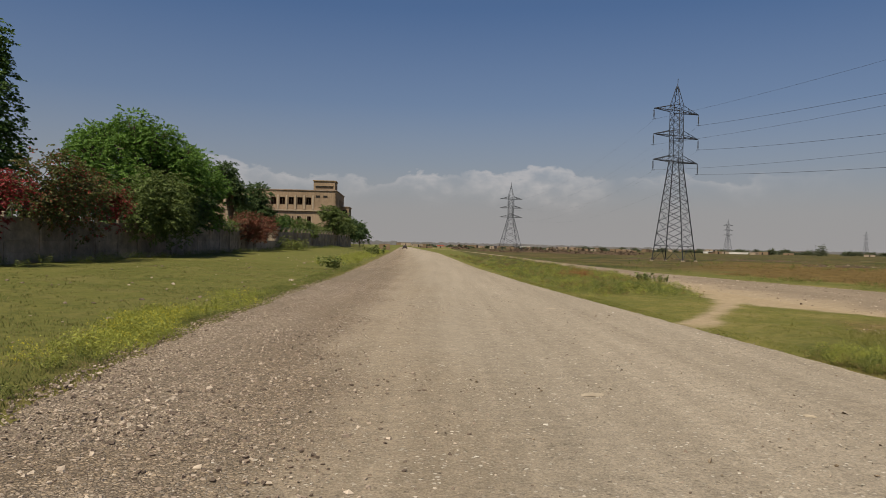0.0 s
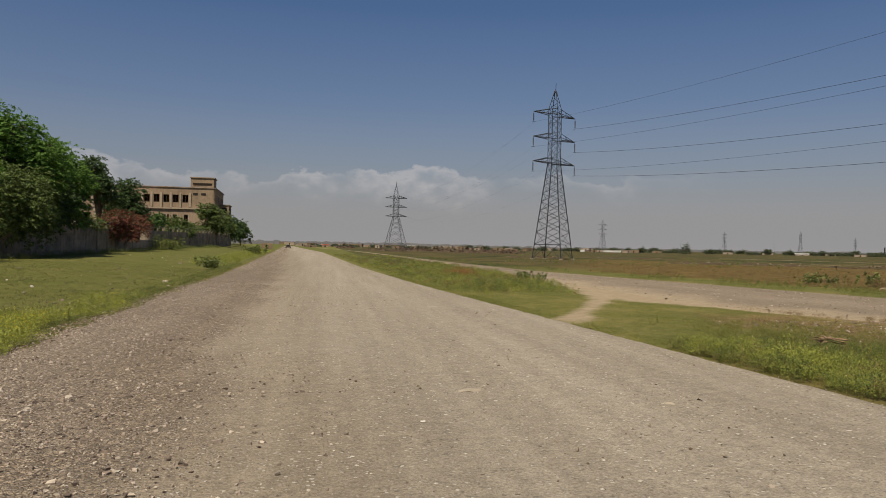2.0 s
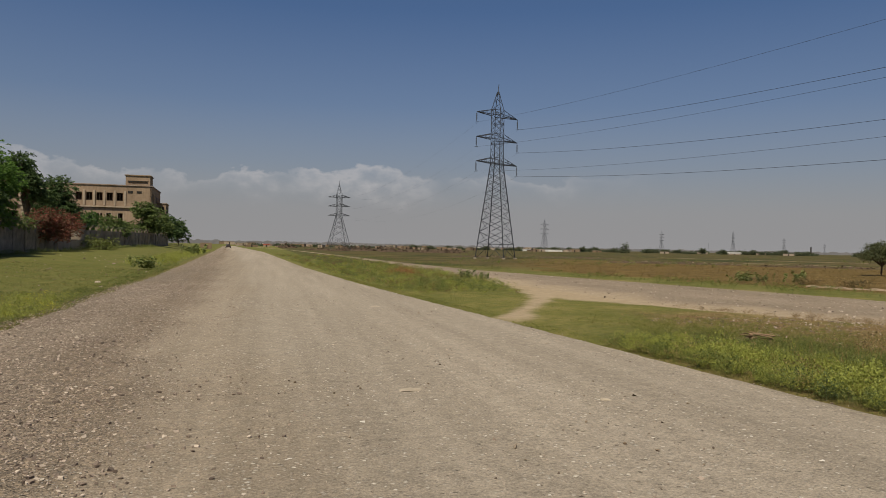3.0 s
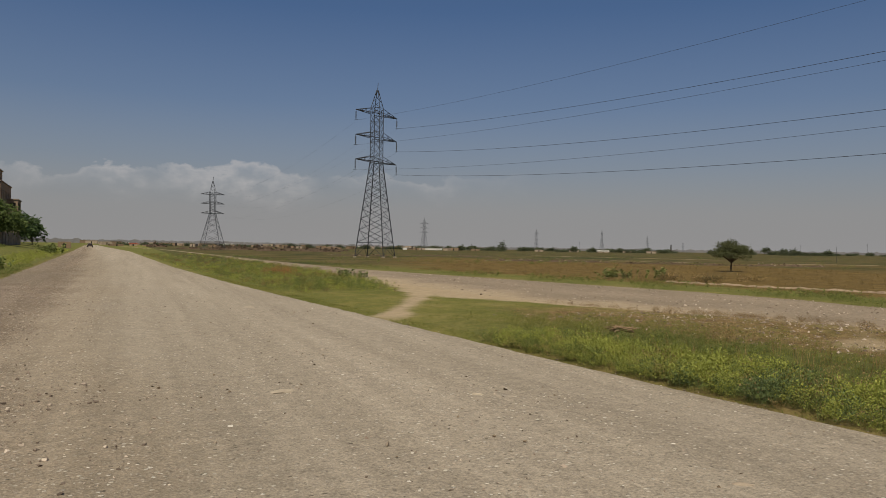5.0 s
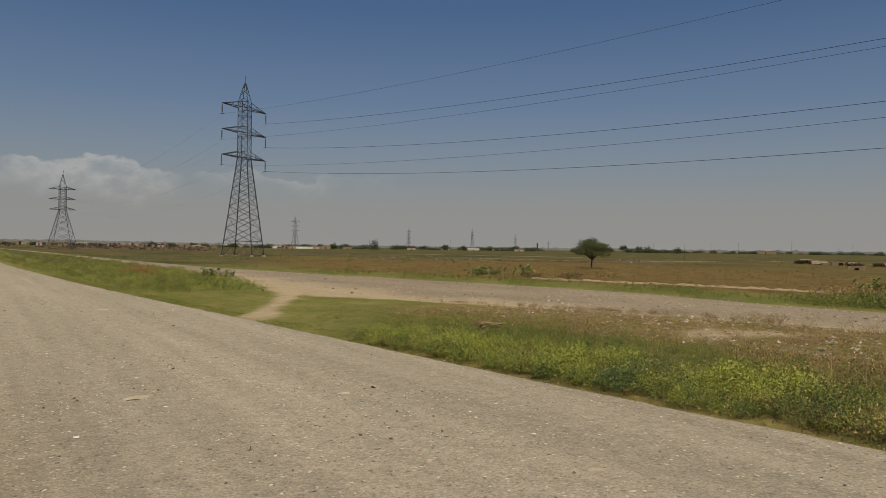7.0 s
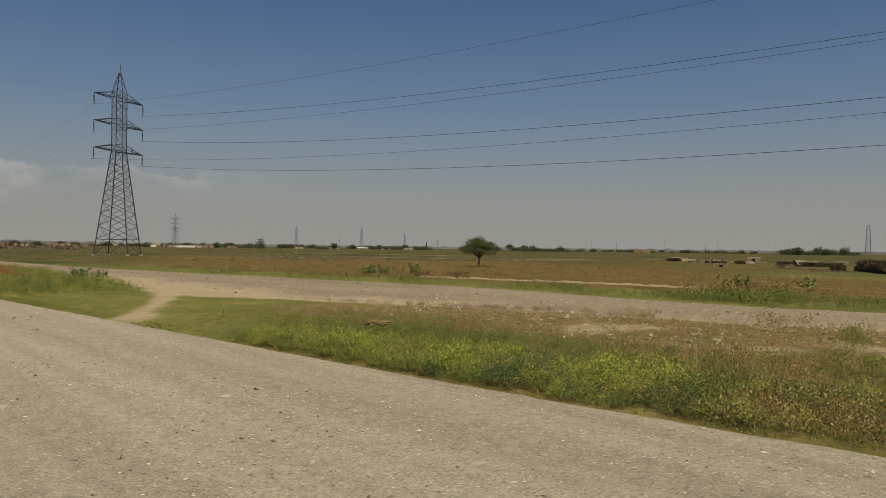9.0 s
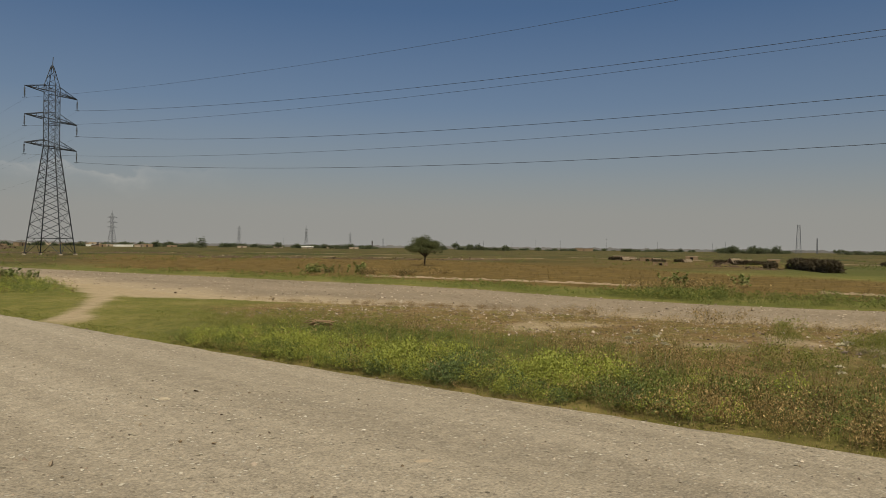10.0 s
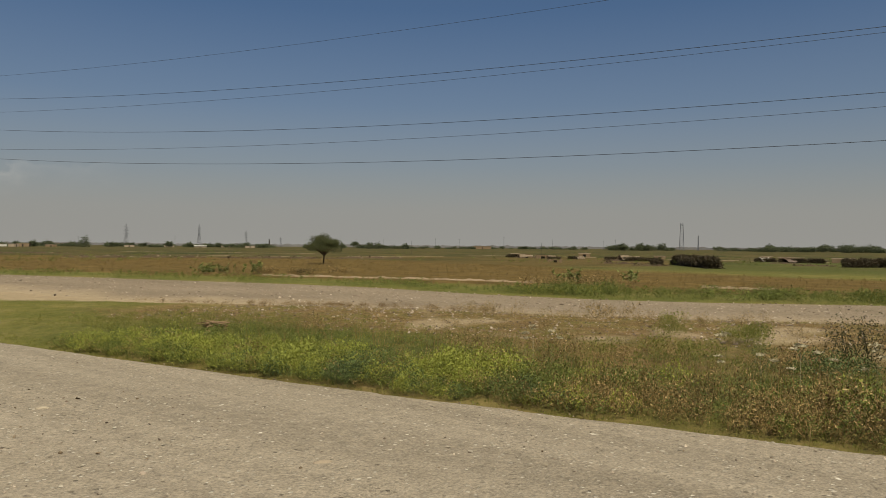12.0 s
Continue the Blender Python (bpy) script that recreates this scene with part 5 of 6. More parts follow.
    for q, t, nm, mat, lab in ((0, dome, "mustard_weeds", MAT_YELLOW, "dense yellow-green flowering weeds lining the gravel road"),
                               (1, dome, "green_weeds", MAT_TEALWEED, "dark blue-green leafy weeds low in the verge"),
                               (2, dome, "green_weeds", MAT_GREENWEED, "olive green bushy weeds along the road"),
                               (3, loose, "dry_weeds", MAT_DRYWEED, "brown drying weeds with seed heads along the road")):
        k = kind == q
        plant_stuff(nm, t, x[k], y[k], size[k], mat, lab, "weeds", r, r.uniform(0.8, 1.2, k.sum()))
    # thin filling between the bushes
    x, y, d = band(700, -3.2, 10.2, 0.0, 1.2)
    k = r.random(len(x)) < 0.35 + 0.4 * (y < 3.4)
    plant_stuff("dry_weeds", dry, x[k], y[k], r.uniform(0.35, 0.8, k.sum()), MAT_DRYWEED, "thin brown stems at the foot of the weeds", "weeds", r)
    plant_stuff("green_weeds", weed, x[~k], y[~k], r.uniform(0.35, 0.75, (~k).sum()), MAT_GREENWEED, "low leafy stems at the foot of the weeds", "weeds", r)
    # brown stalks and rank growth behind the belt
    x, y, d = band(620, -3.0, 8.2, 1.2, 3.9)
    k = r.random(len(x)) < (0.22 + 0.7 * wobble(x, y, 1.5, 2.1) + 0.3 * np.exp(-((y - 4.6) / 1.0) ** 2)) * smooth(7.5, 5.0, y) * np.where((y < 3.6) & (d < 3.1), 0.3, 1.0)
    plant_stuff("dry_weeds", loose, x[k], y[k], r.uniform(0.35, 0.8, k.sum()), MAT_DRYWEED, "brown withered weeds behind the green belt", "weeds", r, r.uniform(0.7, 1.2, k.sum()))
    x, y, d = band(420, -3.0, 11.5, 1.1, 3.4)
    k = r.random(len(x)) < 0.25 + 0.7 * wobble(x, y, 1.2, 4.0) + 0.45 * (y < 3.4)
    plant_stuff("green_weeds", dome, x[k], y[k], r.uniform(0.25, 0.62, k.sum()), MAT_GREENWEED, "low dark green clumps in the grass", "weeds", r, r.uniform(0.6, 0.95, k.sum()))
    # dark leafy patch beyond the belt, round the fallen sticks
    y = r.normal(12.2, 1.2, 170)
    x = 8.6 + r.normal(0, 1.1, 170) + (12.2 - y) * 0.35
    k = (x > ROAD_R(y) + 1.0) & (np.hypot(x - 8.3, y - 10.8) > 0.8)
    plant_stuff("green_weeds", dome, x[k], y[k], r.uniform(0.3, 0.6, k.sum()), MAT_LUSH, "fresh green leafy weeds in the grass", "weeds", r, r.uniform(0.5, 0.8, k.sum()))
    # rusty low weeds in a row along the track's near edge
    y = r.uniform(9.5, 17.8, 300)
    x = TRACK_N(y) - 0.15 - 1.3 * r.random(300) ** 1.5
    k = r.random(300) < 0.45 + 0.8 * wobble(x, y, 1.4, 1.0)
    plant_stuff("dry_weeds", loose, x[k], y[k], r.uniform(0.25, 0.55, k.sum()), MAT_RUSTWEED, "rusty brown low weeds at the edge of the track", "weeds", r, r.uniform(0.5, 0.9, k.sum()))
    # clumps on the bare stony earth
    y = r.uniform(-1.5, 9.5, 230)
    x = TRACK_N(y) - 0.5 - 4.6 * r.random(230)
    k = (x > ROAD_R(y) + 2.8) & (r.random(230) < 0.5 + 0.7 * wobble(x, y, 1.0, 3.3))
    plant_stuff("dry_weeds", loose, x[k], y[k], r.uniform(0.3, 0.75, k.sum()), MAT_DRYWEED, "dark dry clumps on the stony earth", "weeds", r, r.uniform(0.6, 1.1, k.sum()))
    spikes = weed_templates(7, 4, 12, 0.55, 0.16, 0.024, r, 0.5)
    x, y, d = band(200, -3.5, 3.8, 0.5, 2.0)
    plant_stuff("dry_stalks", spikes, x, y, r.uniform(0.5, 0.85, len(x)), MAT_DRYWEED, "thin brown seed stalks standing above the weeds", "weeds", r)
    x, y, d = band(70, 3.5, 9.5, 1.2, 3.0)
    plant_stuff("dry_stalks", spikes, x, y, r.uniform(0.5, 0.85, len(x)), MAT_DRYWEED, "thin brown seed stalks among green weeds", "weeds", r)
    # pale umbels standing above the dry weeds
    heads = []
    for _ in range(5):
        m = 40
        a, q = r.uniform(0, 6.28, m), np.sqrt(r.random(m)) * 0.042
        base = np.stack([q * np.cos(a), q * np.sin(a), 0.50 - q * q * 6 + r.normal(0, 0.004, m)], 1)
        h = leaf_quads(base, unit(r.normal(size=(m, 3)) * np.array([1, 1, 0.3])), np.full(m, 0.028), np.full(m, 0.022), r)
        st = leaf_quads(np.zeros((1, 3)), np.array([[0, 0, 1.0]]), np.array([0.5]), np.array([0.003]), r)
        heads.append(np.concatenate([h, st]))
    x, y, d = band(44, -2.0, 2.2, 0.9, 1.9)
    x2, y2, d2 = band(6, 3.6, 4.6, 1.0, 1.8)
    x, y = np.concatenate([x, x2]), np.concatenate([y, y2])
    plant_stuff("wild_carrot", heads, x, y, r.uniform(0.8, 1.15, len(x)), MAT_UMBEL, "pale round seed heads on thin stalks", "weeds", r)
    petals = weed_templates(5, 5, 7, 0.30, 0.26, 0.015, r, 0.12, stalk=0.001)
    x, y, d = band(45, 3.9, 8.8, 0.2, 1.1)
    k = r.random(len(x)) < 0.8 * np.exp(-((y - 4.8) / 0.8) ** 2) + 0.45 * np.exp(-((y - 7.2) / 1.2) ** 2)
    plant_stuff("yellow_flowers", petals, x[k], y[k], (0.85 + 0.2 * np.exp(-((y[k] - 4.8) / 0.8) ** 2)) * r.uniform(0.75, 1.05, k.sum()), MAT_BLOOM, "small yellow flowers over the weeds by the road", "flowers", r)
    # green grass behind the belt
    x, y, d = band(4000, -3, 14, 1.4, 4.2)
    k = r.random(len(x)) < zones(x, y)["lush"] * 0.9
    plant_stuff("green_grass", tall, x[k], y[k], r.uniform(0.14, 0.34, k.sum()), MAT_LUSH, "green grass between the road and the track", "grass", r)
    x, y, d = band(4200, -3, 14, 1.4, 5.5)
    k = r.random(len(x)) < 0.75
    plant_stuff("short_grass", grass, x[k], y[k], r.uniform(0.3, 0.65, k.sum()), MAT_LUSH, "yellowing grass between the road and the track", "grass", r)
    x, y, d = band(240, 8.2, 10.8, 0.9, 3.4)
    plant_stuff("green_weeds", weed, x, y, r.uniform(0.25, 0.55, len(x)), MAT_GREENWEED, "low green weeds on the grassy verge", "weeds", r)
    # short grass at the edges of path and road, farther on
    x, y, d = band(6000, 9, 34, -0.05, 6.0)
    z = zones(x, y)
    k = (r.random(len(x)) < (1 - z["sand"]) * (1 - 0.8 * z["dry"])) & (x < TRACK_N(y) - 0.1) & (z["sand"] < 0.4)
    plant_stuff("short_grass", grass, x[k], y[k], r.uniform(0.2, 0.42, k.sum()), MAT_LUSH, "short yellowing grass on the verge", "grass", r)
    x, y, d = band(1500, 23, 60, 0.15, 8.0)
    k = (zones(x, y)["sand"] < 0.2) & (x < TRACK_N(y) - 0.2) & (r.random(len(x)) < 0.55 + 0.45 * wobble(x, y, 0.8, 0.2))
    plant_stuff("green_weeds", low, x[k], y[k], r.uniform(0.3, 0.75, k.sum()), MAT_YELLOW, "yellow-green weeds on the strip between the tracks", "weeds", r)
    x, y, d = band(700, 23, 70, 0.3, 8.5)
    k = (zones(x, y)["sand"] < 0.2) & (x < TRACK_N(y) - 0.1) & (r.random(len(x)) < 0.6)
    plant_stuff("green_weeds", low, x[k], y[k], r.uniform(0.3, 0.8, k.sum()), MAT_GREENWEED, "dark weeds on the strip between the tracks", "weeds", r)
    x, y, d = band(800, 22, 60, 0.3, 7.5)
    k = (zones(x, y)["sand"] < 0.2) & (x < TRACK_N(y) - 0.1) & (r.random(len(x)) < 0.2 + 0.6 * wobble(x, y, 0.7, 3.2) + 0.7 * np.exp(-((x - 7.2) ** 2 + (y - 36.5) ** 2) / 3))
    plant_stuff("dry_weeds", low_dry, x[k], y[k], r.uniform(0.4, 0.9, k.sum()), MAT_RUSTWEED, "rusty brown weeds on the strip between the tracks", "weeds", r)
    y = 24.5 + 90 * r.random(1500) ** 1.5
    x = ROAD_R(y) + 0.25 + (TRACK_N(y) - ROAD_R(y) - 0.4) * r.random(1500)
    z = zones(x, y)["sand"]
    g = wobble(x, y, 0.7, 3.2)
    keep = (z < 0.2) & (r.random(1500) < 0.55 + 0.5 * wobble(x, y, 1.1, 0.2) + 0.3 * (x - ROAD_R(y) < 1.6))
    kind = np.where(r.random(1500) < 0.30 + 0.6 * g, 2, np.where(r.random(1500) < 0.68, 1, 0))
    for q, mat, lab in ((0, MAT_YELLOW, "yellow-green bushy weeds on the strip between road and track"), (1, MAT_GREENWEED, "olive bushy weeds on the strip between road and track"), (2, MAT_RUSTWEED, "rust brown withered weeds on the strip between road and track")):
        k = keep & (kind == q)
        plant_stuff("strip_weeds", dome if q < 2 else loose, x[k], y[k], r.uniform(0.45, 1.1, k.sum()), mat, lab, "weeds", r, r.uniform(0.6, 1.0, k.sum()))
    # one reddish withered clump on the strip
    xs, ys = r.normal(7.1, 0.45, 18), r.normal(38.5, 1.0, 18)
    plant_stuff("red_weeds", loose, xs, ys, r.uniform(0.8, 1.25, 18), MAT_REDWEED, "reddish brown withered weeds between road and track", "weeds", r)
    # straw tufts over the dry earth
    y = r.uniform(-2, 16, 2000)
    x = TRACK_N(y) + 0.3 - 6.0 * r.random(2000)
    k = (x > ROAD_R(y) + 2.4) & (r.random(2000) < 0.45 + 0.7 * wobble(x, y, 1.3, 0.7)) & (zones(x, y)["sand"] < 0.6)
    plant_stuff("straw_tufts", grass, x[k], y[k], r.uniform(0.35, 0.75, k.sum()), MAT_STRAW, "pale straw tufts on the dry earth", "grass", r)
    # dry stalks over the bare earth
    y = r.uniform(-1, 15.5, 900)
    x = TRACK_N(y) - 5.5 * r.random(900) + 0.2
    k = (x > ROAD_R(y) + 2.6) & (r.random(900) < 0.35 + 0.7 * wobble(x, y, 1.6, 2.0)) & (zones(x, y)["sand"] < 0.5)
    plant_stuff("dry_stalks", low_dry, x[k], y[k], r.uniform(0.18, 0.45, k.sum()), MAT_DRYWEED, "withered brown stalks on dry earth", "weeds", r, r.uniform(0.5, 1.0, k.sum()))
    for nm, mat, spots, lab in (("green_weeds", MAT_LUSH, ((12.8, 2.9, 0.3, 16), (12.9, 4.1, 0.18, 6), (14.6, 4.7, 0.25, 6), (10.2, 3.4, 0.5, 12)), "yellow-green clumps of weeds on bare earth"),
                                ("dry_weeds", MAT_DRYWEED, ((10.9, 1.6, 0.4, 14), (9.7, 9.6, 0.5, 10), (15.2, 6.3, 0.6, 12), (13.9, 8.8, 0.4, 8)), "dark dry clumps of weeds on bare earth")):
        xs = np.concatenate([r.normal(a, s, n) for a, b, s, n in spots])
        ys = np.concatenate([r.normal(b, s * 0.7, n) for a, b, s, n in spots])
        plant_stuff(nm, dome if nm[0] == "g" else loose, xs, ys, r.uniform(0.5, 0.95, len(xs)), mat, lab, "weeds", r)
    xs = np.concatenate([r.normal(a, q, n) for a, b, q, n in ((10.5, -0.4, 0.7, 36), (9.8, 1.3, 0.5, 12))])
    ys = np.concatenate([r.normal(b, q, n) for a, b, q, n in ((10.5, -0.4, 0.7, 36), (9.8, 1.3, 0.5, 12))])
    plant_stuff("green_weeds", dome, xs, ys, r.uniform(0.6, 1.0, len(xs)), MAT_TEALWEED, "dark rank weeds behind the dry belt", "weeds", r)
    twigs = weed_templates(1, 44, 34, 0.72, 0.40, 0.032, r, 0.8)
    plant_stuff("dead_shrub", twigs, np.array([10.75]), np.array([1.05]), np.array([1.0]), MAT_DARKTWIG, "dark wispy thorny shrub in the verge", "shrub", r)
    # far side of the track
    y = r.uniform(-4, 11.5, 210)
    x = TRACK_F(y) + 0.7 + 3.0 * r.random(210)
    k = r.random(210) < 0.55 + 0.6 * wobble(x, y, 0.7, 1.9)
    plant_stuff("green_weeds", dome, x[k], y[k], r.uniform(0.9, 1.7, k.sum()), MAT_GREENWEED, "leafy green weeds along the far side of the track", "weeds", r, r.uniform(0.6, 0.9, k.sum()))
    xs = np.concatenate([r.normal(a, 0.3, 5) for a in (25.9, 27.4, 28.6, 26.8)])
    ys = np.concatenate([r.normal(b, 0.3, 5) for b in (33.4, 29.3, 13.6, 31.6)])
    plant_stuff("dry_weeds", loose, xs, ys, r.uniform(0.8, 1.3, len(xs)), MAT_DARKTWIG, "dark twiggy bushes beside the field", "weeds", r)
    y = np.concatenate([r.uniform(-4, 14, 750), r.uniform(-2, 45, 1300), r.uniform(45, 110, 300)])
    d = r.uniform(0.0, 3.6, len(y))
    x = TRACK_F(y) + d
    k = r.random(len(y)) < 0.4 + 0.8 * wobble(x, y, 0.6, 0.9)
    plant_stuff("green_weeds", low, x[k], y[k], r.uniform(0.35, 1.0, k.sum()), MAT_GREENWEED, "green weeds along the far side of the track", "weeds", r)
    y = r.uniform(-3, 13, 700)
    x = TRACK_F(y) + 0.5 + 3.2 * r.random(700)
    k = r.random(700) < 0.15 + 1.1 * wobble(x, y, 0.55, 1.9)
    plant_stuff("mustard_weeds", low, x[k], y[k], r.uniform(0.6, 1.1, k.sum()), MAT_LUSH, "bright green weeds along the far side of the track", "weeds", r)
    plant_stuff("green_weeds", low, x[k] + r.normal(0, 0.4, k.sum()), y[k] + r.normal(0, 0.4, k.sum()), r.uniform(0.7, 1.2, k.sum()), MAT_GREENWEED, "rank dark green weeds along the far side of the track", "weeds", r)
    xs = np.concatenate([r.normal(a, s, n) for a, b, s, n in ((27.8, 29.4, 0.35, 40), (26.9, 31.4, 0.3, 26), (26.6, 13.5, 0.7, 60), (28.5, 12.5, 0.8, 60), (31.0, 30.0, 0.3, 20))])
    ys = np.concatenate([r.normal(b, s, n) for a, b, s, n in ((27.8, 29.4, 0.35, 40), (26.9, 31.4, 0.3, 26), (26.6, 13.5, 0.7, 60), (28.5, 12.5, 0.8, 60), (31.0, 30.0, 0.3, 20))])
    plant_stuff("dry_weeds", low_dry, xs, ys, r.uniform(0.9, 1.5, len(xs)), MAT_DRYWEED, "brown brushy weeds beside the field", "weeds", r)
    # scrub over the plain
    n = 2300
    a, q = r.uniform(0.25, 1.65, n), 75 + 330 * r.random(n) ** 1.6
    x, y = q * np.sin(a), q * np.cos(a)
    k = (r.random(n) < 0.5 + 0.6 * wobble(x, y, 0.05, 0.7)) & (np.hypot(x - T1[0], y - T1[1]) > 6)
    plant_stuff("scrub", low, x[k], y[k], r.uniform(0.7, 2.2, k.sum()), MAT_GREENWEED, "low dark scrub scattered over the plain", "scrub", r, r.uniform(0.5, 0.9, k.sum()))
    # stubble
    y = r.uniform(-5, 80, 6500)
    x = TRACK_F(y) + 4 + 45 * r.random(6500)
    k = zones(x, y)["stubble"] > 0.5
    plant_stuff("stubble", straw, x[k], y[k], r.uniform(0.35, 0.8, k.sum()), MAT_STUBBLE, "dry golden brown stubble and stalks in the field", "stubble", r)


def lawn_plants():
    r = np.random.default_rng(78)
    grass = tuft_templates(8, 7, 0.065, 0.9, 0.012, r, 0.06)
    weed = weed_templates(6, 5, 12, 0.26, 0.2, 0.044, r)
    bloom = weed_templates(6, 6, 20, 0.28, 0.26, 0.036, r, 0.45)
    n = 12500
    y = 5 + 40 * r.random(n) ** 1.4
    d = -0.1 + 12 * r.random(n) ** 1.3
    x = ROAD_L(y) - d
    k = r.random(n) < 0.55 + 0.45 * wobble(x, y, 0.9, 0.4)
    plant_stuff("lawn_grass", grass, x[k], y[k], r.uniform(0.5, 1.2, k.sum()), MAT_GRASS, "short olive grass beside the road", "grass", r)
    n = 520
    y = 8.5 + 13 * r.random(n)
    x = ROAD_L(y) - 0.15 - 1.1 * r.random(n) ** 1.2 - 0.25 * np.sin(y)
    k = r.random(n) < np.exp(-((y - 12.6) / 2.6) ** 2) + 0.2
    plant_stuff("mustard_weeds", bloom, x[k], y[k], r.uniform(0.5, 1.0, k.sum()), MAT_YELLOW, "yellow-green weeds at the edge of the lawn", "weeds", r)
    petals = weed_templates(5, 5, 7, 0.27, 0.26, 0.026, r, 0.12, stalk=0.001)
    k = r.random(n) < 0.8 * np.exp(-((y - 12.8) / 2.4) ** 2) + 0.06
    plant_stuff("yellow_flowers", petals, x[k], y[k], r.uniform(0.6, 1.05, k.sum()), MAT_BLOOM, "small bright yellow flowers on weeds by the lawn", "flowers", r)
    n = 640
    y = 6 + 50 * r.random(n) ** 1.3
    x = ROAD_L(y) - 0.05 - 1.0 * r.random(n) ** 1.5
    plant_stuff("green_weeds", weed, x, y, r.uniform(0.25, 0.6, n), MAT_GREENWEED, "low green weeds where grass meets gravel", "weeds", r)
    n = 480
    y = 25 + 100 * r.random(n)
    x = WALL_X + 0.3 + 2.2 * r.random(n) ** 1.6
    plant_stuff("green_weeds", weed, x, y, r.uniform(0.6, 1.7, n), MAT_GREENWEED, "rank weeds growing at the foot of the wall", "weeds", r)
    n = 500
    y = 50 + 110 * r.random(n)
    x = ROAD_L(y) - 0.5 - 3 * r.random(n)
    plant_stuff("green_weeds", weed, x, y, r.uniform(0.8, 1.8, n), MAT_YELLOW, "weeds along the road margin", "weeds", r)


verge_plants()
lawn_plants()


def fallen_sticks():
    root = tagged(new("stick_pile"), "small pile of broken brown sticks in the grass", "sticks")
    root.matrix_basis = pose(8.3, 10.8, float(ground_z(8.3, 10.8)) + 0.03) @ Matrix.Diagonal((0.75, 0.75, 0.75, 1))
    pr = random.Random(5)
    for i in range(14):
        bm = bmesh.new()
        a, L = pr.uniform(-0.5, 0.5) + (0.2 if i % 2 else 2.8), pr.uniform(0.15, 0.36)
        c = Vector((pr.uniform(-0.12, 0.12), pr.uniform(-0.08, 0.08), 0.09 + pr.uniform(0, 0.08)))
        d = Vector((math.cos(a), math.sin(a), pr.uniform(-0.1, 0.35))) * L
        tube(bm, [c - d, c + Vector((0, 0, 0.01)), c + d], [0.022, 0.018, 0.008], 5)
        part("stick", bm, MAT_RUSTWOOD, root)


MAT_RUSTWOOD = plaster_material("rust_brown_wood", (0.26, 0.17, 0.10), (0.15, 0.10, 0.06), 6.0)
fallen_sticks()


# the pale earth ridge at the field's edge
def bund(p0, p1, w, h, label):
    n = 60
    a, b = np.array(p0), np.array(p1)
    d = (b - a) / np.linalg.norm(b - a)
    s = np.array([-d[1], d[0]])
    verts, faces = [], []
    prof = ((-1, -0.05), (-0.45, 0.8), (0.0, 1.0), (0.45, 0.8), (1, -0.05))
    for i in range(n + 1):
        c = a + (b - a) * i / n
        c = c + s * 0.06 * math.sin(i * 0.33) + s * 0.02 * math.sin(i * 1.7)
        hh = h * (0.75 + 0.35 * math.sin(i * 0.9) * math.sin(i * 0.37))
        for u, v in prof:
            q = c + s * u * w
            verts.append((q[0], q[1], float(ground_z(q[0], q[1])) + v * hh))
    k = len(prof)
    for i in range(n):
        for j in range(k - 1):
            faces.append((i * k + j, i * k + j + 1, (i + 1) * k + j + 1, (i + 1) * k + j))
    tagged(new("earth_bund", array_mesh("earth_bund", verts, faces, MAT_BUND, True)), label, "bund", kind="structure")


MAT_BUND = plaster_material("pale_earth", (0.29, 0.215, 0.145), (0.22, 0.16, 0.105), 0.7)
for a, b in (((25.9, 30.5), (28.2, 21.8)), ((28.2, 21.8), (29.5, 14.6)), ((30.3, 8.8), (30.5, 6.0))):
    bund(a, b, 0.09, 0.10, "low pale earth ridge along the stubble field")

for a, b, w in (((47.0, 118), (54.0, 126), 0.5), ((56.0, 150), (66.0, 128), 0.6), ((30.0, 190), (44.0, 160), 0.6), ((70.0, 118), (84.0, 104), 0.6), ((36.0, 120), (43.0, 112), 0.35)):
    p, q = ((r_ * math.sin(radians(z_)), r_ * math.cos(radians(z_))) for z_, r_ in (a, b))
    bund(p, q, w, 0.05, "faint pale footpath across the plain")

# ---------------------------------------------------------------- rubble, huts and brushwood on the plain


MAT_CORE = plaster_material("dark_earth", (0.062, 0.042, 0.027), (0.115, 0.080, 0.052), 0.6)


def rubble(x, y, length, depth, height, turn, n, seed, label="heap of broken stone and earth on the plain", mat=None):
    r = np.random.default_rng(seed)
    root = tagged(new("rubble_heap"), label, "rubble", "rubble heaps")
    root.matrix_basis = pose(x, y, float(ground_z(x, y)) - 0.02, 0, 0, turn)
    u, v = r.uniform(-1, 1, n), r.normal(0, 0.4, n)
    prof = (0.35 + 0.65 * np.abs(np.sin(u * 5 + seed))) * np.clip(1 - u * u, 0, 1) ** 0.4
    z = np.clip(height * prof * (1 - np.abs(v)) * r.random(n), 0, None)
    size = height * r.uniform(0.09, 0.25, n)
    ob = stones("rubble", np.stack([u * length / 2, v * depth / 2], 1), z, size, mat or MAT_RUBBLE, "", 0.65, 0.2)
    ob.parent = root
    del ob["category"]
    nu, nv = 24, 6
    bm = bmesh.new()
    grid = []
    for i in range(nu + 1):
        a = 2 * i / nu - 1
        h = height * 0.62 * (0.35 + 0.65 * abs(math.sin(a * 5 + seed))) * max(1 - a * a, 0) ** 0.4
        grid.append([bm.verts.new((a * length / 2, (2 * j / nv - 1) * depth * 0.38, h * (1 - abs(2 * j / nv - 1) ** 1.6) * r.uniform(0.75, 1.15) - 0.04)) for j in range(nv + 1)])
    for i in range(nu):
        for j in range(nv):
            bm.faces.new((grid[i][j], grid[i + 1][j], grid[i + 1][j + 1], grid[i][j + 1]))
    part("earth_core", bm, MAT_CORE, root)
    return root


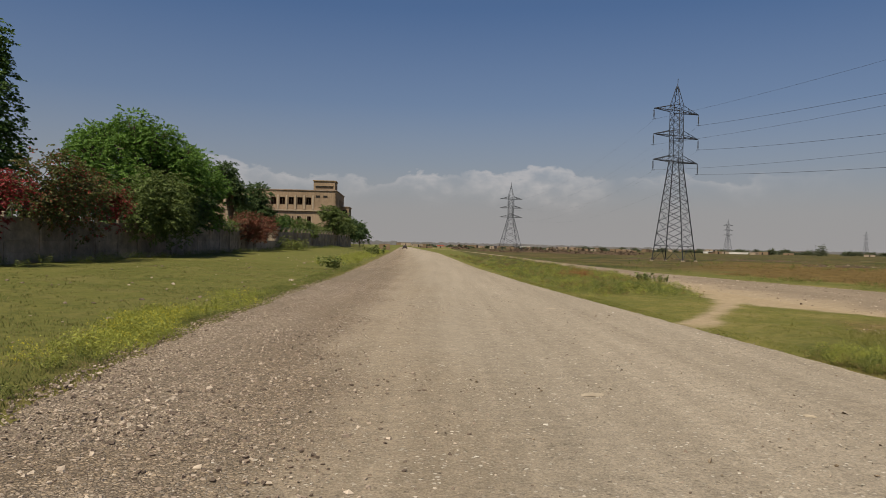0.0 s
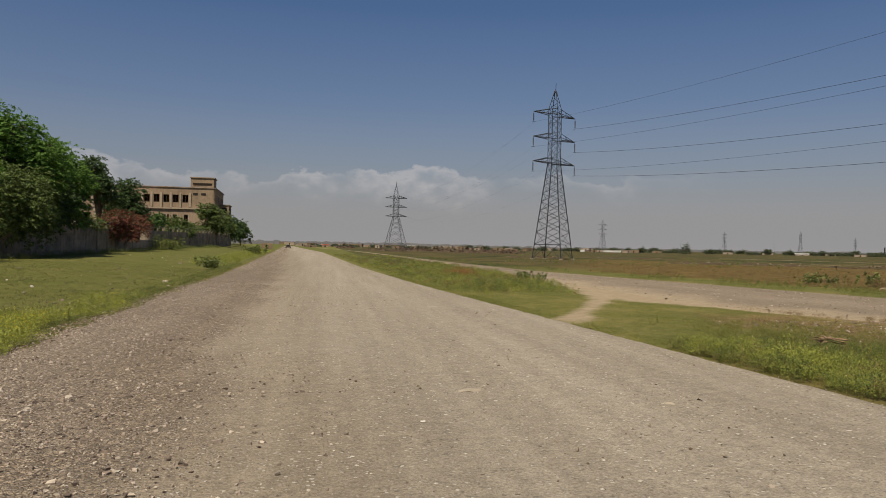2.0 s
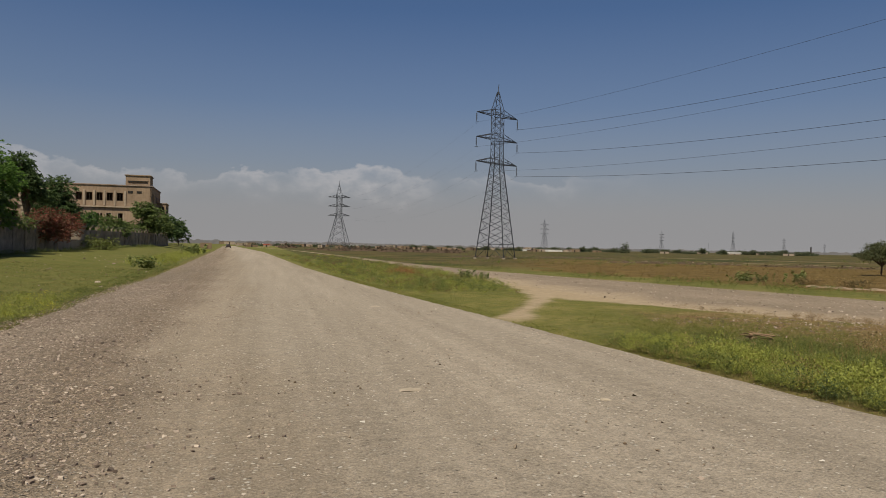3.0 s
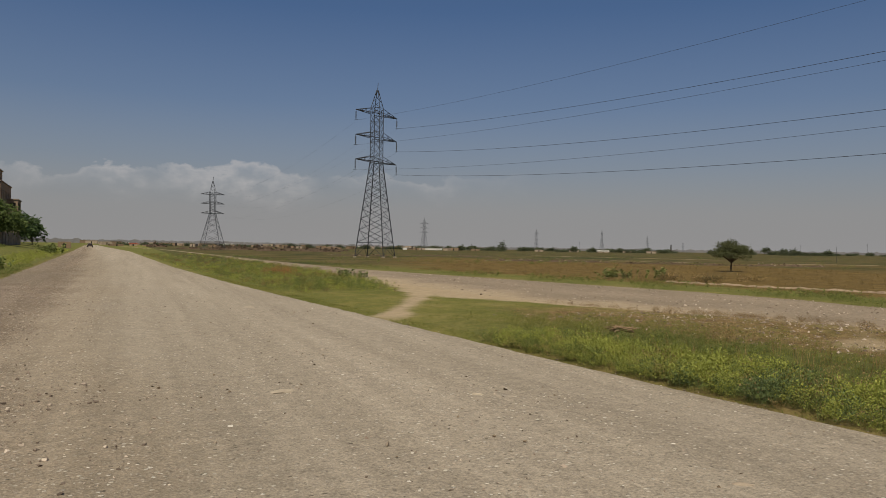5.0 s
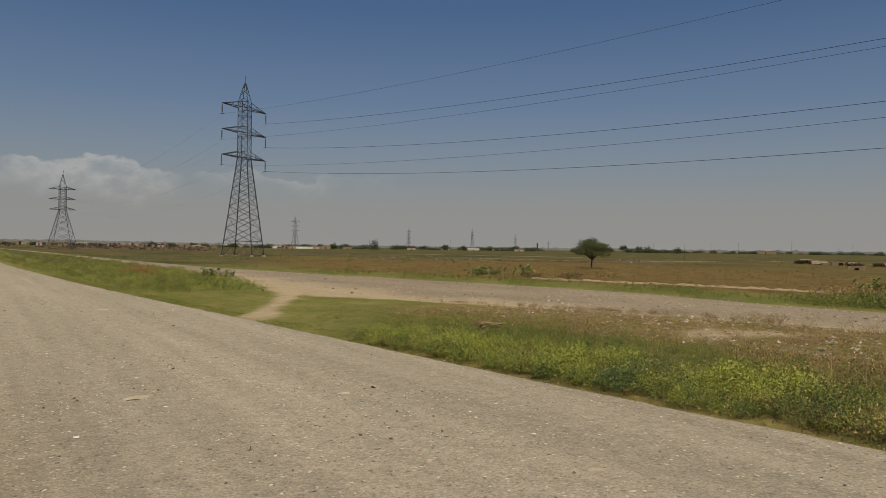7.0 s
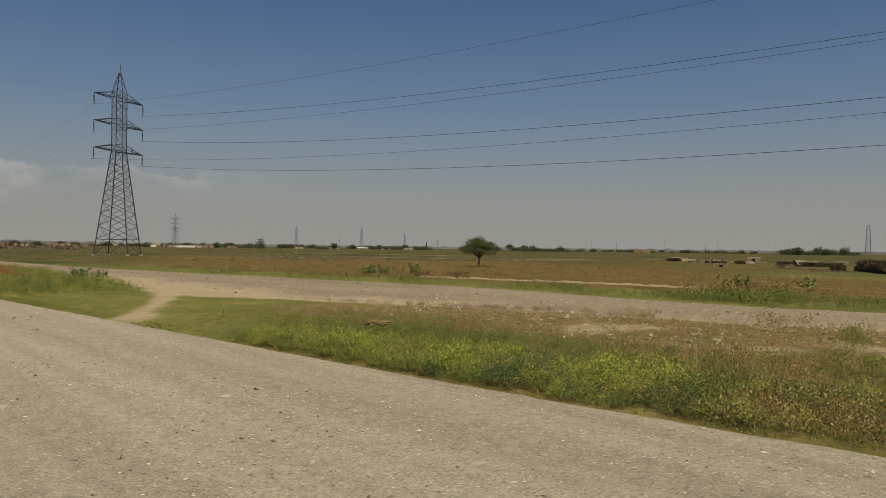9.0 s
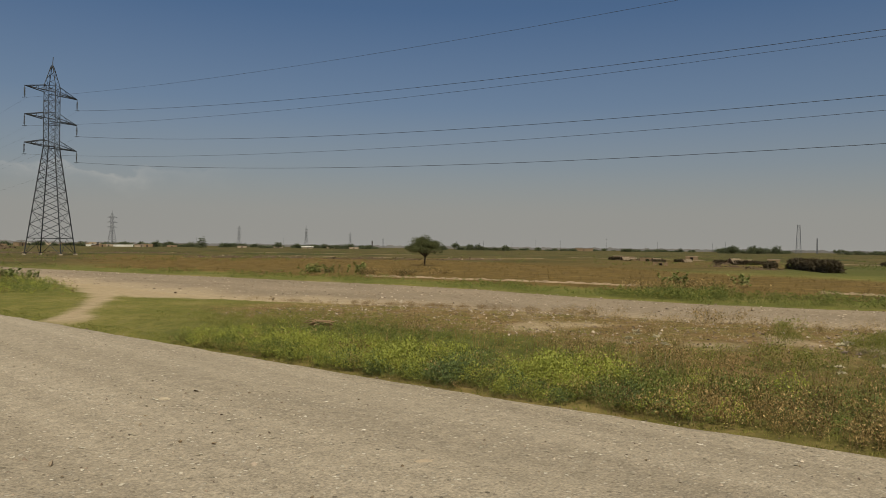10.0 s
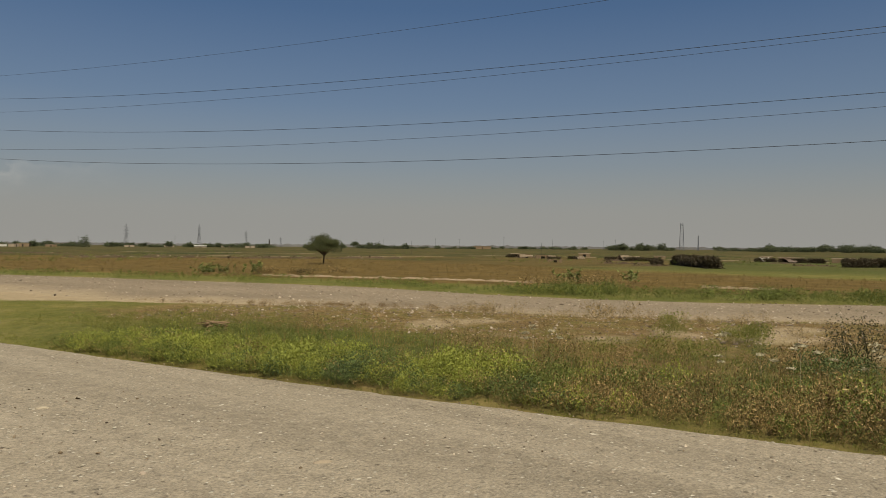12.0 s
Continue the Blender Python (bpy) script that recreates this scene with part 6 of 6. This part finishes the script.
def hut(x, y, w, d, h, turn, wall, roof, label, pitched=False):
    root = tagged(new("hut"), label, "hut", "far huts")
    root.matrix_basis = pose(x, y, float(ground_z(x, y)) - 0.05, 0, 0, turn)
    bm = bmesh.new()
    t = 0.25
    dw = min(0.9, w * 0.25)
    box(bm, -(w + dw) / 4, -d / 2, h / 2, (w - dw) / 2, t, h)
    box(bm, (w + dw) / 4, -d / 2, h / 2, (w - dw) / 2, t, h)
    box(bm, 0, -d / 2, h * 0.9, dw, t, h * 0.2)
    box(bm, 0, d / 2, h / 2, w, t, h)
    for s in (-1, 1):
        box(bm, s * (w / 2 - t / 2), 0, h / 2, t, d - t, h)
    part("wall", bm, wall, root)
    bm = bmesh.new()
    if pitched:
        m = Matrix.Translation((0, 0, h + 0.06 * w)) @ Matrix.Diagonal((w * 0.56, d * 0.56, 0.17 * w, 1))
        for s in (-1, 1):
            vs = [bm.verts.new(m @ Vector(p)) for p in ((-1, s, -0.35), (1, s, -0.35), (1, 0, 0.35), (-1, 0, 0.35))]
            bm.faces.new(vs)
        bmesh.ops.solidify(bm, geom=bm.faces[:], thickness=0.06)
    else:
        box(bm, 0, 0, h + 0.05, w * 1.06, d * 1.06, min(0.16, 0.12 * h))
    part("roof", bm, roof, root)
    bm = bmesh.new()
    box(bm, 0, -d / 2 + 0.06, h * 0.4, dw * 0.95, 0.05, h * 0.8)
    part("door", bm, MAT_DARK, root)
    return root


def brush_heap(x, y, w, d, h, turn, n, seed, label, name="thorn_fence", category="fence"):
    r = np.random.default_rng(seed)
    u, v, z = r.uniform(-1, 1, n), r.uniform(-1, 1, n), r.random(n)
    top = h * (0.95 + 0.05 * np.sin(u * 9 + seed)) * (1 - 0.2 * np.abs(u) ** 12)
    base = np.stack([u * w / 2, v * d / 2 * (1 - 0.3 * z), z * top], 1)
    way = unit(r.normal(size=(n, 3)) + np.array([0, 0, 0.5]))
    L = r.uniform(0.12, 0.34, n)
    q = leaf_quads(base, way, L, L * 0.30, r)
    ob = new(name, quad_mesh(name, q, MAT_BRUSHWOOD))
    ob.matrix_basis = pose(x, y, float(ground_z(x, y)), 0, 0, turn)
    tagged(ob, label, category)


rubble(52.3, 84.5, 15, 3.0, 0.55, -30, 170, 1, "line of pale broken stones across the field")
rubble(46.5, 88.0, 6, 2.5, 0.5, -20, 60, 2, "small heap of pale stones in the field")
rubble(62.5, 70.5, 16, 1.6, 0.5, -42, 190, 3, "low tumbled mud wall beyond the stubble", MAT_MUDSTONE := stone_material("mud_rubble", (0.045, 0.032, 0.020), (0.080, 0.055, 0.036), (0.16, 0.115, 0.08)))
rubble(74.0, 66.0, 9, 2.0, 0.55, -45, 90, 4, "low heap of stones beyond the acacia")
rubble(38.0, 128.0, 12, 3.0, 0.5, -15, 90, 5)
rubble(57.0, 132.0, 18, 3.0, 0.5, -22, 110, 6)
brush_heap(67.7, 20.6, 15.0, 1.3, 0.92, 30, 22000, 8, "long dark thorn-brush fence on the plain")
rubble(66.5, 24.2, 3.4, 1.2, 0.35, -70, 60, 9, "low mud wall remains near the brushwood", MAT_MUDSTONE)
rubble(73.0, 30.0, 5.0, 1.5, 0.45, -70, 70, 10, "low heap of mud and stones", MAT_MUDSTONE)
for x, y, w, d, h, turn, wall, roof, tent, lab in (
        (110.7, 64.8, 1.5, 1.1, 0.6, -60, MAT_MUD, MAT_TRIM, False, "low mud hut with a pale flat roof"),
        (107.0, 61.0, 2.4, 1.4, 0.55, -62, MAT_MUD, MAT_MUD, False, "low brown mud hut on the plain"),
        (101.0, 57.0, 1.8, 1.2, 0.3, -60, MAT_MUD, MAT_TRIM, True, "small pale tent over a mud wall"),
        (98.0, 52.5, 2.2, 1.4, 0.5, -58, MAT_MUD, MAT_MUD, False, "low brown mud hut on the plain"),
        (72.5, 37.2, 1.5, 0.9, 0.36, -63, MAT_MUD, MAT_MUD, False, "low brown stack of mud bricks"),
        (118.0, 55.0, 2.0, 1.2, 0.75, -65, MAT_MUD, MAT_TRIM, False, "square mud hut standing alone"),
        (104.0, 40.6, 1.9, 1.4, 0.3, -68, MAT_MUD, MAT_TRIM, True, "small pale tent beside low walls"),
        (108.0, 38.0, 1.6, 1.2, 0.5, -68, MAT_MUD, MAT_TIN, False, "low mud shed with a tin roof"),
        (112.9, 24.0, 1.5, 1.1, 0.6, -78, MAT_MUD, MAT_TRIM, False, "small mud hut with a pale roof on the plain"),
        (112.5, 20.6, 3.2, 1.4, 0.5, -78, MAT_MUD, MAT_TIN, False, "long low shed with a tin roof"),
        (104.0, 13.0, 2.6, 1.4, 0.55, -82, MAT_MUD, MAT_TRIM, False, "low mud shed with a pale roof"),
        (98.0, 8.0, 2.0, 1.4, 0.5, -84, MAT_MUD, MAT_MUD, False, "low brown mud hut on the plain")):
    hut(x, y, w, d, h, turn, wall, roof, lab, tent)
rubble(105.0, 58.5, 6.0, 1.6, 0.5, -60, 60, 11, "low broken mud walls", MAT_MUDSTONE)
rubble(88.5, 36.0, 5.0, 1.2, 0.5, -68, 90, 12, "low dark mud wall remains", MAT_MUDSTONE)
rubble(107.0, 18.5, 7.0, 1.6, 0.5, -78, 80, 13, "low tumbled walls of a sheepfold", MAT_MUDSTONE)
rubble(91.5, 17.5, 4.0, 1.2, 0.3, -79, 50, 14, "scattered pale stones on the plain")
rubble(80.0, 12.5, 4.0, 1.2, 0.4, -81, 60, 15, "low tumbled walls of a sheepfold", MAT_MUDSTONE)
brush_heap(77.0, 7.4, 4.5, 1.4, 0.8, -84, 3600, 16, "dark heap of thorn brush on the plain")
brush_heap(72.0, 25.6, 1.2, 0.9, 0.45, -72, 900, 17, "small heap of thorn brush near the fence")


def tarp(x, y, w, d, h, turn, material, label, seed):
    """A sheet thrown over poles, sagging between them."""
    r = random.Random(seed)
    root = tagged(new("tarpaulin_shelter"), label, "tent", "far shelters")
    root.matrix_basis = pose(x, y, float(ground_z(x, y)), 0, 0, turn)
    bm = bmesh.new()
    nu, nv = 7, 6
    g = [[bm.verts.new((w * (i / nu - 0.5), d * (j / nv - 0.5),
                        h * (1.0 - 0.75 * abs(2 * j / nv - 1) ** 1.3 - 0.12 * math.sin(math.pi * ((i / nu * 2) % 1))) + r.uniform(-0.04, 0.04)))
          for j in range(nv + 1)] for i in range(nu + 1)]
    for i in range(nu):
        for j in range(nv):
            bm.faces.new((g[i][j], g[i + 1][j], g[i + 1][j + 1], g[i][j + 1]))
    bmesh.ops.solidify(bm, geom=bm.faces[:], thickness=0.02)
    part("sheet", bm, material, root)
    for i in (0.0, 0.5, 1.0):
        bm = bmesh.new()
        box(bm, w * (i - 0.5) * 0.96, 0, h * 0.45, 0.06, 0.06, h * 0.9)
        part("pole", bm, MAT_BARK, root)


for i, (x, y, w, h, turn) in enumerate(((104.5, 61.5, 3.2, 0.75, -60), (106.5, 57.5, 2.2, 0.6, -62), (100.0, 53.5, 3.0, 0.7, -58), (98.5, 47.5, 2.4, 0.5, -64), (83.5, 43.0, 2.0, 0.7, -62),
                                         (95.0, 39.8, 3.6, 0.6, -68), (89.0, 34.6, 4.2, 0.75, -68), (92.5, 33.4, 2.4, 0.5, -70), (101.0, 21.6, 3.6, 0.75, -78), (99.0, 18.0, 4.4, 0.7, -80),
                                         (97.0, 15.0, 2.6, 0.9, -81), (86.0, 8.4, 3.4, 0.7, -84), (84.0, 6.2, 2.6, 0.8, -84))):
    brush_heap(x, y, 0.7 * w, 1.2, 0.55 * h, turn, int(700 * w), 30 + i, "dark low shelter heaped from thorn brush on the plain", "brush_shelter", "shelter")
for i, (x, y, w, h, turn, mat, lab) in enumerate(((103.0, 58.8, 2.2, 1.0, -60, MAT_TRIM, "pale sheet slung over poles beside brush shelters"), (99.0, 51.5, 2.0, 0.9, -58, MAT_TRIM, "faded sheet slung over poles beside brush shelters"),
                                                   (97.5, 46.2, 1.6, 0.8, -64, MAT_TRIM, "faded sheet slung over poles beside brush shelters"), (92.0, 37.5, 3.0, 1.3, -68, MAT_TRIM, "faded tent-like sheet over poles among brush"),
                                                   (104.5, 23.4, 2.6, 1.0, -78, MAT_WHITE, "pale sheet slung over poles beside brush shelters"), (102.0, 20.0, 3.4, 0.9, -78, MAT_TIN, "brown sheet slung over poles beside brush shelters"),
                                                   (85.0, 9.8, 2.0, 0.8, -84, MAT_TRIM, "faded sheet slung over poles beside brush shelters"))):
    tarp(x - 3.2, y - 1.6, 1.2, w * 0.6, h * 0.62, turn + 28, mat, lab, 50 + i)


def settlement():
    pr = random.Random(9)
    kinds = ((MAT_MUD, MAT_MUD, "distant low brown mud house"), (MAT_TRIM, MAT_TIN, "distant low pale plastered house"), (MAT_BUFF, MAT_TIN, "distant low buff house"), (MAT_MUD, MAT_TIN, "distant mud shed with a tin roof"))
    for _ in range(34):
        az = pr.uniform(-1.5, 27)
        r = pr.uniform(430, 640) if az > 9 else pr.uniform(330, 620)
        x, y = at_range(az, r)
        if ROAD_L(y) - 8 < x < ROAD_R(y) + 6 or abs(x - T2[0]) < 12:
            continue
        w, r_, l = kinds[pr.randrange(4)]
        hut(x, y, pr.uniform(3, 8), pr.uniform(3, 5), pr.uniform(0.9, 2.0), pr.uniform(-40, 40), w, r_, l)
    for az, r, L, h, s in ((7.4, 270, 8, 1.3, 31), (8.9, 255, 7, 1.4, 32), (10.2, 235, 9, 1.0, 33), (11.4, 225, 12, 1.0, 34), (12.9, 220, 10, 0.9, 35), (14.2, 215, 6, 0.8, 36), (1.4, 380, 9, 1.6, 37), (6.2, 280, 5, 1.2, 38)):
        x, y = at_range(az, r)
        rubble(x, y, L, 4, h * 1.6, -az, 90, s, "dark heap of earth and brick on the plain", MAT_MUDSTONE)
    for i in range(16):
        az = pr.uniform(3.0, 15.0)
        x, y = at_range(az, pr.uniform(215, 330))
        if x > ROAD_R(y) + 14:
            rubble(x, y, pr.uniform(3, 9), 3, pr.uniform(0.7, 1.5), -az, 60, 60 + i, "dark heap of earth and brick on the plain", MAT_MUDSTONE)
    x, y = at_range(-0.2, 520)
    hut(x, y, 4.5, 4, 1.5, 0, MAT_BUFF, MAT_RED, "distant house under a bright red roof", True)
    x, y = at_range(21.3, 560)
    hut(x, y, 30, 8, 1.5, -20, MAT_WHITE, MAT_WHITE, "long low white shed far on the plain")
    x, y = at_range(35.4, 620)
    hut(x, y, 9, 6, 1.0, -30, MAT_TRIM, MAT_WHITE, "distant white shed roof", True)
    for az in (30.5, 33.2, 37.2, 39.0):
        x, y = at_range(az, pr.uniform(560, 800))
        hut(x, y, pr.uniform(6, 10), 5, 1.5, -az, MAT_TRIM, MAT_TIN, "distant low pale house among trees")
    x, y = at_range(57.0, 900)
    hut(x, y, 22, 8, 3.4, -57, MAT_MUD, MAT_TIN, "distant long brown shed on the horizon")
    tall = kinds + ((MAT_WHITE, MAT_WHITE, "distant white house with a flat roof"), (MAT_TRIM, MAT_TRIM, "distant pale block of a house"))
    for _ in range(70):
        az = pr.uniform(-3.4, 26) if pr.random() < 0.7 else pr.uniform(-3.4, 8)
        x, y = at_range(az, pr.uniform(700, 1250))
        w, r_, l = tall[pr.randrange(6)]
        hut(x, y, pr.uniform(5, 13), pr.uniform(5, 8), pr.uniform(1.5, 3.3), -az + pr.uniform(-25, 25), w, r_, l)
    x, y = at_range(-4.6, 210)
    hut(x, y, 3.0, 2.4, 1.5, 4, MAT_MUD, MAT_BUFF, "small roadside stall with a flat roof")


settlement()


def parked_car(x, y, turn):
    root = tagged(new("parked_car"), "dark parked car far along the road edge", "car")
    root.matrix_basis = pose(x, y, 0.04, 0, 0, turn)
    bm = bmesh.new()
    box(bm, 0, 0, 0.62, 1.65, 4.0, 0.55)
    bmesh.ops.bevel(bm, geom=bm.edges[:], offset=0.12, segments=2, affect="EDGES")
    part("body", bm, MAT_CARPAINT, root)
    bm = bmesh.new()
    box(bm, 0, 0.2, 1.12, 1.45, 2.1, 0.5)
    for v in bm.verts:
        if v.co.z > 1.2:
            v.co.x *= 0.82
            v.co.y *= 0.75
    bmesh.ops.bevel(bm, geom=bm.edges[:], offset=0.06, segments=2, affect="EDGES")
    cabin = part("cabin", bm, MAT_CARPAINT, root)
    for yy, tilt in ((-0.86, 30), (1.2, -30)):
        bm = bmesh.new()
        bmesh.ops.create_cube(bm, size=1.0, matrix=pose(0, yy, 1.13, tilt, 0, 0) @ Matrix.Diagonal((1.15, 0.04, 0.36, 1)))
        part("window", bm, MAT_INSUL, cabin)
    for sx in (-1, 1):
        for yy in (-1.25, 1.25):
            bm = bmesh.new()
            bmesh.ops.create_cone(bm, cap_ends=True, segments=18, radius1=0.3, radius2=0.3, depth=0.2, matrix=pose(sx * 0.76, yy, 0.3, 0, 90, 0))
            wheel = part("wheel", bm, MAT_DARK, root)
            bm = bmesh.new()
            bmesh.ops.create_cone(bm, cap_ends=True, segments=14, radius1=0.17, radius2=0.17, depth=0.22, matrix=pose(sx * 0.76, yy, 0.3, 0, 90, 0))
            part("rim", bm, MAT_STEEL, wheel)


MAT_CARPAINT = Mat("dark_car_paint", 0.35, 0.0, 0.5).color((0.05, 0.035, 0.03)).m
parked_car(-14.2, 270.0, 5)


def chimney(az, r, h):
    x, y = at_range(az, r)
    root = tagged(new("kiln_chimney"), "dark brick kiln chimney standing on the horizon", "chimney")
    root.matrix_basis = pose(x, y, 0)
    bm = bmesh.new()
    bmesh.ops.create_cone(bm, cap_ends=True, segments=16, radius1=1.0, radius2=0.6, depth=h, matrix=pose(0, 0, h / 2))
    part("shaft", bm, MAT_DARKBRICK, root)
    bm = bmesh.new()
    bmesh.ops.create_cone(bm, cap_ends=True, segments=16, radius1=0.7, radius2=0.75, depth=0.5, matrix=pose(0, 0, h))
    part("rim", bm, MAT_DARK, root)


chimney(40.41, 900, 9.4)


def mast(az, r, h, w, legs, label):
    """A slender lattice mast."""
    x, y = at_range(az, r)
    root = tagged(new("radio_mast"), label, "mast")
    root.matrix_basis = pose(x, y, 0, 0, 0, -az)
    for s in (-1, 1):
        bm = bmesh.new()
        beam(bm, (s * w, 0, 0), (s * w * 0.45, 0, h), 0.32)
        part("leg", bm, MAT_HAZED_STEEL, root)
    bm = bmesh.new()
    for i in range(legs):
        f0, f1 = i / legs, (i + 1) / legs
        k0, k1 = w * (1 - 0.55 * f0), w * (1 - 0.55 * f1)
        beam(bm, (-k0, 0, h * f0), (k1, 0, h * f1), 0.16)
        beam(bm, (k0, 0, h * f0), (-k1, 0, h * f1), 0.16)
    part("lattice", bm, MAT_HAZED_STEEL, root)


mast(72.13, 700, 25.5, 2.2, 9, "slender grey lattice mast far on the plain")
mast(73.3, 900, 17.5, 0.6, 9, "thin grey mast far on the plain")


def pole(az, r, h):
    x, y = at_range(az, r)
    root = tagged(new("utility_pole"), "thin distant utility pole on the plain", "pole", "utility poles")
    root.matrix_basis = pose(x, y, float(ground_z(x, y)), 0, 0, -az)
    bm = bmesh.new()
    beam(bm, (0, 0, 0), (0, 0, h), 0.012 * h, 6)
    part("shaft", bm, MAT_STEEL, root)
    if h > 5:
        bm = bmesh.new()
        beam(bm, (-0.5, 0, h - 0.5), (0.5, 0, h - 0.5), 0.08)
        part("crossbar", bm, MAT_STEEL, root)


for az, r, h in ((53.3, 600, 9), (55.2, 500, 7.5), (58.7, 560, 10), (62.5, 620, 9), (66.4, 620, 8), (67.3, 620, 9), (49.2, 620, 8), (51.5, 150, 3.0), (61.7, 140, 2.6), (43.5, 700, 7), (27.2, 700, 9), (33.6, 640, 9)):
    pole(az, r, h)


def far_trees():
    """Separate trees and copses along the horizon."""
    pr = random.Random(21)
    spots = [(27.57, 520, 7.0, 3.6), (24.4, 560, 3.6, 4), (25.3, 600, 4, 5), (29.2, 620, 3.4, 6), (30.6, 700, 4, 5), (33.2, 620, 5.0, 5), (34.6, 640, 3.6, 6), (36.6, 700, 4.2, 6), (38.7, 700, 5.2, 5),
             (39.6, 800, 3.6, 6), (44.1, 640, 4.6, 7), (46.0, 640, 4.0, 7), (46.9, 640, 6.2, 6), (48.1, 620, 6.0, 6), (48.8, 620, 4.8, 6), (50.9, 620, 4.0, 3), (22.2, 640, 3.6, 5), (19.5, 600, 3.4, 6), (16.9, 640, 3.0, 6), (14.0, 640, 3.0, 6)]
    for a0, a1, n, r0, h0, h1 in ((66.8, 71.8, 22, 690, 2.5, 6.5), (74.5, 77.5, 9, 760, 2.0, 4.5), (77.5, 88.0, 46, 640, 3.0, 7.5), (50, 66, 44, 950, 1.5, 3.8), (-1, 12, 26, 640, 1.4, 3.2), (12, 27, 44, 680, 1.4, 3.8), (28, 41, 48, 720, 1.4, 4.2), (43, 52, 26, 700, 1.4, 3.6)):
        for _ in range(n):
            spots.append((pr.uniform(a0, a1), r0 * pr.uniform(0.9, 1.15), h0 + (h1 - h0) * pr.random() ** 2, pr.uniform(5, 13)))
    for i, (az, r, h, w) in enumerate(spots):
        x, y = at_range(az, r)
        rr = np.random.default_rng(300 + i)
        root = tagged(new("distant_tree"), "distant grey-green tree on the horizon", "tree", "distant trees")
        root.matrix_basis = pose(x, y, -0.1)
        bm = bmesh.new()
        tube(bm, [Vector((0, 0, 0)), Vector((0.1, 0, h * 0.5))], [0.25, 0.15], 6)
        part("trunk", bm, MAT_BARK, root)
        bl = clumps(400 + i, 7, 0, 0, h * 0.58, w * 0.38, w * 0.38, h * 0.26, h * 0.14, h * 0.24)
        if i == 0:
            bl = [(0, 0, h * (0.18 + 0.11 * k), 2.3 - 0.27 * k, 2.3 - 0.27 * k, h * 0.12) for k in range(8)]
        c = new("crown", quad_mesh("crown", crown_leaves(bl, 900, 0.8, rr, per=6), MAT_FAR))
        c.parent = root


far_trees()


def hazy_woods():
    """Low woods and roofs that close the plain, coloured as if through haze."""
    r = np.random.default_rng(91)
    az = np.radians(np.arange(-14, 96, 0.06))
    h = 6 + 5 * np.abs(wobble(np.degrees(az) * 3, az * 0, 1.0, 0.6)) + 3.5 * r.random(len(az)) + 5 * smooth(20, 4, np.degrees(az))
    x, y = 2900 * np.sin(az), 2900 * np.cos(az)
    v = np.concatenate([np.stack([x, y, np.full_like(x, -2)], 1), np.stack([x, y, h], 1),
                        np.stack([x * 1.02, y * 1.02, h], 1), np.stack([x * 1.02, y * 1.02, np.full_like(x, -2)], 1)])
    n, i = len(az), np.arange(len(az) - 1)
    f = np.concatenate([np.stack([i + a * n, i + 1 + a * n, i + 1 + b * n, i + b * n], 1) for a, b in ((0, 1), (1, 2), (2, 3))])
    tagged(new("backdrop", array_mesh("backdrop", v, f, MAT_HAZY_WOODS)), "belt of far woods and roofs with haze in its blue-grey colour", "backdrop", kind="structure")


# even blue-grey: distance haze put into the base colour
MAT_HAZY_WOODS = plaster_material("hazy_woods", (0.215, 0.205, 0.205), (0.175, 0.17, 0.175), 0.01)
hazy_woods()
